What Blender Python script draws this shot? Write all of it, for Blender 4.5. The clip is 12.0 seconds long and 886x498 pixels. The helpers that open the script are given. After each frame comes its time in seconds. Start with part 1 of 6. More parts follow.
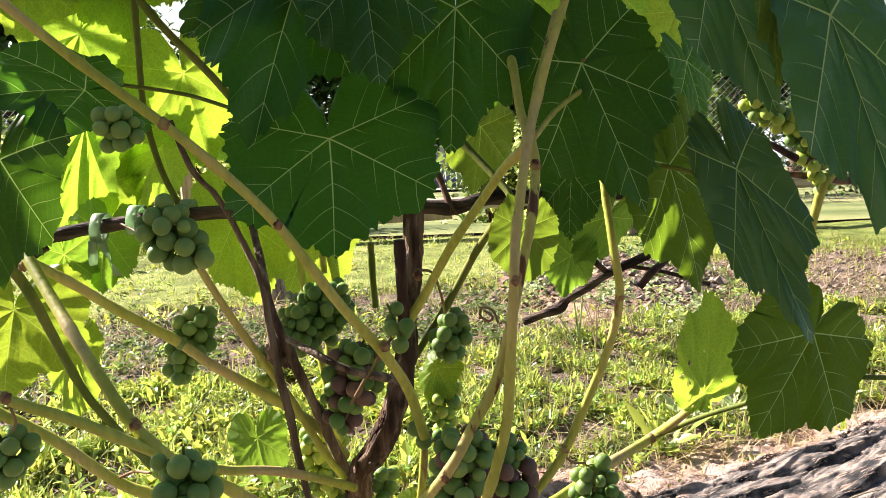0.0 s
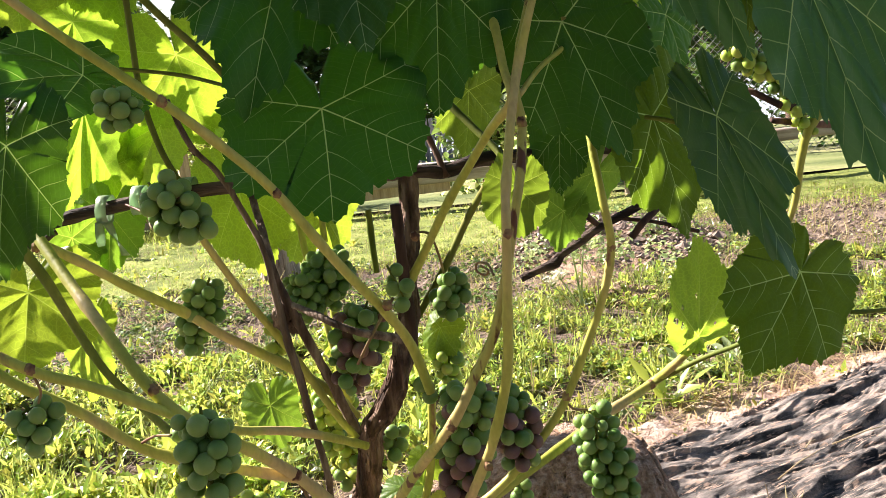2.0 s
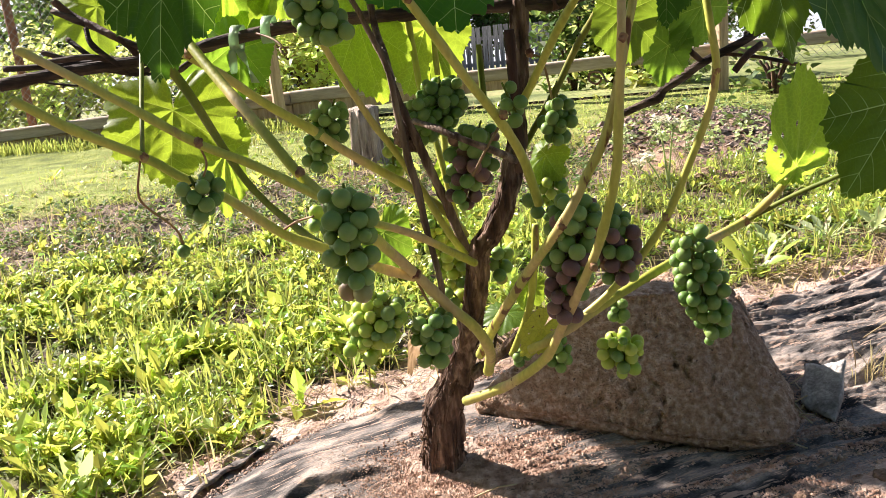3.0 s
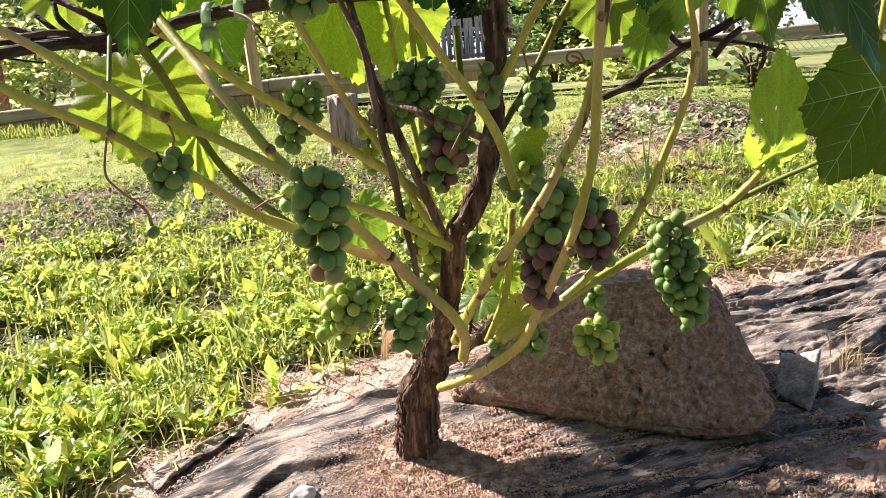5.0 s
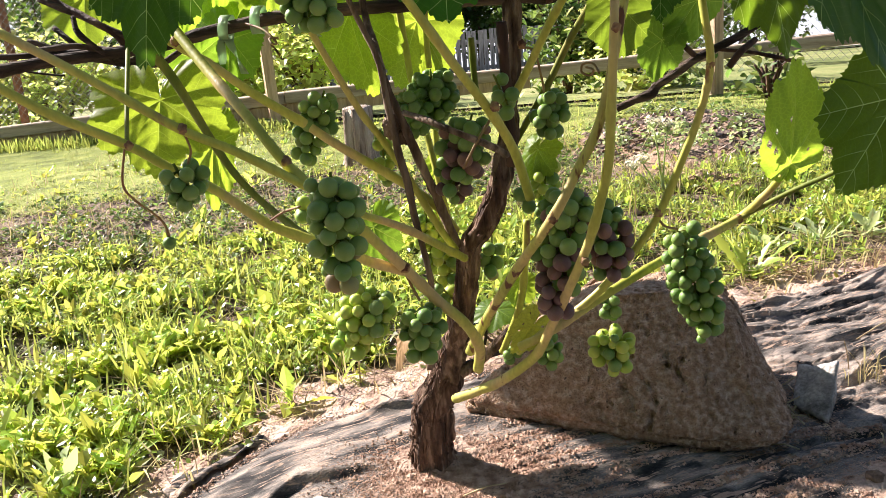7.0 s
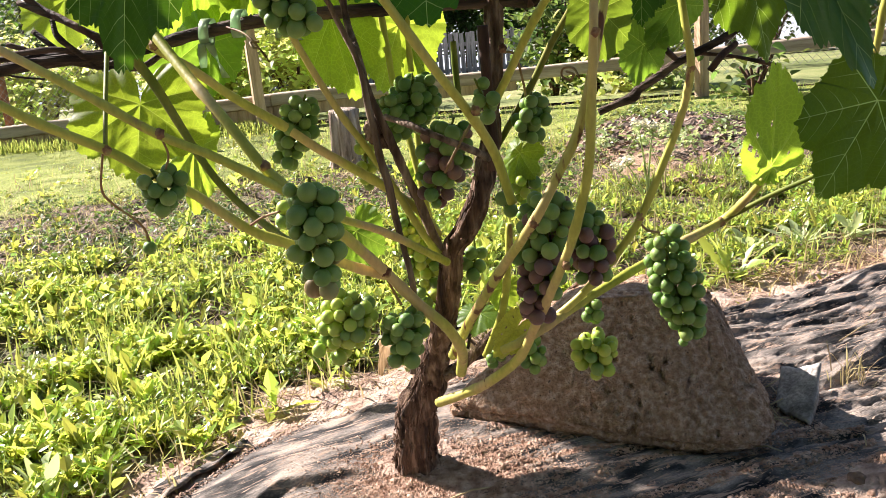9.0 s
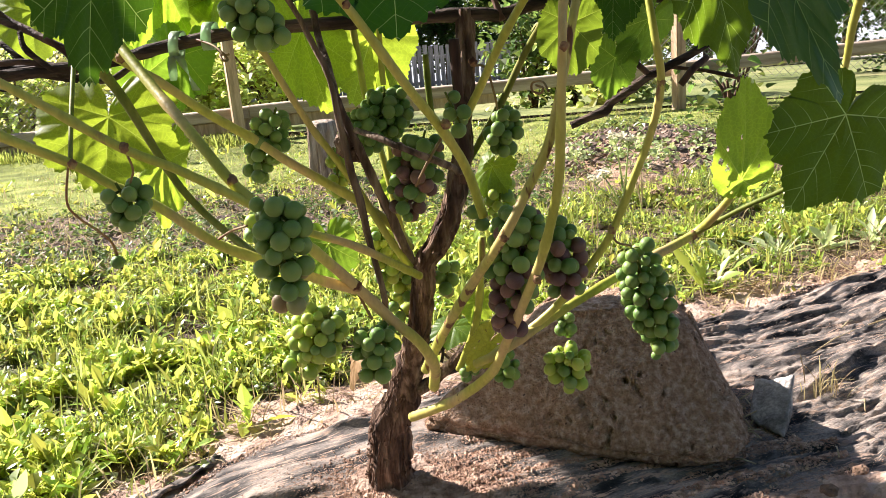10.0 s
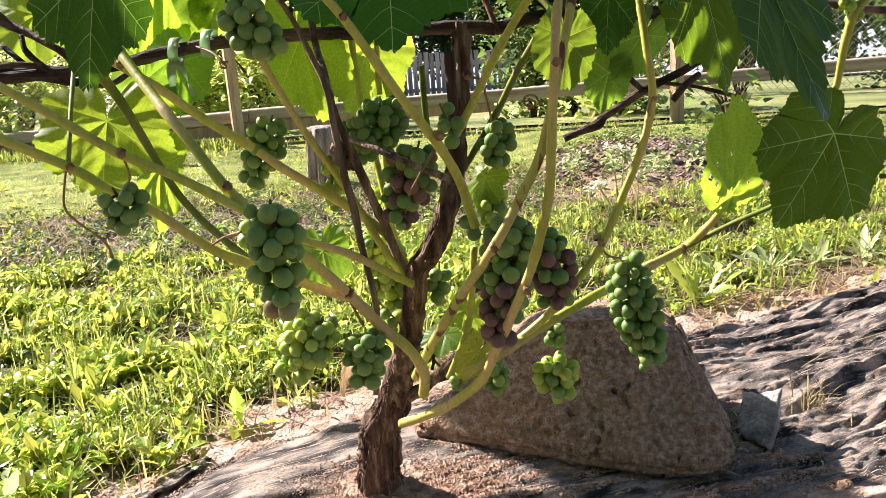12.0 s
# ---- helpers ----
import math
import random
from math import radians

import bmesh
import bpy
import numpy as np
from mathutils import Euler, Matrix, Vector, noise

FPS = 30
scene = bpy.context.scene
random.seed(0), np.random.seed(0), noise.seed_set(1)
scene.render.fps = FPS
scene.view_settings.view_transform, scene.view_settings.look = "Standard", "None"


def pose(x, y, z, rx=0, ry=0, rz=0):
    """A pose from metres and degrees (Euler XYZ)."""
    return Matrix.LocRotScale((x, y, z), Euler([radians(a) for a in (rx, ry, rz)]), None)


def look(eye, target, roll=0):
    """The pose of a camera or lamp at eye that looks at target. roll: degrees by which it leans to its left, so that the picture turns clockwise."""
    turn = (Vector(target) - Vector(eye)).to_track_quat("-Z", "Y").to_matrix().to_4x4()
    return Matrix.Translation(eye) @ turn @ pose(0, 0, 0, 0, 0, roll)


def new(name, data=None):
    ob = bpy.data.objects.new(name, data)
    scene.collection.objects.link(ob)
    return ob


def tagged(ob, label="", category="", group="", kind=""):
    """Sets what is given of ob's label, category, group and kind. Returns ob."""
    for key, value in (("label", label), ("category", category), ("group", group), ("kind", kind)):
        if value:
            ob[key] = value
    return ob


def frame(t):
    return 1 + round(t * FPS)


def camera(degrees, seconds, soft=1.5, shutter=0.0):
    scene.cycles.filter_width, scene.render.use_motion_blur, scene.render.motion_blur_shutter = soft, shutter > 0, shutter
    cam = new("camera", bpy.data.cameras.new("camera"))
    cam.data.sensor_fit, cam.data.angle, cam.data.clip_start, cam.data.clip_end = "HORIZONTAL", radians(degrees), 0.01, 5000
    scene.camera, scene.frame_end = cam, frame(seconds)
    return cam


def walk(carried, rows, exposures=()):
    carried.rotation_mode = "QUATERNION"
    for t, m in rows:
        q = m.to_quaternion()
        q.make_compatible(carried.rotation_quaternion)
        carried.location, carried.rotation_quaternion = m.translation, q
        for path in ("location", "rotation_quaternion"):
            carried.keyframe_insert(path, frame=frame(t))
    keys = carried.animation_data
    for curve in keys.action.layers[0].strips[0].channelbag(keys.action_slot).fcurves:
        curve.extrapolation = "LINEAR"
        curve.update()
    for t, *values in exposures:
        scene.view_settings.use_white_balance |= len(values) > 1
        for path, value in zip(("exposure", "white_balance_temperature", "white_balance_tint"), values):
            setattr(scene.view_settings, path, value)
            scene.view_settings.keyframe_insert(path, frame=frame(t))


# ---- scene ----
cam = camera(52.4, 12.0, soft=0.6)
PATH = [
    (0, (0.134, -0.672, 0.595), (0.093, 1.292, 0.22), -2.4),
    (0.5, (0.132, -0.674, 0.597), (0.087, 1.29, 0.22), -2.6),
    (1, (0.132, -0.674, 0.594), (0.072, 1.286, 0.201), -2.6),
    (1.5, (0.135, -0.679, 0.595), (0.081, 1.283, 0.207), -3.9),
    (2, (0.138, -0.695, 0.59), (0.089, 1.257, 0.158), -5.7),
    (2.4, (0.125, -0.731, 0.549), (0.127, 1.204, 0.044), -3.9),
    (2.5, (0.126, -0.741, 0.545), (0.074, 1.186, 0.012), -4.7),
    (3, (0.109, -0.761, 0.537), (-0.124, 1.131, -0.067), -6.1),
    (3.5, (0.106, -0.754, 0.528), (-0.11, 1.129, -0.109), -5.5),
    (3.7, (0.106, -0.755, 0.527), (-0.109, 1.13, -0.105), -5.4),
    (5.3, (0.115, -0.751, 0.527), (-0.051, 1.143, -0.094), -5.0),
    (5.5, (0.118, -0.749, 0.527), (-0.032, 1.149, -0.086), -4.8),
    (6, (0.115, -0.751, 0.527), (-0.077, 1.145, -0.078), -5.5),
    (6.5, (0.113, -0.754, 0.527), (-0.106, 1.143, -0.065), -5.7),
    (7, (0.111, -0.754, 0.527), (-0.109, 1.141, -0.071), -5.5),
    (7.2, (0.111, -0.756, 0.528), (-0.111, 1.142, -0.063), -5.6),
    (8.8, (0.113, -0.751, 0.527), (-0.089, 1.146, -0.074), -5.2),
    (9, (0.116, -0.752, 0.528), (-0.078, 1.147, -0.069), -5.4),
    (9.5, (0.119, -0.75, 0.527), (-0.05, 1.149, -0.078), -5.3),
    (10, (0.123, -0.748, 0.528), (-0.027, 1.161, -0.048), -5.1),
    (10.5, (0.124, -0.749, 0.529), (-0.027, 1.158, -0.055), -5.2),
    (11, (0.119, -0.752, 0.527), (-0.051, 1.152, -0.062), -5.0),
    (11.5, (0.118, -0.752, 0.526), (-0.05, 1.155, -0.054), -4.5),
    (12, (0.128, -0.756, 0.532), (-0.015, 1.158, -0.03), -3.9),
]
walk(cam, [(t, look(eye, aim, roll)) for t, eye, aim, roll in PATH],
     [(0, 1.80, 6350, 16), (2.0, 1.80, 6350, 16), (3.0, 1.66, 6350, 16), (12.0, 1.66, 6350, 16)])

# ---- light ----
SUN_ELEVATION, SUN_AZIMUTH = 34.0, -58.0   # degrees; azimuth from +y towards +x
sun_from = Vector((math.sin(radians(SUN_AZIMUTH)) * math.cos(radians(SUN_ELEVATION)),
                   math.cos(radians(SUN_AZIMUTH)) * math.cos(radians(SUN_ELEVATION)),
                   math.sin(radians(SUN_ELEVATION))))
world = bpy.data.worlds.new("sky")
scene.world = world
world.use_nodes = True
sky = world.node_tree.nodes.new("ShaderNodeTexSky")
sky.sky_type, sky.sun_disc = "NISHITA", False
sky.sun_elevation, sky.sun_rotation = radians(SUN_ELEVATION), radians(SUN_AZIMUTH)
world.node_tree.nodes["Background"].inputs["Strength"].default_value = 0.043
world.node_tree.links.new(sky.outputs[0], world.node_tree.nodes["Background"].inputs["Color"])
sun = new("sun", bpy.data.lights.new("sun", "SUN"))
sun.data.energy, sun.data.angle, sun.data.color = 5.0, radians(0.55), (1.0, 0.91, 0.81)
sun.matrix_world = look(sun_from * 20, (0, 0, 0))


# ---- materials ----
def graph(name):
    m = bpy.data.materials.new(name)
    m.use_nodes = True
    return m, m.node_tree.nodes, m.node_tree.links, m.node_tree.nodes["Principled BSDF"]


def surface(name, colours, scale=20.0, detail=6.0, rough=0.8, bump=0.3, fine=120.0, stretch=(1, 1, 1), spread=0.0,
            spots=None, distance=0.002, lean=(0.35, 0.65), specular=0.35, grainy=0.35, spin=0.0, streaks=None):
    """Two scales of noise between colours, fine relief, and a little difference from object to object."""
    m, nodes, links, out = graph(name)
    where = nodes.new("ShaderNodeTexCoord")
    turn = nodes.new("ShaderNodeMapping")
    turn.vector_type = "TEXTURE"
    turn.inputs["Rotation"].default_value = (0, 0, radians(spin))
    turn.inputs["Scale"].default_value = [1 / k for k in stretch]
    links.new(where.outputs["Object"], turn.inputs["Vector"])
    big = nodes.new("ShaderNodeTexNoise")
    big.inputs["Scale"].default_value, big.inputs["Detail"].default_value = scale, detail
    links.new(turn.outputs[0], big.inputs["Vector"])
    small = nodes.new("ShaderNodeTexNoise")
    small.inputs["Scale"].default_value, small.inputs["Detail"].default_value = fine, 4
    links.new(turn.outputs[0], small.inputs["Vector"])
    ramp = nodes.new("ShaderNodeValToRGB")
    for n, c in enumerate(colours):
        at = lean[0] + (lean[1] - lean[0]) * n / max(1, len(colours) - 1)
        e = ramp.color_ramp.elements[n] if n < 2 else ramp.color_ramp.elements.new(at)
        e.position, e.color = at, (*c, 1)
    links.new(big.outputs["Fac"], ramp.inputs["Fac"])
    grain = nodes.new("ShaderNodeMix")
    grain.data_type, grain.blend_type = "RGBA", "OVERLAY"
    grain.inputs["Factor"].default_value = grainy
    links.new(ramp.outputs["Color"], grain.inputs["A"])
    links.new(small.outputs["Fac"], grain.inputs["B"])
    last = grain.outputs["Result"]
    for dabs, along in ((spots, (1, 1, 1)), (streaks, (0.5, 1.7, 1))):
        if not dabs:
            continue
        cells = nodes.new("ShaderNodeTexNoise")
        cells.inputs["Scale"].default_value, cells.inputs["Detail"].default_value = dabs[0], 7
        pull = nodes.new("ShaderNodeMapping")
        pull.inputs["Scale"].default_value = along
        links.new(turn.outputs[0], pull.inputs["Vector"])
        links.new(pull.outputs[0], cells.inputs["Vector"])
        cut = nodes.new("ShaderNodeValToRGB")
        cut.color_ramp.elements[0].position, cut.color_ramp.elements[1].position = dabs[1], dabs[1] + 0.06
        links.new(cells.outputs["Fac"], cut.inputs["Fac"])
        mix = nodes.new("ShaderNodeMix")
        mix.data_type = "RGBA"
        mix.inputs["B"].default_value = (*dabs[2], 1)
        links.new(cut.outputs["Color"], mix.inputs["Factor"])
        links.new(last, mix.inputs["A"])
        last = mix.outputs["Result"]
    if spread:
        info = nodes.new("ShaderNodeObjectInfo")
        span = nodes.new("ShaderNodeMapRange")
        span.inputs["To Min"].default_value, span.inputs["To Max"].default_value = 1 - spread, 1 + spread
        links.new(info.outputs["Random"], span.inputs["Value"])
        tone = nodes.new("ShaderNodeHueSaturation")
        links.new(span.outputs[0], tone.inputs["Value"])
        links.new(last, tone.inputs["Color"])
        last = tone.outputs["Color"]
    links.new(last, out.inputs["Base Color"])
    out.inputs["Roughness"].default_value = rough
    out.inputs["Specular IOR Level"].default_value = specular
    relief = nodes.new("ShaderNodeBump")
    relief.inputs["Strength"].default_value, relief.inputs["Distance"].default_value = bump, distance
    add = nodes.new("ShaderNodeMath")
    links.new(big.outputs["Fac"], add.inputs[0])
    links.new(small.outputs["Fac"], add.inputs[1])
    links.new(add.outputs[0], relief.inputs["Height"])
    links.new(relief.outputs[0], out.inputs["Normal"])
    return m


def foliage(name, face, glow, share=0.45, rough=0.45, scale=28.0, island=False, spread=0.15, net=True, gloss=0.3, lines=0.72, veins=None):
    """Thin leaf: a reflecting face and light passing through, with ribs, side veins and a net of fine veins."""
    m, nodes, links, out = graph(name)
    where = nodes.new("ShaderNodeTexCoord")
    blotch = nodes.new("ShaderNodeTexNoise")
    blotch.inputs["Scale"].default_value, blotch.inputs["Detail"].default_value = scale, 5
    links.new(where.outputs["Object"], blotch.inputs["Vector"])
    if island:
        info = nodes.new("ShaderNodeNewGeometry").outputs["Random Per Island"]
    else:
        info = nodes.new("ShaderNodeObjectInfo").outputs["Random"]

    def toned(colour, salt):
        tone = nodes.new("ShaderNodeHueSaturation")
        tone.inputs["Color"].default_value = (*colour, 1)
        both = nodes.new("ShaderNodeMath")
        both.operation = "ADD"
        links.new(info, both.inputs[0])
        links.new(blotch.outputs["Fac"], both.inputs[1])
        value = nodes.new("ShaderNodeMapRange")
        value.inputs["From Min"].default_value, value.inputs["From Max"].default_value = 0.3, 1.7
        value.inputs["To Min"].default_value, value.inputs["To Max"].default_value = 1 - spread * 1.6, 1 + spread * 1.6
        links.new(both.outputs[0], value.inputs["Value"])
        links.new(value.outputs[0], tone.inputs["Value"])
        hue = nodes.new("ShaderNodeMapRange")
        hue.inputs["To Min"].default_value, hue.inputs["To Max"].default_value = 0.5 - 0.014 * spread / 0.15, 0.5 + 0.008 * spread / 0.15
        links.new(info, hue.inputs["Value"])
        links.new(hue.outputs[0], tone.inputs["Hue"])
        return tone.outputs["Color"]

    front, through_light = toned(face, 0), toned(glow, 1)
    if net:
        cells = nodes.new("ShaderNodeTexVoronoi")
        cells.feature = "DISTANCE_TO_EDGE"
        cells.inputs["Scale"].default_value = 260.0
        links.new(where.outputs["Object"], cells.inputs["Vector"])
        line = nodes.new("ShaderNodeMapRange")
        line.inputs["From Max"].default_value = 0.12
        line.inputs["To Min"].default_value, line.inputs["To Max"].default_value = lines, 1.0
        links.new(cells.outputs["Distance"], line.inputs["Value"])
        dark = nodes.new("ShaderNodeMix")
        dark.data_type, dark.blend_type = "RGBA", "MULTIPLY"
        dark.inputs["Factor"].default_value = 1.0
        links.new(through_light, dark.inputs["A"])
        links.new(line.outputs[0], dark.inputs["B"])
        through_light = dark.outputs["Result"]
        relief = nodes.new("ShaderNodeBump")
        relief.inputs["Strength"].default_value, relief.inputs["Distance"].default_value = 0.25, 0.0008
        links.new(cells.outputs["Distance"], relief.inputs["Height"])
        links.new(relief.outputs[0], out.inputs["Normal"])
    if veins:
        def sums(operation, *values):
            node_ = nodes.new("ShaderNodeMath")
            node_.operation = operation
            for slot, value in zip(node_.inputs, values):
                if isinstance(value, (int, float)):
                    slot.default_value = value
                else:
                    links.new(value, slot)
            return node_.outputs[0]

        def fade(value, wide):
            """1 on a line, 0 past its width."""
            step = nodes.new("ShaderNodeMapRange")
            step.interpolation_type = "SMOOTHSTEP"
            step.inputs["From Min"].default_value, step.inputs["From Max"].default_value = 0.35, 1.0
            step.inputs["To Min"].default_value, step.inputs["To Max"].default_value = 1.0, 0.0
            links.new(sums("DIVIDE", value, wide), step.inputs["Value"])
            return step.outputs[0]

        read = nodes.new("ShaderNodeAttribute")
        read.attribute_name = "plane"
        split = nodes.new("ShaderNodeSeparateXYZ")
        links.new(read.outputs["Vector"], split.inputs[0])
        px, py, gap = split.outputs
        far = sums("SQRT", sums("ADD", sums("MULTIPLY", px, px), sums("MULTIPLY", py, py)))
        angle = sums("ARCTAN2", sums("ABSOLUTE", px), py)
        rib = sums("ADD", sums("MULTIPLY", sums("GREATER_THAN", angle, radians(26.5)), radians(53)), sums("MULTIPLY", sums("GREATER_THAN", angle, radians(81.5)), radians(57)))
        off = sums("SUBTRACT", angle, rib)
        along, beside = sums("MULTIPLY", far, sums("COSINE", off)), sums("ABSOLUTE", sums("MULTIPLY", far, sums("SINE", off)))
        wobble = sums("MULTIPLY", sums("SUBTRACT", blotch.outputs["Fac"], 0.5), 0.10)
        phase = sums("DIVIDE", sums("ADD", sums("SUBTRACT", along, sums("MULTIPLY", beside, 0.70)), sums("ADD", wobble, sums("MULTIPLY", sums("MULTIPLY", beside, beside), -0.6))), gap)
        to_side = sums("MULTIPLY", sums("ABSOLUTE", sums("SUBTRACT", sums("FRACT", sums("ADD", phase, 0.5)), 0.5)), sums("MULTIPLY", gap, 0.74))
        main_line = fade(beside, sums("MULTIPLY_ADD", far, -0.0066, 0.0092))
        side_line = sums("MULTIPLY", fade(to_side, sums("MULTIPLY_ADD", beside, -0.009, 0.0046)), sums("GREATER_THAN", phase, 0.5))
        side_line = sums("MULTIPLY", side_line, fade(sums("ABSOLUTE", sums("MULTIPLY", off, sums("LESS_THAN", angle, radians(110)))), radians(27)))
        cross = sums("MULTIPLY", sums("FRACT", sums("MULTIPLY_ADD", sums("ADD", along, beside), 13.0, sums("MULTIPLY", wobble, 30.0))), 1.0)
        cross_line = sums("MULTIPLY", fade(sums("ABSOLUTE", sums("SUBTRACT", cross, 0.5)), 0.05), 0.05)
        mask = sums("MAXIMUM", main_line, sums("MAXIMUM", sums("MULTIPLY", side_line, 0.6), cross_line))
        shown = []
        for plain, line_colour in ((front, veins[0]), (through_light, veins[1])):
            mix = nodes.new("ShaderNodeMix")
            mix.data_type = "RGBA"
            mix.inputs["B"].default_value = (*line_colour, 1)
            links.new(mask, mix.inputs["Factor"])
            links.new(plain, mix.inputs["A"])
            shown.append(mix.outputs["Result"])
        front, through_light = shown
    links.new(front, out.inputs["Base Color"])
    out.inputs["Roughness"].default_value = rough
    out.inputs["Specular IOR Level"].default_value = gloss
    pass_light = nodes.new("ShaderNodeBsdfTranslucent")
    links.new(through_light, pass_light.inputs["Color"])
    blend = nodes.new("ShaderNodeMixShader")
    blend.inputs["Fac"].default_value = share
    links.new(out.outputs[0], blend.inputs[1])
    links.new(pass_light.outputs[0], blend.inputs[2])
    links.new(blend.outputs[0], nodes["Material Output"].inputs["Surface"])
    return m


def grape_skin(name, low, high, cheek=None):
    """Waxy berry with a dusty bloom, light soaking through the skin."""
    m, nodes, links, out = graph(name)
    info = nodes.new("ShaderNodeObjectInfo")
    where = nodes.new("ShaderNodeTexCoord")
    ramp = nodes.new("ShaderNodeValToRGB")
    stops = [low, high] + ([cheek] if cheek else [])
    for n, c in enumerate(stops):
        e = ramp.color_ramp.elements[n] if n < 2 else ramp.color_ramp.elements.new(1)
        e.position, e.color = n / (len(stops) - 1), (*c, 1)
    links.new(info.outputs["Random"], ramp.inputs["Fac"])
    dust = nodes.new("ShaderNodeTexNoise")
    dust.inputs["Scale"].default_value, dust.inputs["Detail"].default_value = 170, 4
    links.new(where.outputs["Object"], dust.inputs["Vector"])
    veil = nodes.new("ShaderNodeMix")
    veil.data_type = "RGBA"
    veil.inputs["B"].default_value = (0.32, 0.42, 0.28, 1)
    amount = nodes.new("ShaderNodeMapRange")
    amount.inputs["From Min"].default_value, amount.inputs["From Max"].default_value = 0.35, 0.7
    amount.inputs["To Max"].default_value = 0.22
    links.new(dust.outputs["Fac"], amount.inputs["Value"])
    links.new(amount.outputs[0], veil.inputs["Factor"])
    links.new(ramp.outputs["Color"], veil.inputs["A"])
    links.new(veil.outputs["Result"], out.inputs["Base Color"])
    out.inputs["Roughness"].default_value = 0.5
    out.inputs["Specular IOR Level"].default_value = 0.35
    out.inputs["Subsurface Weight"].default_value = 0.55
    out.inputs["Subsurface Radius"].default_value = (0.7, 1.0, 0.3)
    out.inputs["Subsurface Scale"].default_value = 0.006
    return m


bark = surface("bark", [(0.030, 0.016, 0.011), (0.15, 0.088, 0.058), (0.36, 0.245, 0.175)], 120, 8, 0.92, 1.0, 420, (1, 1, 0.10), 0.12, distance=0.006)
greybark = surface("grey_bark", [(0.06, 0.037, 0.024), (0.155, 0.105, 0.072), (0.30, 0.225, 0.165)], 110, 8, 0.9, 0.9, 400, (1, 1, 0.12), 0.12, distance=0.003)
# shade of the leaves over the arms is put into this dark colour
shadebark = surface("dark_shade_bark", [(0.02, 0.013, 0.010), (0.06, 0.04, 0.03), (0.15, 0.105, 0.08)], 110, 8, 0.9, 0.9, 400, (0.12, 1, 1), 0.12, distance=0.004)
redbark = surface("red_bark", [(0.03, 0.014, 0.010), (0.085, 0.042, 0.028), (0.17, 0.10, 0.07)], 70, 7, 0.75, 0.6, 300, (1, 1, 0.2), 0.2)
green = surface("green_cane", [(0.36, 0.385, 0.05), (0.48, 0.465, 0.088), (0.55, 0.415, 0.165)], 14, 6, 0.5, 0.35, 300, (1, 1, 0.35), 0.12, (55, 0.66, (0.26, 0.13, 0.07)), 0.001, (0.38, 0.62))
spotted = surface("spotted_cane", [(0.34, 0.36, 0.06), (0.44, 0.43, 0.09), (0.49, 0.40, 0.13)], 24, 4, 0.5, 0.25, 300, (1, 1, 0.30), 0.08, (110, 0.54, (0.13, 0.055, 0.025)), 0.0008)
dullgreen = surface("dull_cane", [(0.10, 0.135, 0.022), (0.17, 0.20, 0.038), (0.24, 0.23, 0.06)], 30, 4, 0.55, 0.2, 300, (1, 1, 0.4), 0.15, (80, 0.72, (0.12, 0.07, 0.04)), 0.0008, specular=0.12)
tendril = surface("tendril_skin", [(0.20, 0.09, 0.045), (0.24, 0.18, 0.07)], 40, 3, 0.6, 0.2)
scar = surface("node_scar", [(0.10, 0.04, 0.022), (0.30, 0.17, 0.08), (0.34, 0.28, 0.09)], 160, 5, 0.8, 0.6, 500, spread=0.2, distance=0.001)
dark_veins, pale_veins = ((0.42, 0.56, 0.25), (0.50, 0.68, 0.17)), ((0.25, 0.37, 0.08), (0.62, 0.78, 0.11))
# tones of one vine leaf: the darker hold shade, the lighter sunlight
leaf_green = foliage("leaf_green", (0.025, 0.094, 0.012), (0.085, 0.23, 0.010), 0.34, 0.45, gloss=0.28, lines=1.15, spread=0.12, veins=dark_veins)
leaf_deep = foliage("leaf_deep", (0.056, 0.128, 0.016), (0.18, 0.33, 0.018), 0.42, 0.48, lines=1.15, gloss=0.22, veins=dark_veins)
# bluish reflection of the sky is mixed into this face colour
leaf_sky_sheen = foliage("leaf_sky_sheen", (0.054, 0.148, 0.052), (0.11, 0.26, 0.025), 0.30, 0.40, gloss=0.48, lines=1.1, spread=0.12, veins=dark_veins)
leaf_sunlit = foliage("leaf_sunlit", (0.13, 0.24, 0.03), (0.42, 0.61, 0.045), 0.56, 0.46, lines=1.25, veins=pale_veins)
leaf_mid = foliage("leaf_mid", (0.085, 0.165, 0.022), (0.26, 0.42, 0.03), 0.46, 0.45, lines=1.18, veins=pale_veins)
leaf_yellow = foliage("leaf_yellow", (0.42, 0.42, 0.08), (0.62, 0.60, 0.06), 0.45, 0.55)
leaf_dry = foliage("leaf_dry", (0.40, 0.27, 0.13), (0.50, 0.36, 0.16), 0.35, 0.7)
grape_green = grape_skin("grape_green", (0.10, 0.205, 0.03), (0.205, 0.30, 0.06))
# brighter yellow that puts light from behind into the berry colour
grape_yellow_backlit = grape_skin("grape_yellow_backlit", (0.30, 0.42, 0.04), (0.46, 0.52, 0.08))
grape_blush = grape_skin("grape_blush", (0.20, 0.34, 0.07), (0.28, 0.33, 0.10), (0.34, 0.16, 0.10))
grape_purple = grape_skin("grape_purple", (0.115, 0.04, 0.055), (0.15, 0.06, 0.062), (0.22, 0.10, 0.075))
rock_face = surface("rock", [(0.300, 0.180, 0.110), (0.405, 0.262, 0.170), (0.55, 0.405, 0.305)], 150, 15, 0.92, 1.0, 420, spots=(210, 0.66, (0.085, 0.05, 0.036)), distance=0.006, grainy=0.55)
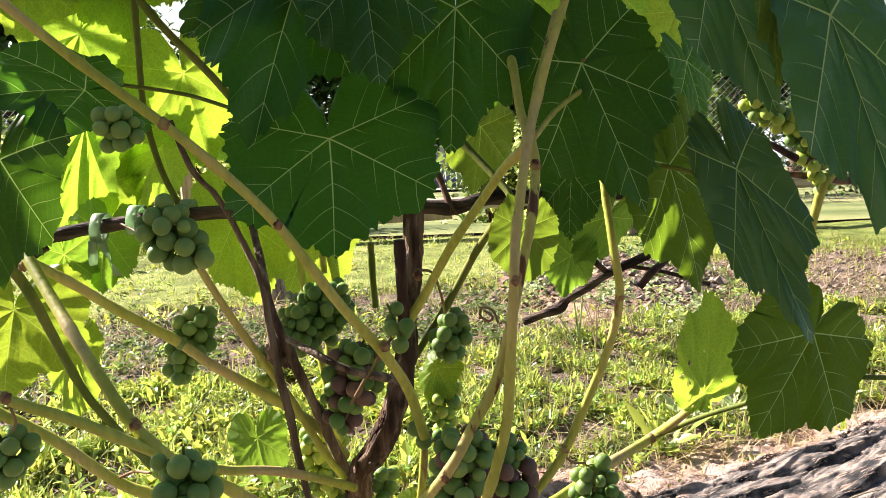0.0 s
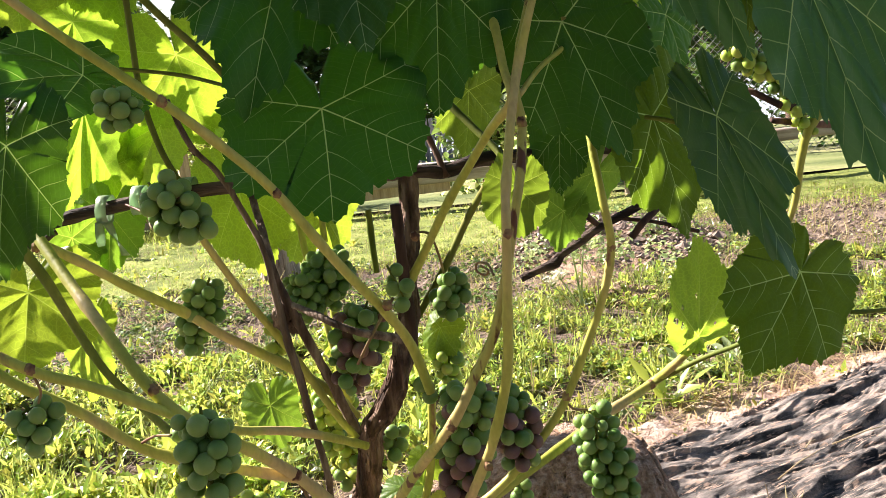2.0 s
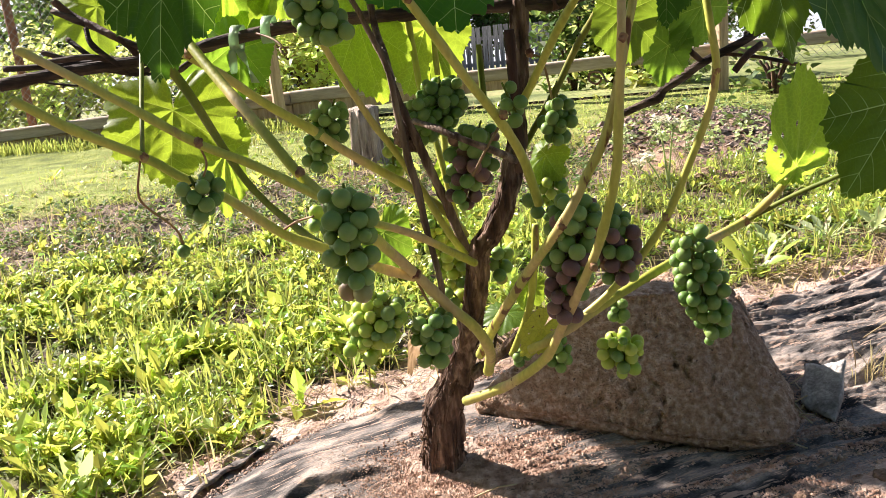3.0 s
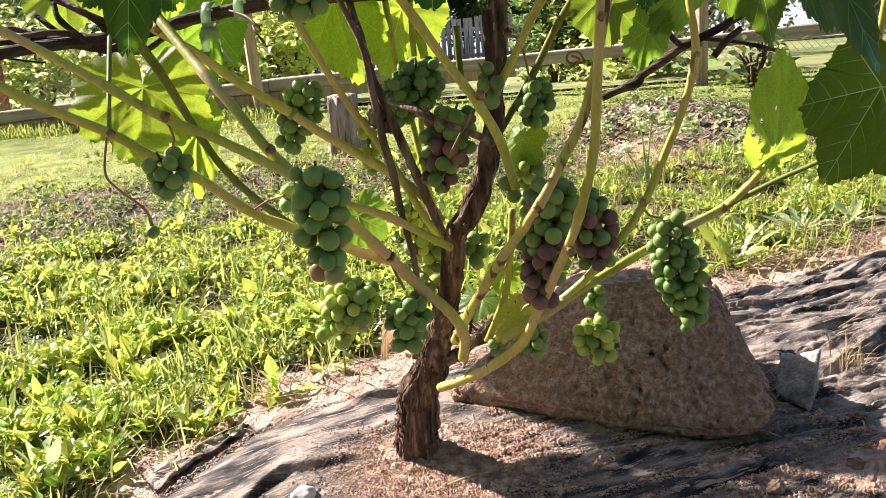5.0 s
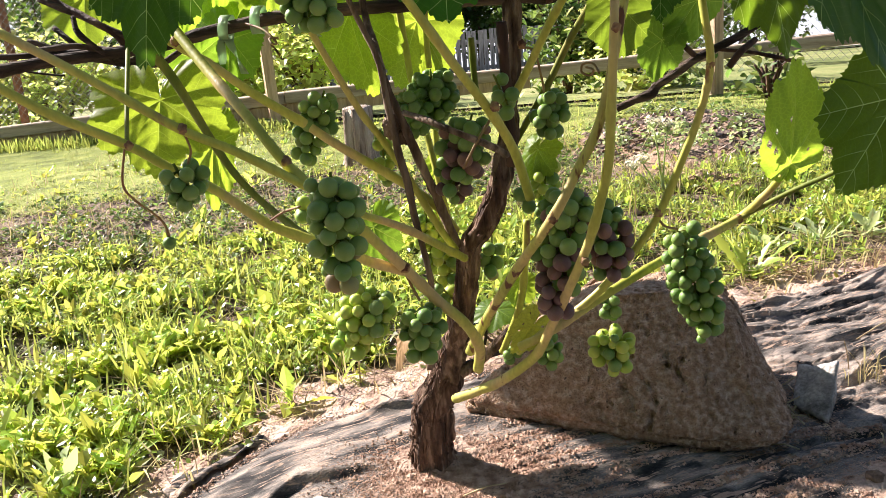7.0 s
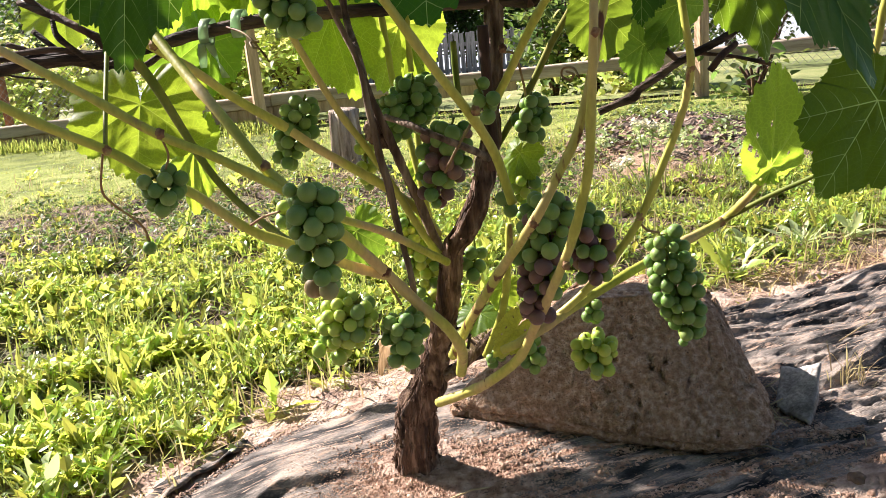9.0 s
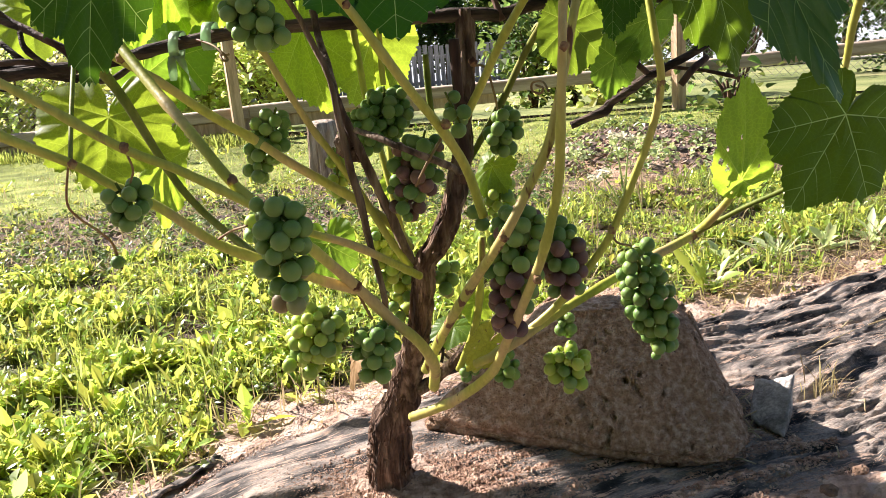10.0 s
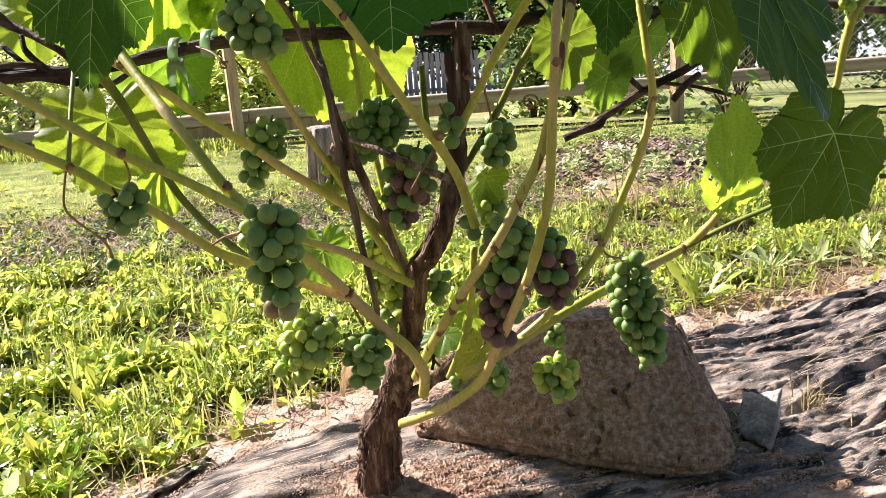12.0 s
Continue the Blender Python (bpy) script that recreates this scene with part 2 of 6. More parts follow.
# grey made lighter so that the scrap by the boulder looks sunlit
sunlit_grey = surface("sunlit_grey", [(0.22, 0.205, 0.19), (0.40, 0.375, 0.35), (0.52, 0.49, 0.46)], 40, 8, 0.9, 0.8, 240, distance=0.003, grainy=0.7)
fabric_weave = surface("fabric", [(0.020, 0.020, 0.021), (0.055, 0.053, 0.051), (0.19, 0.168, 0.150), (0.37, 0.31, 0.26)], 30, 15, 0.86, 0.8, 520, (0.55, 1.5, 1), lean=(0.32, 0.635), distance=0.002, spots=(75, 0.60, (0.40, 0.29, 0.22)), specular=0.10, grainy=0.8, spin=27, streaks=(120, 0.575, (0.38, 0.28, 0.215)))
soil = surface("soil", [(0.14, 0.085, 0.055), (0.27, 0.175, 0.115), (0.42, 0.30, 0.21)], 26, 9, 0.95, 1.0, 190, distance=0.008)
crumb = surface("soil_crumb", [(0.26, 0.155, 0.105), (0.44, 0.29, 0.21), (0.60, 0.44, 0.34)], 90, 5, 0.95, 0.5, 300, distance=0.001)
clod = surface("clod", [(0.13, 0.092, 0.07), (0.24, 0.175, 0.135), (0.36, 0.28, 0.225)], 40, 6, 0.95, 0.6, 180, distance=0.003)
straw = surface("straw", [(0.36, 0.28, 0.15), (0.55, 0.46, 0.28)], 30, 4, 0.8, 0.2)
timber = surface("timber", [(0.36, 0.24, 0.15), (0.52, 0.37, 0.24), (0.60, 0.46, 0.32)], 7, 8, 0.8, 0.4, 60, (6, 6, 0.6), 0.1)
beam_wood = surface("beam_wood", [(0.31, 0.235, 0.17), (0.45, 0.355, 0.265), (0.55, 0.45, 0.35)], 7, 8, 0.85, 0.4, 60, (0.5, 6, 6), 0.1)
old_wood = surface("old_wood", [(0.20, 0.145, 0.105), (0.44, 0.355, 0.28), (0.60, 0.52, 0.44)], 12, 9, 0.9, 0.9, 80, (6, 6, 0.5), 0.15, distance=0.01)
grey_paling = surface("grey_paling", [(0.15, 0.15, 0.15), (0.24, 0.238, 0.235), (0.34, 0.335, 0.33)], 5, 8, 0.9, 0.3, 40, (5, 5, 0.5), 0.25)
wire = surface("wire", [(0.20, 0.20, 0.20), (0.34, 0.33, 0.31)], 30, 3, 0.5, 0.1)
rust = surface("rusty_pole", [(0.20, 0.085, 0.05), (0.32, 0.15, 0.09)], 40, 5, 0.85, 0.3)
tape = foliage("tie_tape", (0.45, 0.55, 0.40), (0.45, 0.62, 0.40), 0.5, 0.35, net=False)
grass_blade = foliage("grass", (0.22, 0.27, 0.065), (0.48, 0.55, 0.12), 0.5, 0.55, 3.0, True, 0.25, False, 0.15)
weed_leaf = foliage("weed", (0.21, 0.315, 0.052), (0.80, 0.89, 0.15), 0.40, 0.36, 2.0, True, 0.40, False, 0.5)
mat_leaf = foliage("weed_mat_leaf", (0.10, 0.155, 0.042), (0.36, 0.46, 0.10), 0.34, 0.38, 2.0, True, 0.45, False, 0.5)
dry_soil = surface("dry_soil", [(0.28, 0.185, 0.135), (0.45, 0.32, 0.245), (0.58, 0.45, 0.36)], 40, 12, 0.95, 1.0, 260, distance=0.006)
dry_blade = foliage("dry_grass", (0.42, 0.34, 0.18), (0.50, 0.42, 0.20), 0.35, 0.7, 3.0, True, 0.3, False)
petal = foliage("petal", (0.78, 0.74, 0.58), (0.80, 0.78, 0.60), 0.45, 0.5, 3.0, True, 0.1, False)
pale_leaf = foliage("pale_weed", (0.46, 0.55, 0.30), (0.60, 0.70, 0.28), 0.4, 0.45, 3.0, True, 0.2, False)
shrub_leaf = foliage("shrub", (0.30, 0.37, 0.12), (0.78, 0.86, 0.26), 0.60, 0.45, 1.2, True, 0.45, False)
tree_leaf = foliage("tree", (0.045, 0.085, 0.022), (0.12, 0.20, 0.03), 0.4, 0.45, 0.5, True, 0.4, False)
# dark green that holds the shade of the bare strip's weeds; bushes share it
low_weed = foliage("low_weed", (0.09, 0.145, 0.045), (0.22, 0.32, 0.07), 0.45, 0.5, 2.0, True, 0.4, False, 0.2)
# emits its own pale light in place of bright sky beyond the trees
far_glow = bpy.data.materials.new("far_glow_backdrop")
far_glow.use_nodes = True
far_glow_light = far_glow.node_tree.nodes.new("ShaderNodeEmission")
far_glow_light.inputs["Color"].default_value, far_glow_light.inputs["Strength"].default_value = (0.90, 0.95, 1.0, 1), 0.45
far_glow.node_tree.links.new(far_glow_light.outputs[0], far_glow.node_tree.nodes["Material Output"].inputs["Surface"])


# ---- building helpers ----
def part(name, bm, material, parent=None, label="", smooth=True):
    """Links a bmesh as one mesh object under a thing or a part."""
    data = bpy.data.meshes.new(name)
    bm.to_mesh(data)
    bm.free()
    for f in data.polygons:
        f.use_smooth = smooth
    data.materials.append(material)
    ob = new(name, data)
    ob.parent = parent
    if label:
        tagged(ob, label)
    return ob


def sheet_mesh(name, verts, faces, material, smooth=False):
    """A large mesh straight from numpy arrays; faces all have the same number of corners."""
    data = bpy.data.meshes.new(name)
    n, k = faces.shape
    data.vertices.add(len(verts))
    data.vertices.foreach_set("co", np.asarray(verts, np.float32).ravel())
    data.loops.add(n * k)
    data.loops.foreach_set("vertex_index", np.asarray(faces, np.int32).ravel())
    data.polygons.add(n)
    data.polygons.foreach_set("loop_start", np.arange(0, n * k, k, dtype=np.int32))
    data.polygons.foreach_set("use_smooth", np.full(n, smooth))
    data.update(calc_edges=True)
    data.materials.append(material)
    return new(name, data)


def smooth_line(points, radii, steps=7):
    """Points and radii of a rounded line through the given ones."""
    p = [Vector(q) for q in points]
    p = [p[0] * 2 - p[1]] + p + [p[-1] * 2 - p[-2]]
    r = [radii[0]] + list(radii) + [radii[-1]]
    line = []
    for i in range(1, len(p) - 2):
        for s in range(steps):
            u = s / steps
            a, b, c, d = p[i - 1], p[i], p[i + 1], p[i + 2]
            q = 0.5 * (2 * b + (c - a) * u + (2 * a - 5 * b + 4 * c - d) * u * u + (3 * b - a - 3 * c + d) * u ** 3)
            line.append((q, r[i] + (r[i + 1] - r[i]) * u))
    line.append((p[-2], r[-2]))
    return line


def tube(bm, line, sides=10, rough=0.0, ribs=0, seed=0.0):
    """A tapering tube along a line of (point, radius), with an uneven skin."""
    rings, across = [], None
    for n, (q, r) in enumerate(line):
        ahead = (line[min(n + 1, len(line) - 1)][0] - line[max(n - 1, 0)][0]).normalized()
        if across is None:
            across = ahead.orthogonal().normalized()
        across = (across - ahead * across.dot(ahead)).normalized()
        up = ahead.cross(across)
        ring = []
        for s in range(sides):
            a = 2 * math.pi * s / sides
            out = across * math.cos(a) + up * math.sin(a)
            k = 1.0
            if rough:
                k += rough * noise.noise(q * 55 + out * 0.9 + Vector((seed, 0, 0))) + 0.5 * rough * noise.noise(q * 160 + out * 2)
            if ribs:
                k += 0.10 * math.sin(a * ribs + 3 * noise.noise(q * 9)) + 0.05 * math.sin(a * (2 * ribs + 1) + 5 * noise.noise(q * 14))
            ring.append(bm.verts.new(q + out * r * k))
        rings.append(ring)
    for a, b in zip(rings, rings[1:]):
        for s in range(sides):
            bm.faces.new((a[s], a[(s + 1) % sides], b[(s + 1) % sides], b[s]))
    bm.faces.new(rings[0][::-1])
    bm.faces.new(rings[-1])


def block(bm, size, at=(0, 0, 0), turn=0.0, bevel=0.006):
    """A bevelled box standing on its base."""
    m = Matrix.Translation(at) @ Matrix.Rotation(turn, 4, "Z") @ Matrix.Translation((0, 0, size[2] / 2)) @ Matrix.Diagonal((*size, 1))
    made = bmesh.ops.create_cube(bm, size=1, matrix=m)
    if bevel:
        edges = {e for v in made["verts"] for e in v.link_edges}
        bmesh.ops.bevel(bm, geom=list(edges), offset=bevel, segments=2, affect="EDGES")


def row_offset(x, y):
    """How far a place lies behind the middle of the vine row."""
    return -0.45 * x + 0.89 * y


def lie(x, y):
    """The height of the bare ground."""
    z = -0.1 * min(max((y - 0.9) / 2.2, 0), 1) if y < 3.1 else -0.1 - 0.112 * (y - 3.1)
    near = max(0.0, 1 - abs(y) / 4.0)
    z += near * 0.02 * noise.noise(Vector((x * 1.7, y * 1.7, 3.0)))
    hump = math.exp(-((x + 0.02) ** 2 + (y - 0.07) ** 2) / 0.022)
    return z + 0.021 * hump


# ---- ground ----
def warp(n, near, far):
    u = np.linspace(-1, 1, n)
    return np.sign(u) * (near * np.abs(u) + far * np.abs(u) ** 7)


gx, gy = warp(241, 4.0, 900.0), warp(241, 4.0, 900.0) + 0.6
gv = np.array([(x, y, lie(x, y) + (0.012 * noise.noise(Vector((x * 14, y * 14, 1))) + 0.006 * noise.noise(Vector((x * 45, y * 45, 2))) if abs(x) < 4 and -1 < y < 4 else 0)) for y in gy for x in gx])
gi = np.arange(241 * 241).reshape(241, 241)
gf = np.stack([gi[:-1, :-1], gi[:-1, 1:], gi[1:, 1:], gi[1:, :-1]], -1).reshape(-1, 4)
ground_skin = surface("ground_skin", [(0.075, 0.05, 0.038), (0.155, 0.11, 0.083), (0.27, 0.20, 0.155)], 13, 12, 0.95, 1.0, 120, distance=0.01,
                      spots=(1.6, 0.56, (0.10, 0.12, 0.04)))
tagged(sheet_mesh("ground", gv, gf, ground_skin, True), "reddish-brown garden soil under weeds and lawn", "ground", kind="structure")


# rough grass beyond the fence
mx, my = np.linspace(-60, 60, 81), np.concatenate([np.linspace(3.3, 24, 60), np.linspace(26, 160, 20)])
mv = np.array([(x, y, lie(x, y) + 0.03 + 0.02 * noise.noise(Vector((x, y, 0)))) for y in my for x in mx])
mi = np.arange(81 * 80).reshape(80, 81)
mf = np.stack([mi[:-1, :-1], mi[:-1, 1:], mi[1:, 1:], mi[1:, :-1]], -1).reshape(-1, 4)
meadow_skin = surface("meadow_skin", [(0.10, 0.13, 0.035), (0.19, 0.22, 0.07), (0.30, 0.29, 0.12)], 1.4, 12, 0.95, 1.0, 40, distance=0.015)
tagged(sheet_mesh("meadow", mv, mf, meadow_skin, True), "rough green grass beyond the garden fence", "grass", kind="structure")


# glowing plane that stands in for bright sky low over the slope, far behind the trees
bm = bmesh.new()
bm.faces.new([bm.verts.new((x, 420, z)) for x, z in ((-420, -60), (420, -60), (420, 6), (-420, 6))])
tagged(part("backdrop", bm, far_glow), "pale glowing backdrop standing in for sky over the slope", "sky", kind="structure")

# short turf between the beds and the fence
tx, ty = np.linspace(-12, 6, 221), np.linspace(-2.0, 3.36, 111)
tv = np.array([(x, y, lie(x, y) + 0.014 * min(1, max(-1.5, (-0.3 * x + 0.95 * y - 1.97) * 12 + 2 * noise.noise(Vector((x * 4, y * 4, 2))))) + 0.008 * noise.noise(Vector((x * 9, y * 9, 5)))) for y in ty for x in tx])
ti = np.arange(221 * 111).reshape(111, 221)
tf = np.stack([ti[:-1, :-1], ti[:-1, 1:], ti[1:, 1:], ti[1:, :-1]], -1).reshape(-1, 4)
keep_turf = -0.3 * tv[tf[:, 0], 0] + 0.95 * tv[tf[:, 0], 1] > 1.85
turf_skin = surface("turf_skin", [(0.14, 0.175, 0.03), (0.235, 0.285, 0.055), (0.34, 0.37, 0.095)], 9, 12, 0.95, 1.0, 160, distance=0.012)
tagged(sheet_mesh("turf", tv, tf[keep_turf], turf_skin, True), "short mown turf in front of the garden fence", "lawn", kind="structure")


# landscape fabric along the row, wrinkled and dusted with soil
def fabric_edge(u):
    """How far behind the row the back edge of the fabric lies."""
    return float(np.interp(u, (-0.75, -0.36, -0.24, -0.131, -0.064, 0.06, 0.20, 0.35), (-0.25, 0.06, 0.159, 0.229, 0.252, 0.247, 0.262, 0.268)))


def step_up(d, wide):
    t = np.clip(d / wide * 0.5 + 0.5, 0, 1)
    return t * t * (3 - 2 * t)


def ripple(x, y, seed):
    """Smooth gradient noise over arrays, about -0.7 to 0.7."""
    xi, yi = np.floor(x).astype(np.int64), np.floor(y).astype(np.int64)
    fx, fy = x - xi, y - yi

    def corner(dx, dy):
        h = ((xi + dx) * 374761393 + (yi + dy) * 668265263 + seed * 974634777) & 0x7FFFFFFF
        h = ((h ^ (h >> 13)) * 1274126177) & 0x7FFFFFFF
        a = (h ^ (h >> 16)) % 4096 * (2 * np.pi / 4096)
        return np.cos(a) * (fx - dx) + np.sin(a) * (fy - dy)

    sx, sy = fx * fx * fx * (fx * (fx * 6 - 15) + 10), fy * fy * fy * (fy * (fy * 6 - 15) + 10)
    low, high = corner(0, 0) * (1 - sx) + corner(1, 0) * sx, corner(0, 1) * (1 - sx) + corner(1, 1) * sx
    return low * (1 - sy) + high * sy


def fabric():
    rng = np.random.default_rng(5)
    nu, nv = 900, 330
    us = np.linspace(-0.50, 1.35, nu)
    v = np.linspace(0, 1, nv)
    edge = np.array([fabric_edge(u) + (0.006 + 0.016 * (u > 0.2)) * noise.noise(Vector((u * 5, 1, 0))) + 0.004 * noise.noise(Vector((u * 30, 2, 0))) for u in us])
    w = -0.42 + (edge[:, None] + 0.42) * v[None] ** 0.85
    u = np.repeat(us[:, None], nv, 1)
    x, y = 0.89 * u - 0.45 * w, 0.45 * u + 0.89 * w
    z = np.array([lie(a, b) for a, b in zip(x.ravel(), y.ravel())]).reshape(u.shape) + 0.018
    wild = np.maximum(0.08 + 0.92 * step_up(u - 0.27 + 0.25 * w, 0.14), 0.45 * step_up(u - 0.10, 0.06) * step_up(0.0 - w, 0.05))
    z += 0.008 * ripple(u * 3, w * 6, 1)
    # broad swells, layers lapped over one another with their edges towards the path
    bu, bw = u + 0.05 * ripple(u * 4, w * 6, 2), w + 0.028 * ripple(u * 3.5, w * 7, 3) + 0.008 * ripple(u * 13, w * 16, 4)
    z += wild * 0.012 * ripple(bu * 4, bw * 11, 5)
    for rate, lean, high, seed in ((13, -0.8, 0.012, 6), (21, 3.0, 0.006, 7)):
        rise = (bw * rate + bu * lean + 0.8 * ripple(u * 3, w * 5, seed + 40)) % 1.0
        z += wild * high * np.where(rise < 0.05, rise / 0.05, ((1 - rise) / 0.95) ** 1.5) * np.clip(0.35 + 1.9 * ripple(u * 4, w * 7, seed), 0, 1.2)
    # sharp creases between flat facets, and fine crumples
    for ku, kw, slant, wide, deep, seed in ((4, 20, 3, 0.05, 0.0065, 8), (7, 34, -6, 0.06, 0.0042, 9), (15, 46, 9, 0.07, 0.0026, 10), (28, 70, -12, 0.08, 0.0016, 11)):
        n = ripple(bu * ku, bw * kw + bu * slant, seed)
        z -= (0.05 + 0.95 * wild) * deep * np.exp(-np.abs(n) / wide) * np.clip(0.6 + 1.6 * ripple(u * 6, w * 9, seed + 20), 0, 1.3)
        z += (0.05 + 0.95 * wild) * deep * 0.7 * n
    z += (0.10 + 0.90 * wild) * 0.0011 * ripple(u * 90, w * 120, 12)
    # fine parallel wrinkles where the cloth is pulled tight in front of the boulder
    tight = step_up(u - 0.03, 0.06) * step_up(0.10 - w, 0.05) * step_up(w + 0.16, 0.06)
    z += tight * 0.0055 * np.abs(ripple(bu * 7, w * 62 + 1.2 * ripple(u * 9, w * 12, 13), 14))
    for _ in range(30):
        at, wide, slant, high, mid, span = rng.uniform(-0.25, 0.3), rng.choice((0.003, 0.004, 0.006)), rng.normal(0.0, 0.15), rng.uniform(0.003, 0.008), rng.uniform(0.25, 1.2), rng.uniform(0.06, 0.22)
        d = (bw - at - slant * (u - mid)) / wide
        z += high * np.exp(-np.abs(d)) * np.exp(-((u - mid) / span) ** 2)
    # the few folds in the smooth part beside the trunk
    ledge = np.interp(u, (-0.20, -0.148, -0.117, -0.051, 0.0), (0.060, 0.099, 0.113, 0.089, 0.075))
    z += 0.010 * step_up(w - ledge, 0.006) * np.exp(-((u + 0.105) / 0.065) ** 4) * np.exp(-np.maximum(0, w - ledge) / 0.05)
    for u0, w0, u1, w1, wide, high in ((-0.17, 0.172, -0.01, 0.135, 0.016, 0.006), (-0.02, 0.222, 0.06, 0.200, 0.007, 0.013), (-0.30, 0.075, -0.12, 0.190, 0.012, 0.004),
                                       (-0.22, 0.030, -0.10, 0.045, 0.008, 0.008), (0.03, 0.165, 0.15, 0.070, 0.012, 0.008), (0.06, -0.01, 0.30, -0.05, 0.010, 0.010)):
        t = np.clip(((u - u0) * (u1 - u0) + (w - w0) * (w1 - w0)) / ((u1 - u0) ** 2 + (w1 - w0) ** 2), 0, 1)
        far = np.hypot(u - u0 - t * (u1 - u0), w - w0 - t * (w1 - w0))
        z += high * np.exp(-(far / wide) ** 1.5) * np.sin(np.pi * np.clip(t, 0.04, 0.96))
    z += 0.03 * np.maximum(0, u - 0.35) * np.exp(-((w - 0.2) / 0.18) ** 2)
    z += 0.006 * np.exp(-((edge[:, None] - w) / 0.010) ** 2) * (u < -0.10)
    z -= 0.012 * np.clip((v[None] - 0.98) / 0.02, 0, 1)
    i = np.arange(nu * nv).reshape(nu, nv)
    f = np.stack([i[:-1, :-1], i[1:, :-1], i[1:, 1:], i[:-1, 1:]], -1).reshape(-1, 4)
    sheet = sheet_mesh("landscape_fabric", np.stack([x, y, z], -1).reshape(-1, 3), f, fabric_weave, True)
    thick = sheet.modifiers.new("thickness", "SOLIDIFY")
    thick.thickness = 0.0012
    return tagged(sheet, "wrinkled black weed fabric dusted with reddish soil", "landscape fabric")


def fabric_scrap():
    """A torn corner of fabric curled up beside the sheet's edge."""
    bm = bmesh.new()
    rows_ = []
    for i in range(25):
        row = []
        for j in range(17):
            s, t = i / 24, j / 16
            u = -0.245 + 0.125 * s - 0.015 * t + 0.008 * noise.noise(Vector((s * 3, t * 3, 1)))
            w = 0.172 + 0.086 * s + (0.062 - 0.02 * s) * t + 0.008 * noise.noise(Vector((s * 4, t * 2, 5)))
            x, y = 0.89 * u - 0.45 * w, 0.45 * u + 0.89 * w
            z = lie(x, y) + 0.012 + 0.006 * (1 - t) ** 3 * math.sin(math.pi * min(1, s + 0.1)) - 0.010 * t * t + 0.009 * noise.noise(Vector((s * 5, t * 4, 2)))
            row.append(bm.verts.new((x, y, z)))
        rows_.append(row)
    for a, b in zip(rows_, rows_[1:]):
        for j in range(16):
            bm.faces.new((a[j], b[j], b[j + 1], a[j + 1]))
    ob = part("fabric_scrap", bm, fabric_weave)
    ob.modifiers.new("thickness", "SOLIDIFY").thickness = 0.0012
    tagged(ob, "torn dark scrap of weed fabric curling beside the sheet", "landscape fabric")


fabric_scrap()


def dirt_strip():
    """Dry pale soil lying along the back edge of the fabric."""
    bm = bmesh.new()
    grid = []
    for i in range(241):
        u = -0.62 + 2.2 * i / 240
        line = []
        for j in range(31):
            v = j / 30
            back = fabric_edge(u) + 0.165 - 0.05 * (u < -0.15) - 0.075 * float(step_up(u - 0.42, 0.12)) + 0.05 * noise.noise(Vector((u * 6, 3, 0))) + 0.03 * noise.noise(Vector((u * 21, 5, 0)))
            w = fabric_edge(u) - 0.08 + (back - fabric_edge(u) + 0.08) * v
            x, y = 0.89 * u - 0.45 * w, 0.45 * u + 0.89 * w
            swell = 0.010 * math.sin(math.pi * min(1, v * 1.02)) - 0.012 * (v > 0.97)
            z = lie(x, y) + swell + 0.012 * noise.noise(Vector((x * 14, y * 14, 1))) + 0.008 * noise.noise(Vector((x * 40, y * 40, 6))) + 0.004 * noise.noise(Vector((x * 110, y * 110, 6)))
            line.append(bm.verts.new((x, y, z)))
        grid.append(line)
    for a, b in zip(grid, grid[1:]):
        for j in range(30):
            bm.faces.new((a[j], b[j], b[j + 1], a[j + 1]))
    tagged(part("dirt_strip", bm, dry_soil), "strip of dry pale reddish soil beside the fabric", "soil", kind="structure")


dirt_strip()
cloth = fabric()


def drape():
    from mathutils import bvhtree
    return bvhtree.BVHTree.FromPolygons([v.co[:] for v in cloth.data.vertices], [p.vertices[:] for p in cloth.data.polygons])


cloth_tree = drape()


def top(x, y):
    """The height of what lies uppermost: fabric or soil."""
    hit = cloth_tree.ray_cast(Vector((x, y, 1)), Vector((0, 0, -1)))
    return max(hit[0].z, lie(x, y)) if hit[0] else lie(x, y)


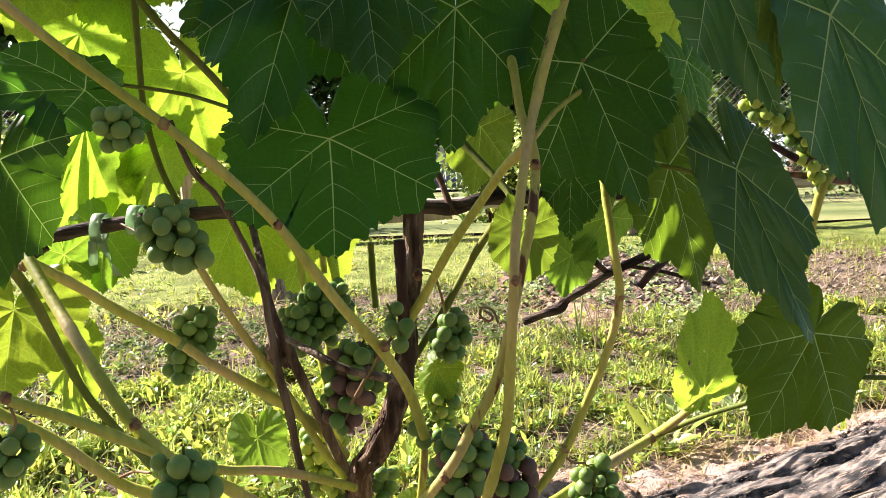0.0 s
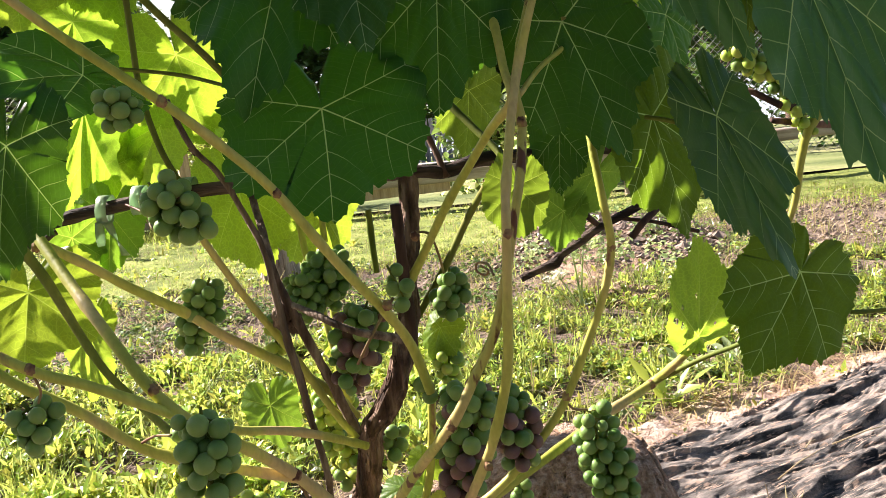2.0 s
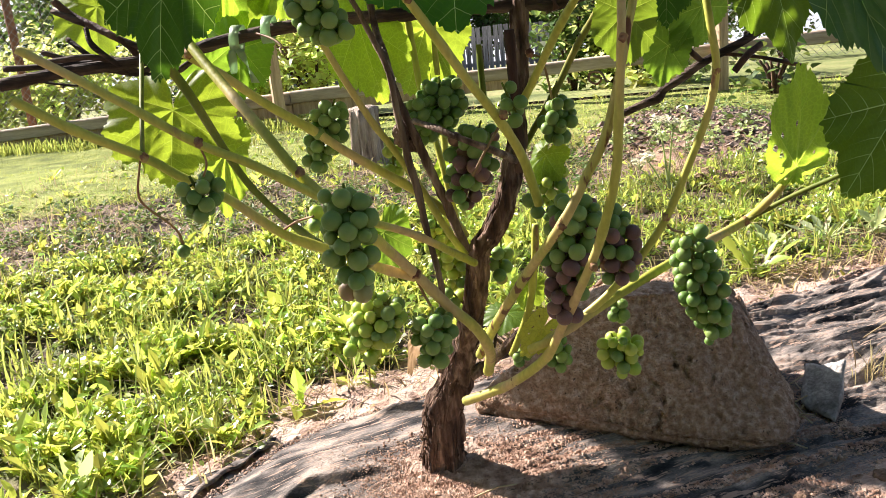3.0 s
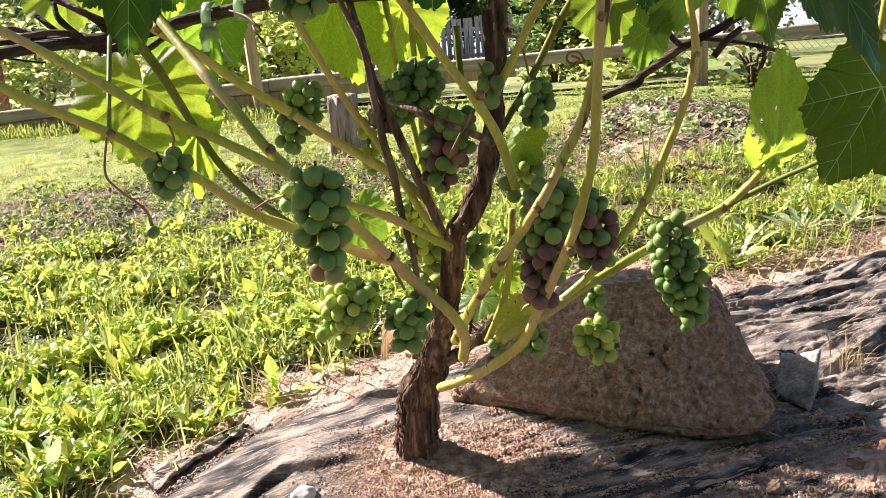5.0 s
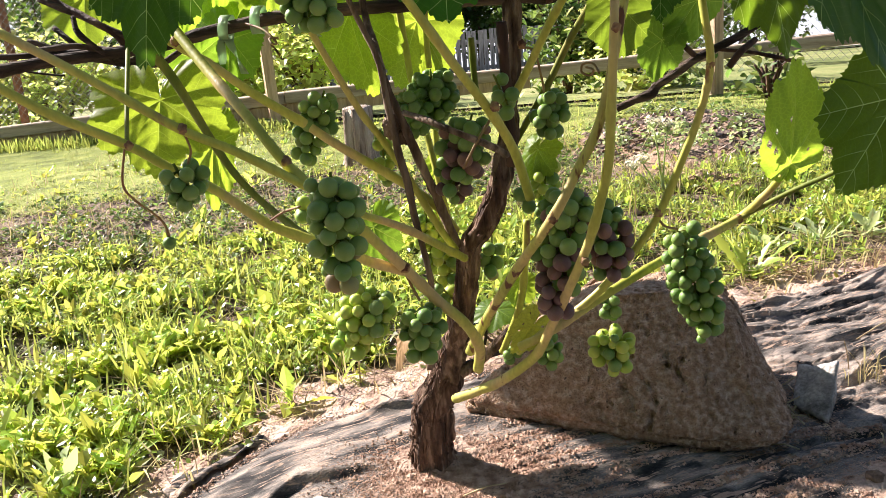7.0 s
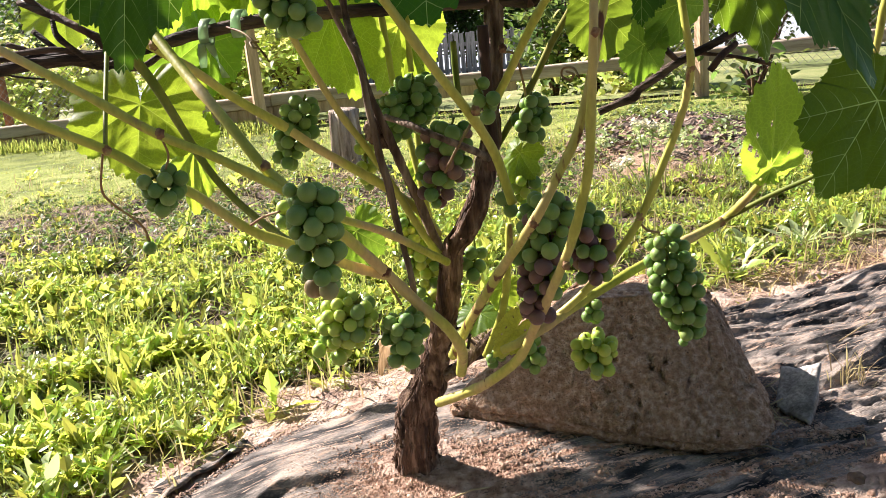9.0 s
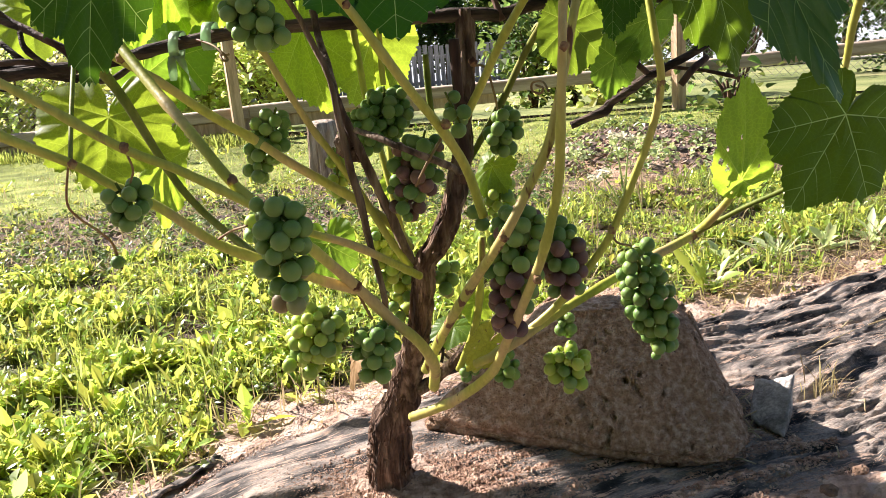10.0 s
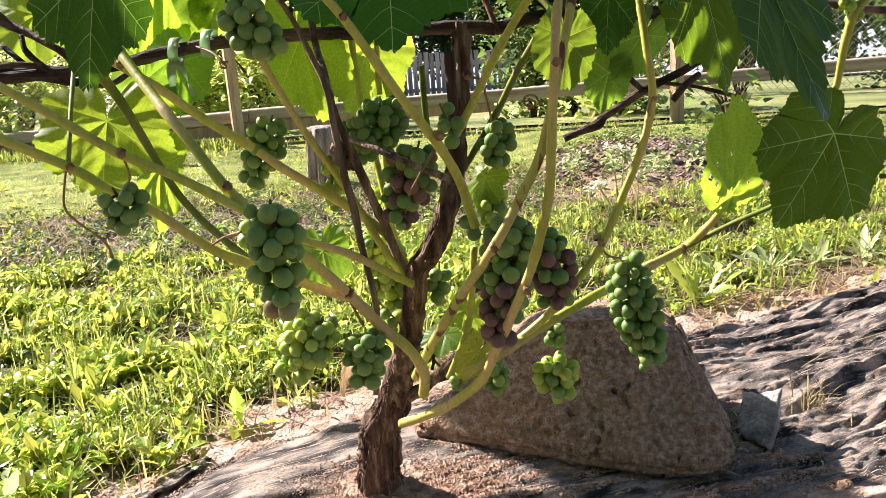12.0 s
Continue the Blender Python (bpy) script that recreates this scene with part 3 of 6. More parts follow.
# ---- rock and stones ----
white_stone = surface("white_stone", [(0.42, 0.40, 0.36), (0.66, 0.64, 0.59)], 60, 6, 0.85, 0.5, 200)
def boulder():
    """A wedge-shaped block with a flat sloping face."""
    bm = bmesh.new()
    base = [(0.006, 0.17), (0.14, 0.114), (0.279, 0.071), (0.332, 0.068), (0.361, 0.096), (0.366, 0.24), (0.33, 0.31), (0.19, 0.33), (0.075, 0.29)]
    crown = [(0.065, 0.175, 0.095), (0.182, 0.185, 0.173), (0.268, 0.185, 0.173), (0.31, 0.185, 0.147), (0.327, 0.165, 0.11), (0.315, 0.235, 0.15), (0.29, 0.285, 0.155), (0.18, 0.285, 0.165), (0.085, 0.25, 0.11)]
    low = [bm.verts.new((0.19 + (x - 0.19) * 0.9, 0.25 + (y - 0.25) * 0.6, -0.02)) for x, y in base]
    mid = [bm.verts.new((x, y, z)) for (x, y), z in zip(base, [0.05, 0.045, 0.04, 0.04, 0.05, 0.05, 0.05, 0.05, 0.05])]
    high = [bm.verts.new(c) for c in crown]
    for a, b in ((low, mid), (mid, high)):
        for s in range(9):
            bm.faces.new((a[s], a[(s + 1) % 9], b[(s + 1) % 9], b[s]))
    bm.faces.new(high)
    bm.faces.new(low[::-1])
    bmesh.ops.bevel(bm, geom=bm.edges[:], offset=0.006, segments=2, affect="EDGES")
    bmesh.ops.triangulate(bm, faces=bm.faces[:])
    for _ in range(5):
        bmesh.ops.subdivide_edges(bm, edges=[e for e in bm.edges if e.calc_length() > 0.0065], cuts=1)
        bmesh.ops.triangulate(bm, faces=bm.faces[:])
    bm.normal_update()
    for v in bm.verts:
        p = v.co
        v.co += v.normal * (0.005 * noise.noise(p * 9) + 0.004 * noise.noise(p * 28) + 0.0018 * noise.noise(p * 75) + 0.0013 * noise.noise(p * 190) - 0.005 * max(0, noise.noise(p * 33 + Vector((7, 0, 0))) - 0.36) - 0.022 * max(0, noise.noise(p * 120 + 1.2 * noise.noise_vector(p * 40)) - 0.36 + 0.28 * noise.noise(p * 17)))
    return tagged(part("boulder", bm, rock_face), "large brown wedge-shaped boulder with pitted flat face", "rock")


boulder()


def stone(name, size, at, material, label, flat=0.6, turn=0.0, seed=1, category="stone"):
    bm = bmesh.new()
    bmesh.ops.create_icosphere(bm, subdivisions=3, radius=1)
    for v in bm.verts:
        p = v.co.copy()
        k = 1 + 0.28 * noise.noise(p * 1.3 + Vector((seed * 7.1, 0, 0))) + 0.10 * noise.noise(p * 4 + Vector((seed, 3, 0)))
        v.co = Vector((p.x * size * k, p.y * size * 0.8 * k, p.z * size * flat * k))
    ob = part(name, bm, material)
    ob.matrix_world = Matrix.Translation((at[0], at[1], top(*at) + size * flat * 0.55)) @ Matrix.Rotation(turn, 4, "Z")
    return tagged(ob, label, category)


stone("stone", 0.014, (-0.205, 0.175), white_stone, "small white stone at the fabric edge", 0.7, 0.5, 3)
stone("stone", 0.013, (-0.125, 0.005), white_stone, "small pale stone lying on dusty fabric", 0.6, 0.3, 5)
stone("stone", 0.018, (0.555, 0.585), soil, "small reddish stone at the fabric edge", 0.6, 0.3, 8)
stone("stone", 0.009, (0.325, -0.015), soil, "rounded brownish pebble lying on the fabric", 0.7, 0.4, 14)
stone("stone", 0.006, (0.415, -0.003), crumb, "small pale pebble on the spilled soil", 0.7, 0.9, 15)
stone("stone", 0.010, (0.455, 0.065), soil, "small reddish clod on the fabric", 0.6, 1.3, 11)
stone("stone", 0.011, (0.41, 0.02), soil, "small reddish clod on the fabric", 0.6, 2.0, 12)


def flap():
    """A grey scrap of fabric folded up against a clod beside the boulder."""
    bm = bmesh.new()
    rows_ = []
    for i in range(13):
        row = []
        for j in range(13):
            u, v = i / 12, j / 12
            low = Vector((0.378, 0.185, 0.022)).lerp(Vector((0.403, 0.143, 0.022)), u)
            high = Vector((0.394, 0.22, 0.055)).lerp(Vector((0.429, 0.193, 0.071)), u)
            q = low.lerp(high, v) + Vector((0, -0.006 * math.sin(u * 3.1) * v, 0.004 * noise.noise(Vector((u * 4, v * 4, 0))) + 0.002 * noise.noise(Vector((u * 12, v * 12, 0)))))
            row.append(bm.verts.new(q))
        rows_.append(row)
    for a, b in zip(rows_, rows_[1:]):
        for j in range(12):
            bm.faces.new((a[j], b[j], b[j + 1], a[j + 1]))
    ob = part("fabric_flap", bm, sunlit_grey)
    ob.modifiers.new("thickness", "SOLIDIFY").thickness = 0.009
    return tagged(ob, "grey dusty fabric slab lightened as if sunlit, standing against the boulder", "stone slab")


flap()


def litter():
    """Crumbs of soil and bark chips strewn over the fabric and round the trunk."""
    rng = random.Random(11)
    grain = np.random.default_rng(12)
    v0 = np.array([(1, 0, 0), (0, 1, 0), (-1, 0, 0), (0, -1, 0), (0, 0, 1), (0, 0, -1)], float)
    f0 = np.array([(0, 1, 4), (1, 2, 4), (2, 3, 4), (3, 0, 4), (1, 0, 5), (2, 1, 5), (3, 2, 5), (0, 3, 5)])
    vs, fs = [], []
    n = 0
    while n < 130000:
        pick = rng.random()
        s = abs(rng.gauss(0, 0.0006)) + 0.00035
        if pick < 0.28:
            x, y = rng.gauss(0.015, 0.055), rng.gauss(0.03, 0.04)
            s = 0.0004 + abs(rng.gauss(0, 0.0008)) + (0.0025 if rng.random() < 0.004 else 0)
        elif pick < 0.57:
            u = rng.uniform(-0.35, 1.1)
            w = fabric_edge(u) + rng.uniform(-0.02, 0.12)
            x, y = 0.89 * u - 0.45 * w, 0.45 * u + 0.89 * w
            s = 0.0004 + abs(rng.gauss(0, 0.0011)) + (0.004 * rng.random() if rng.random() < 0.012 else 0)
        elif pick < 0.78:
            s *= 2.1
            x, y = rng.uniform(0.06, 0.46), rng.uniform(-0.08, 0.155)
            if noise.noise(Vector(((0.89 * x + 0.45 * y) * 9, (0.89 * y - 0.45 * x) * 70, 3))) < 0.02:
                continue
        elif pick < 0.81:
            x, y = 0.36 + abs(rng.gauss(0, 0.03)), 0.20 + rng.gauss(0, 0.04)
        elif pick < 0.85:
            x, y = 0.47 + rng.gauss(0, 0.07), 0.02 + rng.gauss(0, 0.035)
        else:
            u, w = rng.uniform(-0.3, 1.0), rng.uniform(-0.3, 0.30)
            x, y = 0.89 * u - 0.45 * w, 0.45 * u + 0.89 * w
            if noise.noise(Vector((x * 9, y * 22, 9))) < (0.08 if u > 0.22 else 0.32):
                continue
        k = np.array([rng.uniform(0.5, 1.5), rng.uniform(0.5, 1.2), rng.uniform(0.4, 0.8)]) * s * 0.68
        a = rng.uniform(0, 6.28)
        q = v0 * k * (1 + 0.45 * grain.uniform(-1, 1, (6, 1)))
        q = np.stack([q[:, 0] * math.cos(a) - q[:, 1] * math.sin(a), q[:, 0] * math.sin(a) + q[:, 1] * math.cos(a), q[:, 2]], 1)
        vs.append(q + (x, y, top(x, y) + s * 0.3))
        fs.append(f0 + 6 * n)
        n += 1
    ob = sheet_mesh("soil_crumbs", np.concatenate(vs), np.concatenate(fs), crumb)
    tagged(ob, "crumbs of reddish soil strewn over the fabric", "soil", kind="stuff")




def soil_mound(at, wide, deep, high, seed, label, material=dry_soil):
    """A low heap of loose soil."""
    bm = bmesh.new()
    rings = []
    for i in range(22):
        ring = []
        for j in range(56):
            a, r = 2 * math.pi * j / 56, (i + 0.02) / 21
            edge = 1 + 0.3 * noise.noise(Vector((math.cos(a) * 1.4, math.sin(a) * 1.4, seed))) + 0.12 * noise.noise(Vector((math.cos(a) * 5, math.sin(a) * 5, seed)))
            x, y = at[0] + wide * r * edge * math.cos(a), at[1] + deep * r * edge * math.sin(a)
            z = top(x, y) + high * (1 - r * r) - 0.005 * r + max(0.0, 1 - r) ** 0.5 * (0.007 * noise.noise(Vector((x * 35, y * 35, seed))) + 0.005 * noise.noise(Vector((x * 100, y * 100, seed))))
            ring.append(bm.verts.new((x, y, z)))
        rings.append(ring)
    for a, b in zip(rings, rings[1:]):
        for j in range(56):
            bm.faces.new((a[j], b[j], b[(j + 1) % 56], a[(j + 1) % 56]))
    bm.faces.new(rings[0])
    bmesh.ops.recalc_face_normals(bm, faces=bm.faces[:])
    tagged(part("soil_mound", bm, material), label, "soil")


soil_mound((0.49, 0.015), 0.12, 0.055, 0.018, 2.0, "heap of brown soil spilled over the fabric")
soil_mound((-0.015, 0.072), 0.075, 0.050, 0.004, 4.0, "loose reddish soil heaped round the trunk")
soil_mound((0.58, 2.06), 0.36, 0.54, 0.072, 6.0, "low heap of dug brown garden soil among the weeds", soil)
litter()


# ---- the grapevine ----
grapevine = new("grapevine")
grapevine.location = (-0.02, 0.07, 0.02)
grapevine.empty_display_size = 0.1
tagged(grapevine, "old grapevine on a trellis with ripening grape clusters", "grapevine")
back_to_vine = grapevine.matrix_basis.inverted()


def hang(name, bm, material, label="", parent=None, smooth=True):
    ob = part(name, bm, material, None, label, smooth)
    ob.parent = parent or grapevine
    ob.matrix_parent_inverse = back_to_vine if parent is None else Matrix()
    return ob


def trunk():
    bm = bmesh.new()
    line = smooth_line([(-0.019, 0.066, -0.03), (-0.017, 0.066, 0.014), (-0.014, 0.064, 0.063), (-0.008, 0.058, 0.107), (0.011, 0.045, 0.148),
                        (0.024, 0.020, 0.191), (0.037, 0.000, 0.233), (0.045, -0.010, 0.273), (0.049, -0.015, 0.295), (0.063, -0.020, 0.316),
                        (0.077, -0.025, 0.344), (0.084, -0.020, 0.370), (0.089, -0.010, 0.391), (0.091, 0.000, 0.424), (0.096, 0.010, 0.462), (0.098, 0.020, 0.500)],
                       [0.034, 0.025, 0.0200, 0.0185, 0.0155, 0.0112, 0.0100, 0.0095, 0.0094, 0.0092, 0.0082, 0.0080, 0.0078, 0.0075, 0.0072, 0.0072], 9)
    tube(bm, line, 48, 0.26, 6)
    ob = hang("trunk", bm, bark, "thick brown trunk with peeling fibrous bark")
    rng = random.Random(3)
    for n in range(190):
        i = rng.randrange(4, len(line) - 40) if n < 70 else rng.randrange(5, 30)
        q, r = line[i]
        a = rng.uniform(0, 6.28)
        strip = bmesh.new()
        length = rng.randrange(5, 16)
        pts = []
        for s in range(length):
            p, rr = line[min(i + s, len(line) - 1)]
            lift = 1.0 + 0.22 * rng.random() * (s in (0, length - 1)) + 0.06 * noise.noise(p * 60)
            aa = a + 0.12 * noise.noise(p * 25 + Vector((n, 0, 0)))
            pts.append((p + Vector((math.cos(aa), math.sin(aa), 0)) * rr * lift, rng.uniform(0.0005, 0.0013)))
        tube(strip, pts, 5)
        hang("bark_strip", strip, bark, parent=ob)


trunk()


def cane(name, material, points, radii, label=""):
    """A shoot: rounded line, slightly swollen every hand's breadth, uneven skin."""
    line = smooth_line(points, radii, 8)
    far, swollen = 0.0, []
    start = sum(points[0]) * 7 % 0.08
    for n, (q, r) in enumerate(line):
        if n:
            far += (q - line[n - 1][0]).length
        near = (far + start) % 0.085 / 0.085
        swollen.append((q, r * (1 + 0.16 * math.exp(-((near - 0.5) / 0.06) ** 2)) if r > 0.002 and material not in (bark, redbark, greybark) else r))
    bm = bmesh.new()
    rough = 0.35 if material in (bark, greybark) else 0.22 if material is redbark else 0.05
    tube(bm, swollen, 14 if radii[0] > 0.003 else 8, rough, 4 if material in (bark, greybark) else 0, sum(points[0]))
    return hang(name, bm, material, label)


def node(at, r):
    """A swollen joint with its bud scar."""
    bm = bmesh.new()
    bmesh.ops.create_icosphere(bm, subdivisions=3, radius=1)
    for v in bm.verts:
        p = v.co.copy()
        k = 1 + 0.35 * noise.noise(p * 1.8 + Vector(at) * 50) + 0.15 * noise.noise(p * 5)
        v.co = Vector(at) + Vector((p.x * 0.54, p.y * 0.54, p.z * 0.60)) * r * k
    return hang("node", bm, scar, "brown bud scar")


LOBES = ((0, 1.0), (12, 0.90), (28, 0.79), (50, 0.89), (58, 0.87), (82, 0.75), (105, 0.80), (116, 0.77), (142, 0.69), (160, 0.57), (172, 0.30), (180, 0.07))


def rim(a):
    """How far the leaf's edge lies from the junction, at an angle from the tip."""
    a = abs(a)
    for (a0, r0), (a1, r1) in zip(LOBES, LOBES[1:]):
        if a <= a1:
            u = (a - a0) / (a1 - a0)
            u = u * u * (3 - 2 * u)
            return r0 + (r1 - r0) * u
    return LOBES[-1][1]


def leaf(junction, tip, breadth, twist, cup, material, label="", lobed=1.0, heel=1.0, fine=True, holes=0):
    """A lobed, toothed vine leaf from its stalk's junction to its tip, quilted between its veins."""
    a, b = Vector(junction), Vector(tip)
    length = (b - a).length
    y = (b - a).normalized()
    outward = Vector((0.05, -0.92, 0.35))
    x = y.cross(outward).normalized()
    z = x.cross(y)
    m = Matrix.Translation(a) @ Matrix((x, y, z)).transposed().to_4x4() @ Matrix.Rotation(radians(twist), 4, "Y")
    seed = sum(junction) * 91.7
    wide = breadth / (1.40 * length)
    ribs = (0, 53, -53, 110, -110)
    fold = 0.10 + 0.05 * noise.noise(Vector((seed, 1, 0)))
    gap = 0.185 + 0.03 * noise.noise(Vector((seed, 4, 0)))
    sway = [4 * noise.noise(Vector((seed, n * 3.3, 7))) for n in range(5)]

    def edge(angle):
        """The share of the length at which the rim lies, without its teeth."""
        t = radians(angle)
        skew = 1 + 0.10 * noise.noise(Vector((math.cos(t) * 1.1, math.sin(t) * 1.1, seed))) + 0.05 * noise.noise(Vector((math.cos(t) * 3, math.sin(t) * 3, seed)))
        r = rim(angle) if lobed == 1 or abs(angle) > 150 else rim(angle) * lobed + (1 - lobed) * (1 - 0.30 * abs(angle) / 150)
        return r * skew * (1 - (1 - heel) * min(1, max(0, (abs(angle) - 75) / 50)))

    def at(angle, r):
        """A place on the blade; r is the share of the way to the rim."""
        rib = min(ribs, key=lambda w: abs(angle - w))
        out = r * edge(angle)
        off = radians(angle - rib)
        along, beside = out * math.cos(off), out * abs(math.sin(off))
        bent = angle + sway[ribs.index(rib)] * r
        t = radians(bent)
        px, py = math.sin(t) * out * length * wide, math.cos(t) * out * length
        q = math.hypot(px, py) / length
        quilt = abs(math.sin(math.pi * (along - 0.70 * beside - 0.6 * beside * beside) / gap)) ** 0.8 * min(1, beside / 0.07) * (1.05 - r ** 4)
        pz = length * (-cup * q * q * 0.9 + fold * abs(px) / length * 0.5 + 0.013 * quilt + 0.022 * min(1, beside / 0.12) * (1 - r * 0.6)
                       + 0.09 * q * q * noise.noise(Vector((math.sin(t) * 1.6, math.cos(t) * 1.6, seed + 5)))
                       + 0.030 * r ** 3 * math.sin(t * 7 + seed) + 0.016 * r ** 4 * math.sin(t * 17 + seed * 2))
        return m @ Vector((px, py, pz))

    count = 239 if fine else 119
    shift = [0.8 * noise.noise(Vector((n * 0.37, seed, 2))) for n in range(count + 1)]
    holed = [(noise.cell(Vector((n, seed, 1))) * 120, 0.35 + 0.5 * abs(noise.cell(Vector((n, seed, 2)))), 1.5 + 3 * abs(noise.cell(Vector((n, seed, 3))))) for n in range(holes)]
    bm = bmesh.new()
    rings, plane = [], []
    steps = (0.05, 0.11, 0.17, 0.23, 0.29, 0.35, 0.41, 0.47, 0.53, 0.59, 0.65, 0.71, 0.77, 0.83, 0.88, 0.925, 0.965, 1.0) if fine else (0.1, 0.3, 0.5, 0.7, 0.86, 1.0)
    for r in steps:
        ring = []
        for n in range(count + 1):
            angle = -179 + 358 * n / count
            k = r
            if r > 0.9:
                big, small = (angle / 11.5 + shift[n]) % 1, (angle / 4.9 + shift[n] * 1.7) % 1
                tooth = 0.065 * (1 - abs(2 * big - 1) - 0.45) + 0.035 * (1 - abs(2 * small - 1) - 0.5) + 0.015 * noise.noise(Vector((n, seed, 0)))
                k *= 1 + tooth * (1 if r == 1 else 0.45 if r > 0.95 else 0.15)
            ring.append(bm.verts.new(at(angle, k)))
            out = k * edge(angle)
            plane.append((math.sin(radians(angle)) * out, math.cos(radians(angle)) * out, gap))
        rings.append(ring)
    centre = bm.verts.new(m @ Vector((0, 0, 0)))
    for n in range(count):
        bm.faces.new((centre, rings[0][n], rings[0][n + 1]))
        for i, (p, q) in enumerate(zip(rings, rings[1:])):
            angle = -179 + 358 * n / count
            if any(math.hypot((angle - ha) * steps[i] * 0.0175, steps[i] - hr) < hs * 0.012 for ha, hr, hs in holed):
                continue
            bm.faces.new((p[n], q[n], q[n + 1], p[n + 1]))
    blade = hang("leaf", bm, material, label)
    flat = blade.data.attributes.new("plane", "FLOAT_VECTOR", "POINT")
    flat.data.foreach_set("vector", np.array(plane + [(0, 0, 0)], np.float32).ravel())
    return blade


berry = bmesh.new()
bmesh.ops.create_uvsphere(berry, u_segments=18, v_segments=11, radius=0.5)
BERRY = {}
for berry_kind, berry_skin in (("green", grape_green), ("yellow", grape_yellow_backlit), ("blush", grape_blush), ("purple", grape_purple)):
    BERRY[berry_kind] = bpy.data.meshes.new("grape")
    berry.to_mesh(BERRY[berry_kind])
    BERRY[berry_kind].materials.append(berry_skin)
    for berry_face in BERRY[berry_kind].polygons:
        berry_face.use_smooth = True
berry.free()
BUNCH_WORDS = {"green": "tight cluster of unripe green grapes", "yellow": "sunlit cluster of yellow-green grapes",
               "blush": "green grape cluster with a few pink berries", "purple": "grape cluster ripening from green to purple"}


def bunch(upper, lower, breadth, diameter, kind, count=0, label=""):
    """A hanging cluster: a stalk with berries packed round it, widest near the shoulder."""
    a, b = Vector(upper), Vector(lower)
    rng = random.Random(int(sum(upper) * 1e5))
    axis = b - a
    length = max(axis.length, 1e-4)
    down = axis / length
    side = down.orthogonal().normalized()
    out = down.cross(side)
    placed = []
    reach = max(breadth / 2 - diameter * 0.40, diameter * 0.15)
    want = count or 400
    tries = 0
    while len(placed) < want and tries < 5000:
        tries += 1
        u = rng.random()
        shoulder = (0.80 + 0.25 * math.sin(min(1.0, u * 2.2) * math.pi / 2)) * (1 - 0.42 * max(0.0, u - 0.5) / 0.5)
        t, rad = rng.uniform(0, 6.283), reach * shoulder * math.sqrt(rng.uniform(0.12, 1))
        size = diameter * (rng.uniform(0.86, 1.06) if rng.random() > 0.06 else rng.uniform(0.6, 0.8))
        q = a + down * (length * u) + (side * math.cos(t) + out * math.sin(t)) * rad
        q += Vector((rng.uniform(-1, 1), rng.uniform(-1, 1), rng.uniform(-1, 1))) * diameter * 0.06
        if all((q - p).length > 0.43 * (size + s) for p, s in placed):
            placed.append((q, size))
    stalk = bmesh.new()
    if count == 1:
        tube(stalk, [(a + Vector((-0.001, 0, 0.010)), 0.0008), (a, 0.0009)], 6)
    else:
        tube(stalk, smooth_line([a - down * diameter * 0.5, a, a + axis * 0.5, b - down * diameter * 0.3], [0.0008, 0.0010, 0.0009, 0.0006], 4), 7)
        for q, s in placed:
            u = min(1.0, max(0.0, (q - a).dot(down) / length - 0.12))
            tube(stalk, [(a + axis * u, 0.0007), (q, 0.0005)], 4)
    ob = hang("grape_bunch", stalk, dullgreen, label or BUNCH_WORDS[kind])
    for q, s in placed:
        u = (q - a).dot(down) / length
        skin = kind
        if kind == "purple":
            skin = "purple" if rng.random() < (0.25 if u < 0.4 else 0.72) else "green"
        elif kind == "blush":
            skin = "blush" if u > 0.7 and rng.random() < 0.6 else "green"
        elif kind == "yellow" and rng.random() < 0.2:
            skin = "green"
        g = new("grape", BERRY[skin])
        g.parent = ob
        g.matrix_basis = Matrix.LocRotScale(q, Euler((rng.uniform(0, 6), rng.uniform(0, 6), 0)), Vector((s, s, s * rng.uniform(1.0, 1.1))))
    return ob


# woody framework
cane("arm", shadebark, [(-0.348, -0.020, 0.475), (-0.294, -0.010, 0.480), (-0.205, 0.000, 0.484), (-0.156, 0.000, 0.492), (-0.139, 0.000, 0.494), (-0.104, 0.000, 0.498), (-0.054, 0.010, 0.500), (0.022, 0.020, 0.498), (0.102, 0.020, 0.497), (0.128, 0.025, 0.494), (0.155, 0.030, 0.500), (0.200, 0.040, 0.499), (0.246, 0.050, 0.499), (0.289, 0.060, 0.494), (0.361, 0.070, 0.490)], [0.0055, 0.0052, 0.0052, 0.0052, 0.0054, 0.0054, 0.0055, 0.0055, 0.0055, 0.0056, 0.0056, 0.0057, 0.0057, 0.0058, 0.0059], label="gnarled brown horizontal arm tied along the trellis, darkened for shade")
cane("arm", shadebark, [(-0.315, 0.000, 0.498), (-0.283, 0.000, 0.486), (-0.256, 0.000, 0.477), (-0.208, 0.000, 0.469), (-0.186, 0.010, 0.478)], [0.0024, 0.0024, 0.0025, 0.0024, 0.0025], label="thin brown side arm darkened for shade")
cane("arm", shadebark, [(-0.308, 0.020, 0.531), (-0.267, 0.010, 0.513), (-0.236, 0.000, 0.499), (-0.208, 0.000, 0.485)], [0.0028, 0.0028, 0.0028, 0.0028], label="thin brown side arm darkened for shade")
cane("arm", shadebark, [(-0.306, -0.010, 0.490), (-0.263, -0.010, 0.490), (-0.232, 0.000, 0.474), (-0.203, 0.000, 0.484)], [0.0025, 0.0025, 0.0026, 0.0025], label="thin brown side arm darkened for shade")
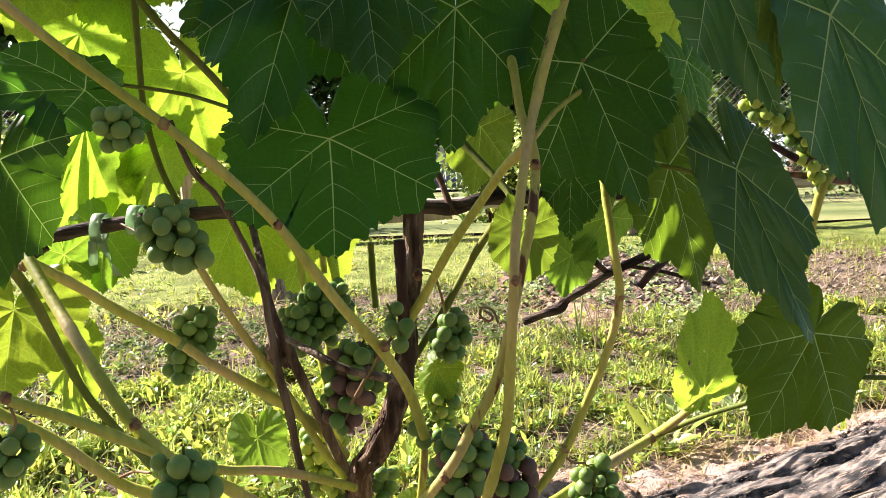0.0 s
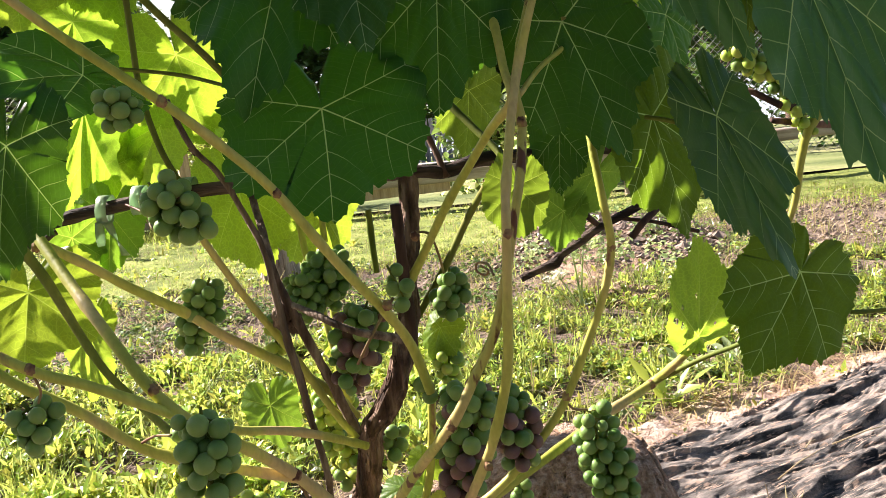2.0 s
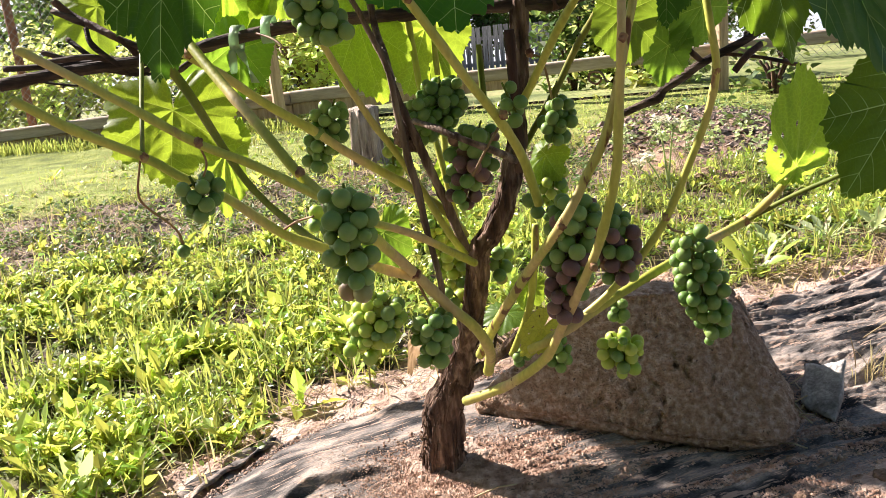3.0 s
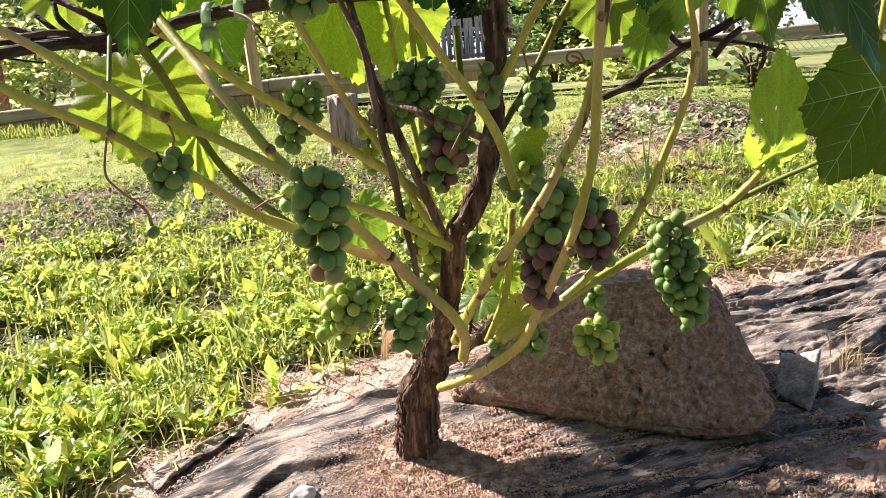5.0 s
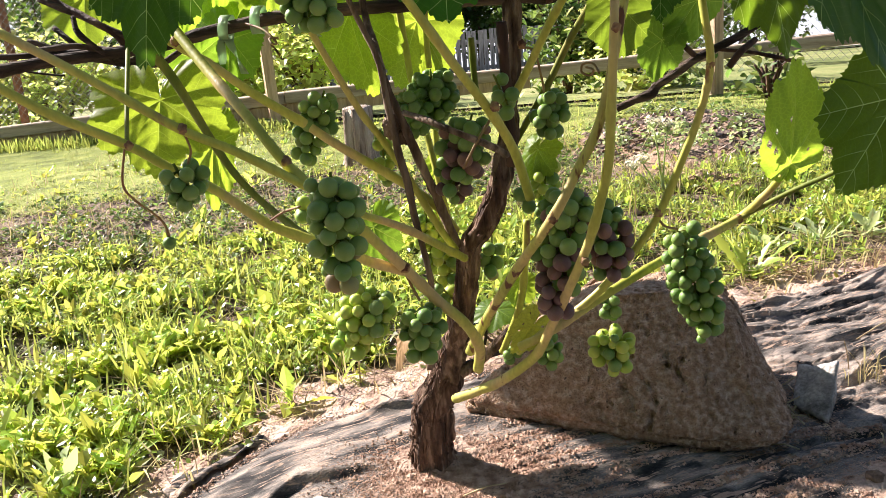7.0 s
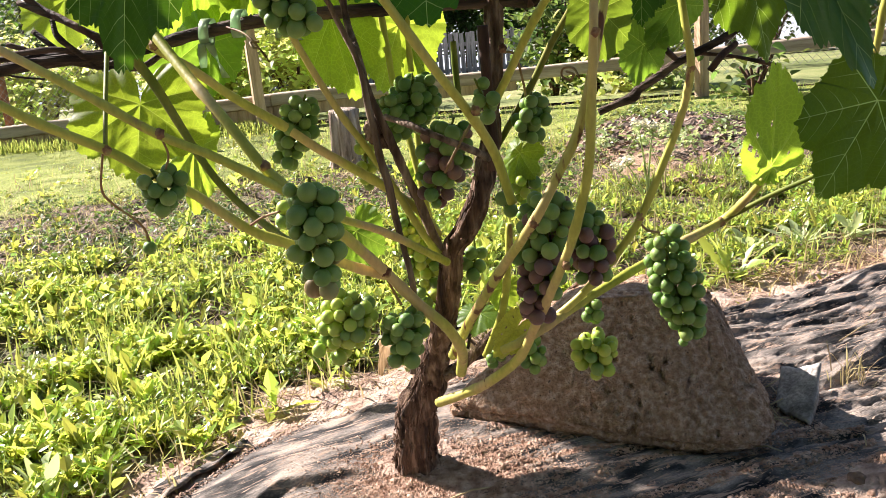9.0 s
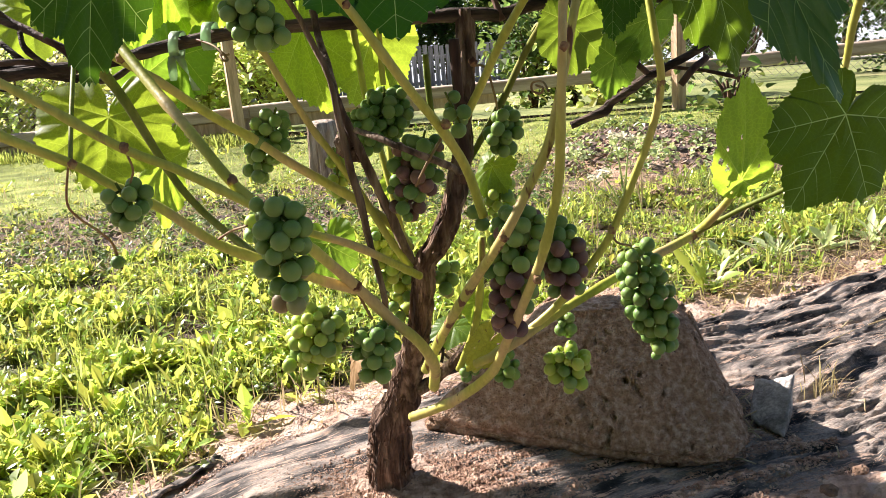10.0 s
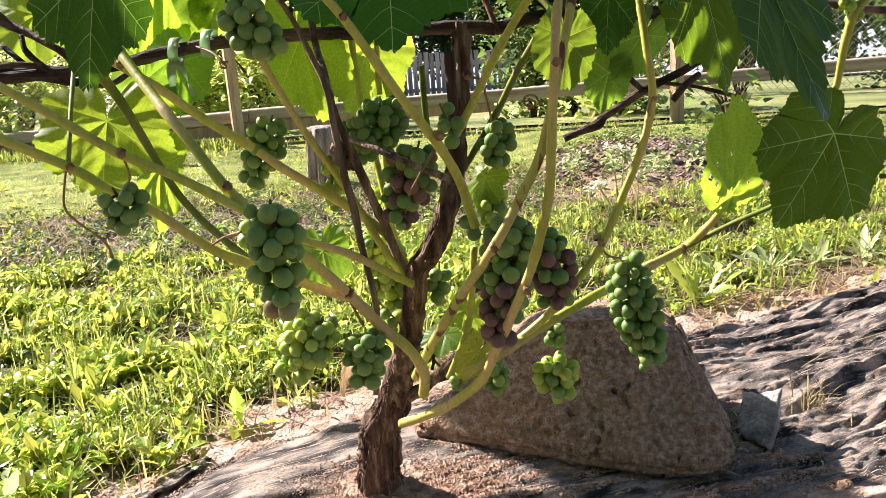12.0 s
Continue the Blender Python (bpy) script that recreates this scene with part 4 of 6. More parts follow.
cane("arm", shadebark, [(-0.353, 0.0, 0.487), (-0.323, 0.0, 0.486), (-0.282, 0.0, 0.485), (-0.252, 0.0, 0.486), (-0.235, 0.0, 0.478)], [0.0028, 0.0027, 0.0027, 0.0027, 0.0027], label="brown woody side arm darkened for shade")
cane("arm", redbark, [(-0.305, 0.02, 0.539), (-0.293, 0.02, 0.527), (-0.27, 0.01, 0.516), (-0.248, 0.0, 0.505), (-0.235, 0.0, 0.495), (-0.229, 0.0, 0.483)], [0.0031, 0.0032, 0.0031, 0.0031, 0.0031, 0.0031], label="thick reddish-brown side arm")
cane("arm", shadebark, [(-0.271, 0.0, 0.514), (-0.264, -0.01, 0.501), (-0.249, -0.01, 0.486), (-0.239, 0.0, 0.472)], [0.0024, 0.0024, 0.0024, 0.0024], label="gnarled spur darkened for shade")
cane("arm", shadebark, [(-0.3, 0.02, 0.506), (-0.28, 0.01, 0.492), (-0.264, 0.01, 0.478), (-0.239, 0.01, 0.471)], [0.0024, 0.0024, 0.0024, 0.0024], label="gnarled spur darkened for shade")
cane("arm", shadebark, [(-0.353, 0.03, 0.474), (-0.328, 0.03, 0.468), (-0.305, 0.03, 0.464)], [0.001, 0.001, 0.001], label="thin side twig darkened for shade")
cane("brown_cane", redbark, [(0.090, -0.040, 0.482), (0.090, -0.040, 0.459), (0.090, -0.035, 0.429), (0.091, -0.030, 0.397), (0.090, -0.030, 0.366)], [0.0042, 0.0042, 0.0043, 0.0043, 0.0044], label="reddish-brown cut-off cane")
cane("brown_cane", greybark, [(0.039, -0.025, 0.300), (0.032, -0.040, 0.330), (0.025, -0.050, 0.359), (0.017, -0.060, 0.387), (0.009, -0.070, 0.417), (0.002, -0.070, 0.438), (-0.004, -0.060, 0.459), (-0.016, -0.030, 0.491), (-0.020, -0.020, 0.512)], [0.0039, 0.0038, 0.0037, 0.0036, 0.0035, 0.0028, 0.0029, 0.0029, 0.0030], label="shaggy brown cane")
cane("brown_cane", greybark, [(-0.047, -0.100, 0.575), (-0.036, -0.100, 0.544), (-0.024, -0.090, 0.524), (-0.012, -0.080, 0.491), (-0.002, -0.080, 0.462), (0.003, -0.080, 0.416), (0.006, -0.080, 0.394), (0.011, -0.080, 0.363), (0.014, -0.075, 0.327), (0.019, -0.070, 0.287), (0.014, -0.050, 0.245), (0.004, -0.020, 0.184)], [0.0019, 0.0019, 0.0019, 0.0020, 0.0020, 0.0031, 0.0032, 0.0032, 0.0026, 0.0027, 0.0028, 0.0030], label="thin shaggy reddish-brown cane")
cane("twig", greybark, [(0.087, -0.050, 0.380), (0.076, -0.080, 0.394), (0.059, -0.110, 0.409), (0.037, -0.105, 0.419), (0.014, -0.085, 0.425)], [0.0030, 0.0028, 0.0024, 0.0024, 0.0025], label="peeling brown side twig")
cane("twig", redbark, [(0.107, 0.030, 0.545), (0.118, 0.030, 0.520), (0.129, 0.020, 0.490)], [0.0029, 0.0029, 0.0029], label="dark red-brown twig")
cane("twig", shadebark, [(0.183, 0.050, 0.393), (0.199, 0.050, 0.399), (0.213, 0.050, 0.404), (0.219, 0.050, 0.411), (0.233, 0.050, 0.419), (0.252, 0.050, 0.431), (0.288, 0.050, 0.447), (0.321, 0.060, 0.464)], [0.0033, 0.0034, 0.0050, 0.0038, 0.0038, 0.0037, 0.0035, 0.0035], label="dark cut-off twig")
cane("twig", redbark, [(0.267, 0.050, 0.438), (0.298, 0.040, 0.433), (0.331, 0.030, 0.424)], [0.0017, 0.0017, 0.0017], label="thin dark twig")
cane("twig", redbark, [(0.275, 0.030, 0.424), (0.285, 0.030, 0.436), (0.299, 0.040, 0.444)], [0.0028, 0.0028, 0.0028], label="short dark twig stub")
cane("twig", redbark, [(0.217, 0.050, 0.484), (0.234, 0.050, 0.452), (0.252, 0.050, 0.432)], [0.0026, 0.0026, 0.0026], label="thin dark twig")
cane("twig", bark, [(0.025, 0.030, 0.153), (0.051, 0.040, 0.167), (0.079, 0.050, 0.191), (0.102, 0.050, 0.207)], [0.0048, 0.0048, 0.0048, 0.0048], label="short dead brown twig")
cane("twig", redbark, [(0.016, 0.070, 0.151), (0.036, 0.080, 0.164), (0.056, 0.090, 0.177)], [0.0020, 0.0020, 0.0021], label="broken dead twig beside the trunk")
cane("twig", shadebark, [(0.020, 0.050, 0.151), (0.044, 0.070, 0.150), (0.063, 0.090, 0.147)], [0.0025, 0.0025, 0.0026], label="broken dead twig beside the trunk")
cane("twig", shadebark, [(0.015, 0.040, 0.177), (0.032, 0.060, 0.188), (0.046, 0.090, 0.183)], [0.0020, 0.0020, 0.0021], label="broken dead twig beside the trunk")
cane("twig", shadebark, [(0.020, 0.050, 0.184), (0.026, 0.070, 0.193), (0.039, 0.080, 0.195)], [0.0030, 0.0030, 0.0030], label="broken dead twig beside the trunk")
cane("twig", bark, [(0.024, 0.072, 0.151), (0.021, 0.077, 0.176), (0.012, 0.082, 0.194)], [0.0016, 0.0016, 0.0016], label="broken dead twig beside the trunk")
cane("twig", shadebark, [(0.049, 0.050, 0.173), (0.051, 0.055, 0.183), (0.046, 0.060, 0.200)], [0.0016, 0.0016, 0.0016], label="broken dead twig beside the trunk")
cane("twig", bark, [(0.046, 0.079, 0.174), (0.055, 0.084, 0.161), (0.067, 0.089, 0.149)], [0.0014, 0.0014, 0.0014], label="broken dead twig beside the trunk")
# green canes of the year
cane("cane", green, [(-0.094, -0.225, 0.649), (-0.060, -0.212, 0.614), (-0.019, -0.198, 0.576), (0.006, -0.180, 0.547), (0.030, -0.170, 0.517), (0.060, -0.150, 0.464), (0.082, -0.120, 0.423), (0.095, -0.100, 0.391), (0.104, -0.090, 0.353)], [0.0026, 0.0027, 0.0029, 0.0030, 0.0031, 0.0033, 0.0035, 0.0036, 0.0037], label="thick yellow-green cane flushed pink at the nodes")
cane("cane", green, [(0.209, -0.090, 0.653), (0.192, -0.115, 0.608), (0.182, -0.125, 0.578), (0.176, -0.140, 0.558), (0.170, -0.155, 0.531), (0.165, -0.168, 0.504), (0.163, -0.176, 0.481), (0.160, -0.172, 0.434), (0.157, -0.165, 0.392), (0.147, -0.150, 0.346), (0.136, -0.135, 0.312), (0.115, -0.090, 0.250), (0.100, -0.055, 0.208), (0.070, -0.020, 0.170), (0.043, 0.000, 0.149), (0.019, 0.020, 0.132)], [0.0026, 0.0025, 0.0030, 0.0029, 0.0029, 0.0029, 0.0028, 0.0032, 0.0033, 0.0035, 0.0036, 0.0040, 0.0042, 0.0045, 0.0046, 0.0048])
cane("cane", spotted, [(0.200, -0.080, 0.633), (0.190, -0.100, 0.605), (0.182, -0.120, 0.582), (0.178, -0.130, 0.560), (0.180, -0.134, 0.541), (0.176, -0.150, 0.514), (0.169, -0.160, 0.486), (0.154, -0.163, 0.424), (0.136, -0.161, 0.387), (0.119, -0.160, 0.357), (0.090, -0.110, 0.303), (0.062, -0.060, 0.246), (0.041, -0.020, 0.198)], [0.0024, 0.0023, 0.0023, 0.0030, 0.0030, 0.0029, 0.0029, 0.0033, 0.0033, 0.0034, 0.0038, 0.0041, 0.0044], label="yellow-green cane with dark brown spots")
cane("cane", green, [(0.167, -0.030, 0.638), (0.171, -0.080, 0.603), (0.173, -0.110, 0.575), (0.175, -0.130, 0.555), (0.162, -0.110, 0.537), (0.147, -0.090, 0.513), (0.128, -0.070, 0.483), (0.106, -0.040, 0.441), (0.093, -0.030, 0.419)], [0.0032, 0.0030, 0.0028, 0.0028, 0.0029, 0.0030, 0.0031, 0.0033, 0.0034])
cane("cane", green, [(0.244, -0.030, 0.602), (0.221, -0.070, 0.586), (0.197, -0.100, 0.572), (0.180, -0.130, 0.557)], [0.0020, 0.0019, 0.0018, 0.0018])
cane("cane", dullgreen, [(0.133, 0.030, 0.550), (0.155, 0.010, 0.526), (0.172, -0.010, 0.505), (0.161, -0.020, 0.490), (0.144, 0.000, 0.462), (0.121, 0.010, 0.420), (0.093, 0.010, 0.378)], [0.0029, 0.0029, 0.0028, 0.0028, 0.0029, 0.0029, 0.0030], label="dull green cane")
cane("cane", green, [(0.233, -0.020, 0.562), (0.236, -0.045, 0.509), (0.239, -0.060, 0.473), (0.243, -0.060, 0.440), (0.236, -0.055, 0.402), (0.221, -0.052, 0.362), (0.204, -0.050, 0.322), (0.185, -0.050, 0.294), (0.161, -0.050, 0.266), (0.137, -0.050, 0.245), (0.107, -0.040, 0.221), (0.084, -0.030, 0.200)], [0.0025, 0.0028, 0.0031, 0.0031, 0.0032, 0.0033, 0.0033, 0.0034, 0.0034, 0.0035, 0.0036, 0.0036])
cane("cane", green, [(0.314, 0.000, 0.336), (0.308, 0.040, 0.307), (0.293, 0.070, 0.279), (0.243, 0.030, 0.270), (0.192, -0.020, 0.263), (0.151, -0.045, 0.249), (0.112, -0.060, 0.230), (0.087, -0.050, 0.214)], [0.0032, 0.0034, 0.0043, 0.0041, 0.0039, 0.0038, 0.0038, 0.0039])
cane("cane", green, [(-0.134, -0.140, 0.509), (-0.096, -0.180, 0.475), (-0.067, -0.210, 0.451), (-0.041, -0.228, 0.422), (-0.023, -0.220, 0.397), (-0.010, -0.180, 0.364), (0.008, -0.130, 0.318), (0.028, -0.110, 0.283), (0.047, -0.100, 0.258), (0.054, -0.070, 0.224), (0.048, -0.030, 0.186)], [0.0036, 0.0035, 0.0033, 0.0033, 0.0033, 0.0036, 0.0040, 0.0042, 0.0042, 0.0045, 0.0048])
cane("cane", green, [(-0.225, -0.210, 0.481), (-0.196, -0.200, 0.458), (-0.156, -0.188, 0.433), (-0.132, -0.190, 0.418), (-0.102, -0.190, 0.400), (-0.068, -0.190, 0.373), (-0.035, -0.180, 0.354), (-0.014, -0.140, 0.327), (0.007, -0.125, 0.313)], [0.0031, 0.0032, 0.0032, 0.0032, 0.0033, 0.0033, 0.0034, 0.0036, 0.0037])
cane("cane", green, [(-0.176, -0.275, 0.515), (-0.149, -0.270, 0.496), (-0.123, -0.268, 0.478), (-0.088, -0.265, 0.453), (-0.063, -0.250, 0.435), (-0.033, -0.230, 0.409), (-0.023, -0.220, 0.398)], [0.0027, 0.0027, 0.0027, 0.0028, 0.0029, 0.0030, 0.0031], label="yellow-green cane flushed pinkish brown")
cane("cane", green, [(-0.019, -0.210, 0.391), (-0.009, -0.180, 0.374), (0.010, -0.120, 0.345), (0.035, -0.050, 0.303), (0.045, -0.030, 0.289)], [0.0026, 0.0028, 0.0031, 0.0034, 0.0035])
cane("cane", green, [(-0.150, -0.120, 0.499), (-0.120, -0.100, 0.471), (-0.100, -0.080, 0.447), (-0.070, -0.060, 0.419), (-0.046, -0.060, 0.400), (-0.019, -0.050, 0.378), (0.001, -0.045, 0.362), (0.026, -0.035, 0.337), (0.038, -0.020, 0.311)], [0.0032, 0.0033, 0.0035, 0.0036, 0.0036, 0.0037, 0.0037, 0.0038, 0.0039])
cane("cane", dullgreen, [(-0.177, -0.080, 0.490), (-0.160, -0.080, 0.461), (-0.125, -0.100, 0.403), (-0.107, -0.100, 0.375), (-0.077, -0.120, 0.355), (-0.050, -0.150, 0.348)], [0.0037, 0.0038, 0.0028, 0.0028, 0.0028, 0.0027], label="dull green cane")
cane("cane", green, [(-0.052, -0.085, 0.497), (-0.037, -0.070, 0.456), (-0.023, -0.060, 0.423), (-0.010, -0.060, 0.402), (0.007, -0.050, 0.367), (0.025, -0.040, 0.324), (0.038, -0.030, 0.297)], [0.0027, 0.0028, 0.0029, 0.0029, 0.0030, 0.0031, 0.0032])
cane("cane", green, [(0.001, 0.030, 0.509), (0.003, 0.030, 0.483), (0.005, 0.030, 0.457), (0.007, 0.030, 0.433), (0.020, 0.010, 0.377), (0.032, -0.010, 0.316)], [0.0028, 0.0028, 0.0029, 0.0029, 0.0029, 0.0029])
cane("cane", green, [(0.024, 0.040, 0.507), (0.022, 0.040, 0.469), (0.022, 0.040, 0.443)], [0.0025, 0.0025, 0.0025])
cane("cane", dullgreen, [(0.060, 0.050, 0.465), (0.060, 0.050, 0.436), (0.061, 0.050, 0.410)], [0.0027, 0.0028, 0.0028], label="thin green cane")
cane("cane", green, [(0.021, 0.050, 0.466), (0.021, 0.050, 0.423), (0.023, 0.030, 0.371)], [0.0031, 0.0031, 0.0031])
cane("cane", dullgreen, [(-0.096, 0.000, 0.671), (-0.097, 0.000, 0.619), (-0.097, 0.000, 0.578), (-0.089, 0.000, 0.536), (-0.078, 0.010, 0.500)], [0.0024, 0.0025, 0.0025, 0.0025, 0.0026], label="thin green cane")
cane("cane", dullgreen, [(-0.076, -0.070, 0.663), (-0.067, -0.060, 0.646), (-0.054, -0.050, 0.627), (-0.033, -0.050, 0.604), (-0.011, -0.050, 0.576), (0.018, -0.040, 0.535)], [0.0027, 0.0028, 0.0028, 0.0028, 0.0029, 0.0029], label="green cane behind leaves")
cane("cane", green, [(0.099, 0.000, 0.311), (0.095, 0.000, 0.273), (0.087, 0.010, 0.227), (0.068, 0.020, 0.178)], [0.0033, 0.0033, 0.0034, 0.0035])
cane("cane", dullgreen, [(0.243, 0.020, 0.638), (0.256, 0.000, 0.614), (0.260, -0.020, 0.600)], [0.0022, 0.0021, 0.0021], label="thin green cane")
# leaf stalks and tendrils
cane("leaf_stalk", dullgreen, [(0.293, 0.070, 0.279), (0.329, 0.040, 0.309), (0.364, 0.000, 0.340), (0.391, -0.020, 0.374), (0.399, -0.030, 0.396)], [0.0024, 0.0023, 0.0021, 0.0020, 0.0020])
cane("leaf_stalk", dullgreen, [(-0.105, -0.020, 0.599), (-0.065, 0.000, 0.590), (-0.021, -0.030, 0.578)], [0.0015, 0.0015, 0.0014])
cane("leaf_stalk", dullgreen, [(0.272, -0.060, 0.530), (0.282, -0.070, 0.528), (0.295, -0.080, 0.524)], [0.0017, 0.0017, 0.0017])
cane("leaf_stalk", dullgreen, [(0.260, -0.020, 0.600), (0.234, -0.060, 0.601), (0.217, -0.070, 0.602)], [0.0014, 0.0014, 0.0013])
cane("leaf_stalk", dullgreen, [(-0.182, -0.100, 0.496), (-0.167, -0.150, 0.466), (-0.157, -0.188, 0.434)], [0.0018, 0.0017, 0.0016])
cane("leaf_stalk", dullgreen, [(0.432, -0.020, 0.360), (0.455, -0.020, 0.359), (0.483, -0.030, 0.365)], [0.0019, 0.0019, 0.0019])
cane("tendril", tendril, [(-0.159, -0.188, 0.432), (-0.174, -0.170, 0.404), (-0.178, -0.150, 0.388), (-0.175, -0.130, 0.372), (-0.177, -0.110, 0.358), (-0.179, -0.100, 0.345)], [0.0008, 0.0009, 0.0009, 0.0009, 0.0010, 0.0010], label="thin reddish tendril")
cane("tendril", tendril, [(-0.128, 0.000, 0.498), (-0.105, -0.020, 0.492), (-0.094, -0.030, 0.485), (-0.091, -0.030, 0.480), (-0.093, -0.035, 0.480), (-0.096, -0.030, 0.484), (-0.089, -0.030, 0.484)], [0.0010, 0.0010, 0.0010, 0.0010, 0.0010, 0.0010, 0.0010], label="curled dark tendril")
cane("tendril", tendril, [(0.154, -0.160, 0.452), (0.151, -0.150, 0.457), (0.145, -0.140, 0.456), (0.144, -0.140, 0.451), (0.149, -0.145, 0.449), (0.151, -0.150, 0.453), (0.147, -0.140, 0.454)], [0.0008, 0.0008, 0.0008, 0.0008, 0.0008, 0.0008, 0.0008], label="tightly curled brown tendril")
cane("tendril", tendril, [(0.102, -0.050, 0.462), (0.113, -0.050, 0.459), (0.118, -0.030, 0.437), (0.120, -0.020, 0.420)], [0.0010, 0.0010, 0.0010, 0.0010], label="thin brown tendril")
cane("tendril", tendril, [(0.085, -0.090, 0.425), (0.070, -0.100, 0.405), (0.056, -0.100, 0.382)], [0.0011, 0.0011, 0.0011], label="thin reddish tendril")
cane("tendril", tendril, [(0.008, -0.130, 0.316), (0.011, -0.120, 0.299), (0.016, -0.120, 0.287)], [0.0011, 0.0011, 0.0011], label="thin reddish bunch stalk")
cane("tendril", tendril, [(-0.068, -0.190, 0.376), (-0.055, -0.200, 0.384), (-0.038, -0.220, 0.392)], [0.0008, 0.0008, 0.0008], label="thin reddish bunch stalk")
cane("tendril", tendril, [(-0.086, -0.265, 0.451), (-0.085, -0.262, 0.440), (-0.091, -0.255, 0.431)], [0.0007, 0.0007, 0.0007], label="thin bunch stalk")
cane("tendril", tendril, [(0.204, -0.050, 0.319), (0.210, -0.045, 0.311), (0.221, -0.035, 0.305)], [0.0010, 0.0010, 0.0010], label="thin bunch stalk")
cane("tendril", tendril, [(-0.153, 0.000, 0.576), (-0.116, -0.050, 0.575), (-0.086, -0.100, 0.580)], [0.0009, 0.0009, 0.0008], label="thin bunch stalk")


def knot(at, r):
    """A gnarled grey joint of old wood."""
    bm = bmesh.new()
    bmesh.ops.create_icosphere(bm, subdivisions=4, radius=1)
    for v in bm.verts:
        p = v.co.copy()
        k = 1 + 0.45 * noise.noise(p * 1.6 + Vector(at) * 40) + 0.25 * noise.noise(p * 4.5) + 0.12 * noise.noise(p * 11)
        v.co = Vector(at) + Vector((p.x * 0.8, p.y * 0.7, p.z * 1.2)) * r * k
    return hang("knot", bm, greybark, "gnarled grey-brown joint of old canes")


knot((0.001, -0.068, 0.413), 0.0085)
knot((0.008, -0.06, 0.404), 0.0065)
# nodes
node((-0.019, -0.200, 0.577), 0.0056)
node((0.031, -0.172, 0.517), 0.0051)
node((0.119, -0.162, 0.357), 0.0065)
node((0.164, -0.178, 0.481), 0.0055)
node((0.204, -0.051, 0.324), 0.0063)
node((0.293, 0.069, 0.279), 0.0079)
node((-0.040, -0.229, 0.423), 0.0061)
node((-0.086, -0.266, 0.453), 0.0053)
node((-0.155, -0.190, 0.433), 0.0058)
node((0.009, -0.131, 0.318), 0.0074)
node((0.071, -0.021, 0.171), 0.0076)
node((0.180, -0.136, 0.541), 0.0064)
node((0.045, -0.101, 0.260), 0.0071)
node((0.084, -0.130, 0.431), 0.0062)
node((0.140, -0.145, 0.319), 0.0056)
node((0.243, -0.060, 0.439), 0.0059)
node((0.314, 0.000, 0.336), 0.0057)
node((-0.127, -0.150, 0.495), 0.0060)
node((0.105, -0.100, 0.469), 0.0056)
# leaves: junction, tip, breadth, twist, cup, and a tone for shade or sun
leaf((0.054, -0.107, 0.560), (0.062, -0.150, 0.493), 0.119, 0, 0.1, leaf_green, "broad lobed leaf, dark green as if shaded, with pale veins")
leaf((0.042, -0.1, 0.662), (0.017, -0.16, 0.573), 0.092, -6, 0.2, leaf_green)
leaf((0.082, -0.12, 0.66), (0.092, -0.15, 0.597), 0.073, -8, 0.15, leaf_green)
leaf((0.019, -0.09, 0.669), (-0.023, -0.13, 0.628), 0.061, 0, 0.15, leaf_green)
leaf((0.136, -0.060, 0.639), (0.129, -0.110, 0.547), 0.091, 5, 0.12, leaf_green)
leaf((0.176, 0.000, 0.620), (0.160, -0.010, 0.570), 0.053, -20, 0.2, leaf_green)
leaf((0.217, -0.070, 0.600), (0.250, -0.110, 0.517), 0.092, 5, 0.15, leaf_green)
leaf((0.279, -0.050, 0.529), (0.306, -0.060, 0.441), 0.072, -10, 0.2, leaf_deep)
leaf((0.313, -0.09, 0.529), (0.338, -0.16, 0.439), 0.050, 20, 0.2, leaf_sky_sheen, "large green leaf tinted with bluish sky sheen, hanging edge down", heel=0.8)
leaf((0.292, -0.1, 0.659), (0.321, -0.14, 0.572), 0.059, 20, 0.2, leaf_sky_sheen)
leaf((0.305, -0.150, 0.651), (0.321, -0.165, 0.584), 0.023, -25, 0.2, leaf_mid)
leaf((0.337, -0.17, 0.619), (0.357, -0.24, 0.504), 0.064, 14, 0.15, leaf_sky_sheen, "large green leaf tinted with bluish sky sheen, hanging edge down", heel=0.5)
leaf((0.390, -0.030, 0.399), (0.338, -0.070, 0.336), 0.090, 0, 0.12, leaf_deep, "broad green lobed leaf with pale veins", heel=0.75)
leaf((0.316, -0.01, 0.348), (0.315, -0.045, 0.431), 0.050, 8, 0.15, leaf_sunlit, "sunlit yellow-green leaf with small holes", lobed=0.2, heel=0.35, holes=9)
leaf((0.180, -0.035, 0.486), (0.177, -0.040, 0.446), 0.043, 0, 0.2, leaf_mid, lobed=0.2)
leaf((0.222, 0.030, 0.518), (0.217, 0.020, 0.466), 0.046, 20, 0.2, leaf_green)
leaf((0.251, 0.040, 0.480), (0.225, 0.030, 0.444), 0.041, -20, 0.2, leaf_mid)
leaf((-0.128, -0.160, 0.559), (-0.132, -0.200, 0.487), 0.064, -10, 0.15, leaf_green, "broad mid-green leaf hanging beside the canes")
leaf((-0.183, -0.060, 0.446), (-0.186, -0.090, 0.391), 0.100, 0, 0.15, leaf_sunlit, "sunlit yellow-green lobed leaf")
leaf((-0.153, -0.040, 0.404), (-0.172, -0.030, 0.344), 0.040, 15, 0.2, leaf_sunlit)
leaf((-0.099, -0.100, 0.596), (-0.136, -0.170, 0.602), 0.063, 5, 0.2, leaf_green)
leaf((-0.076, 0.035, 0.606), (-0.058, 0.020, 0.537), 0.087, -5, 0.15, leaf_sunlit, "sunlit yellow-green lobed leaf")
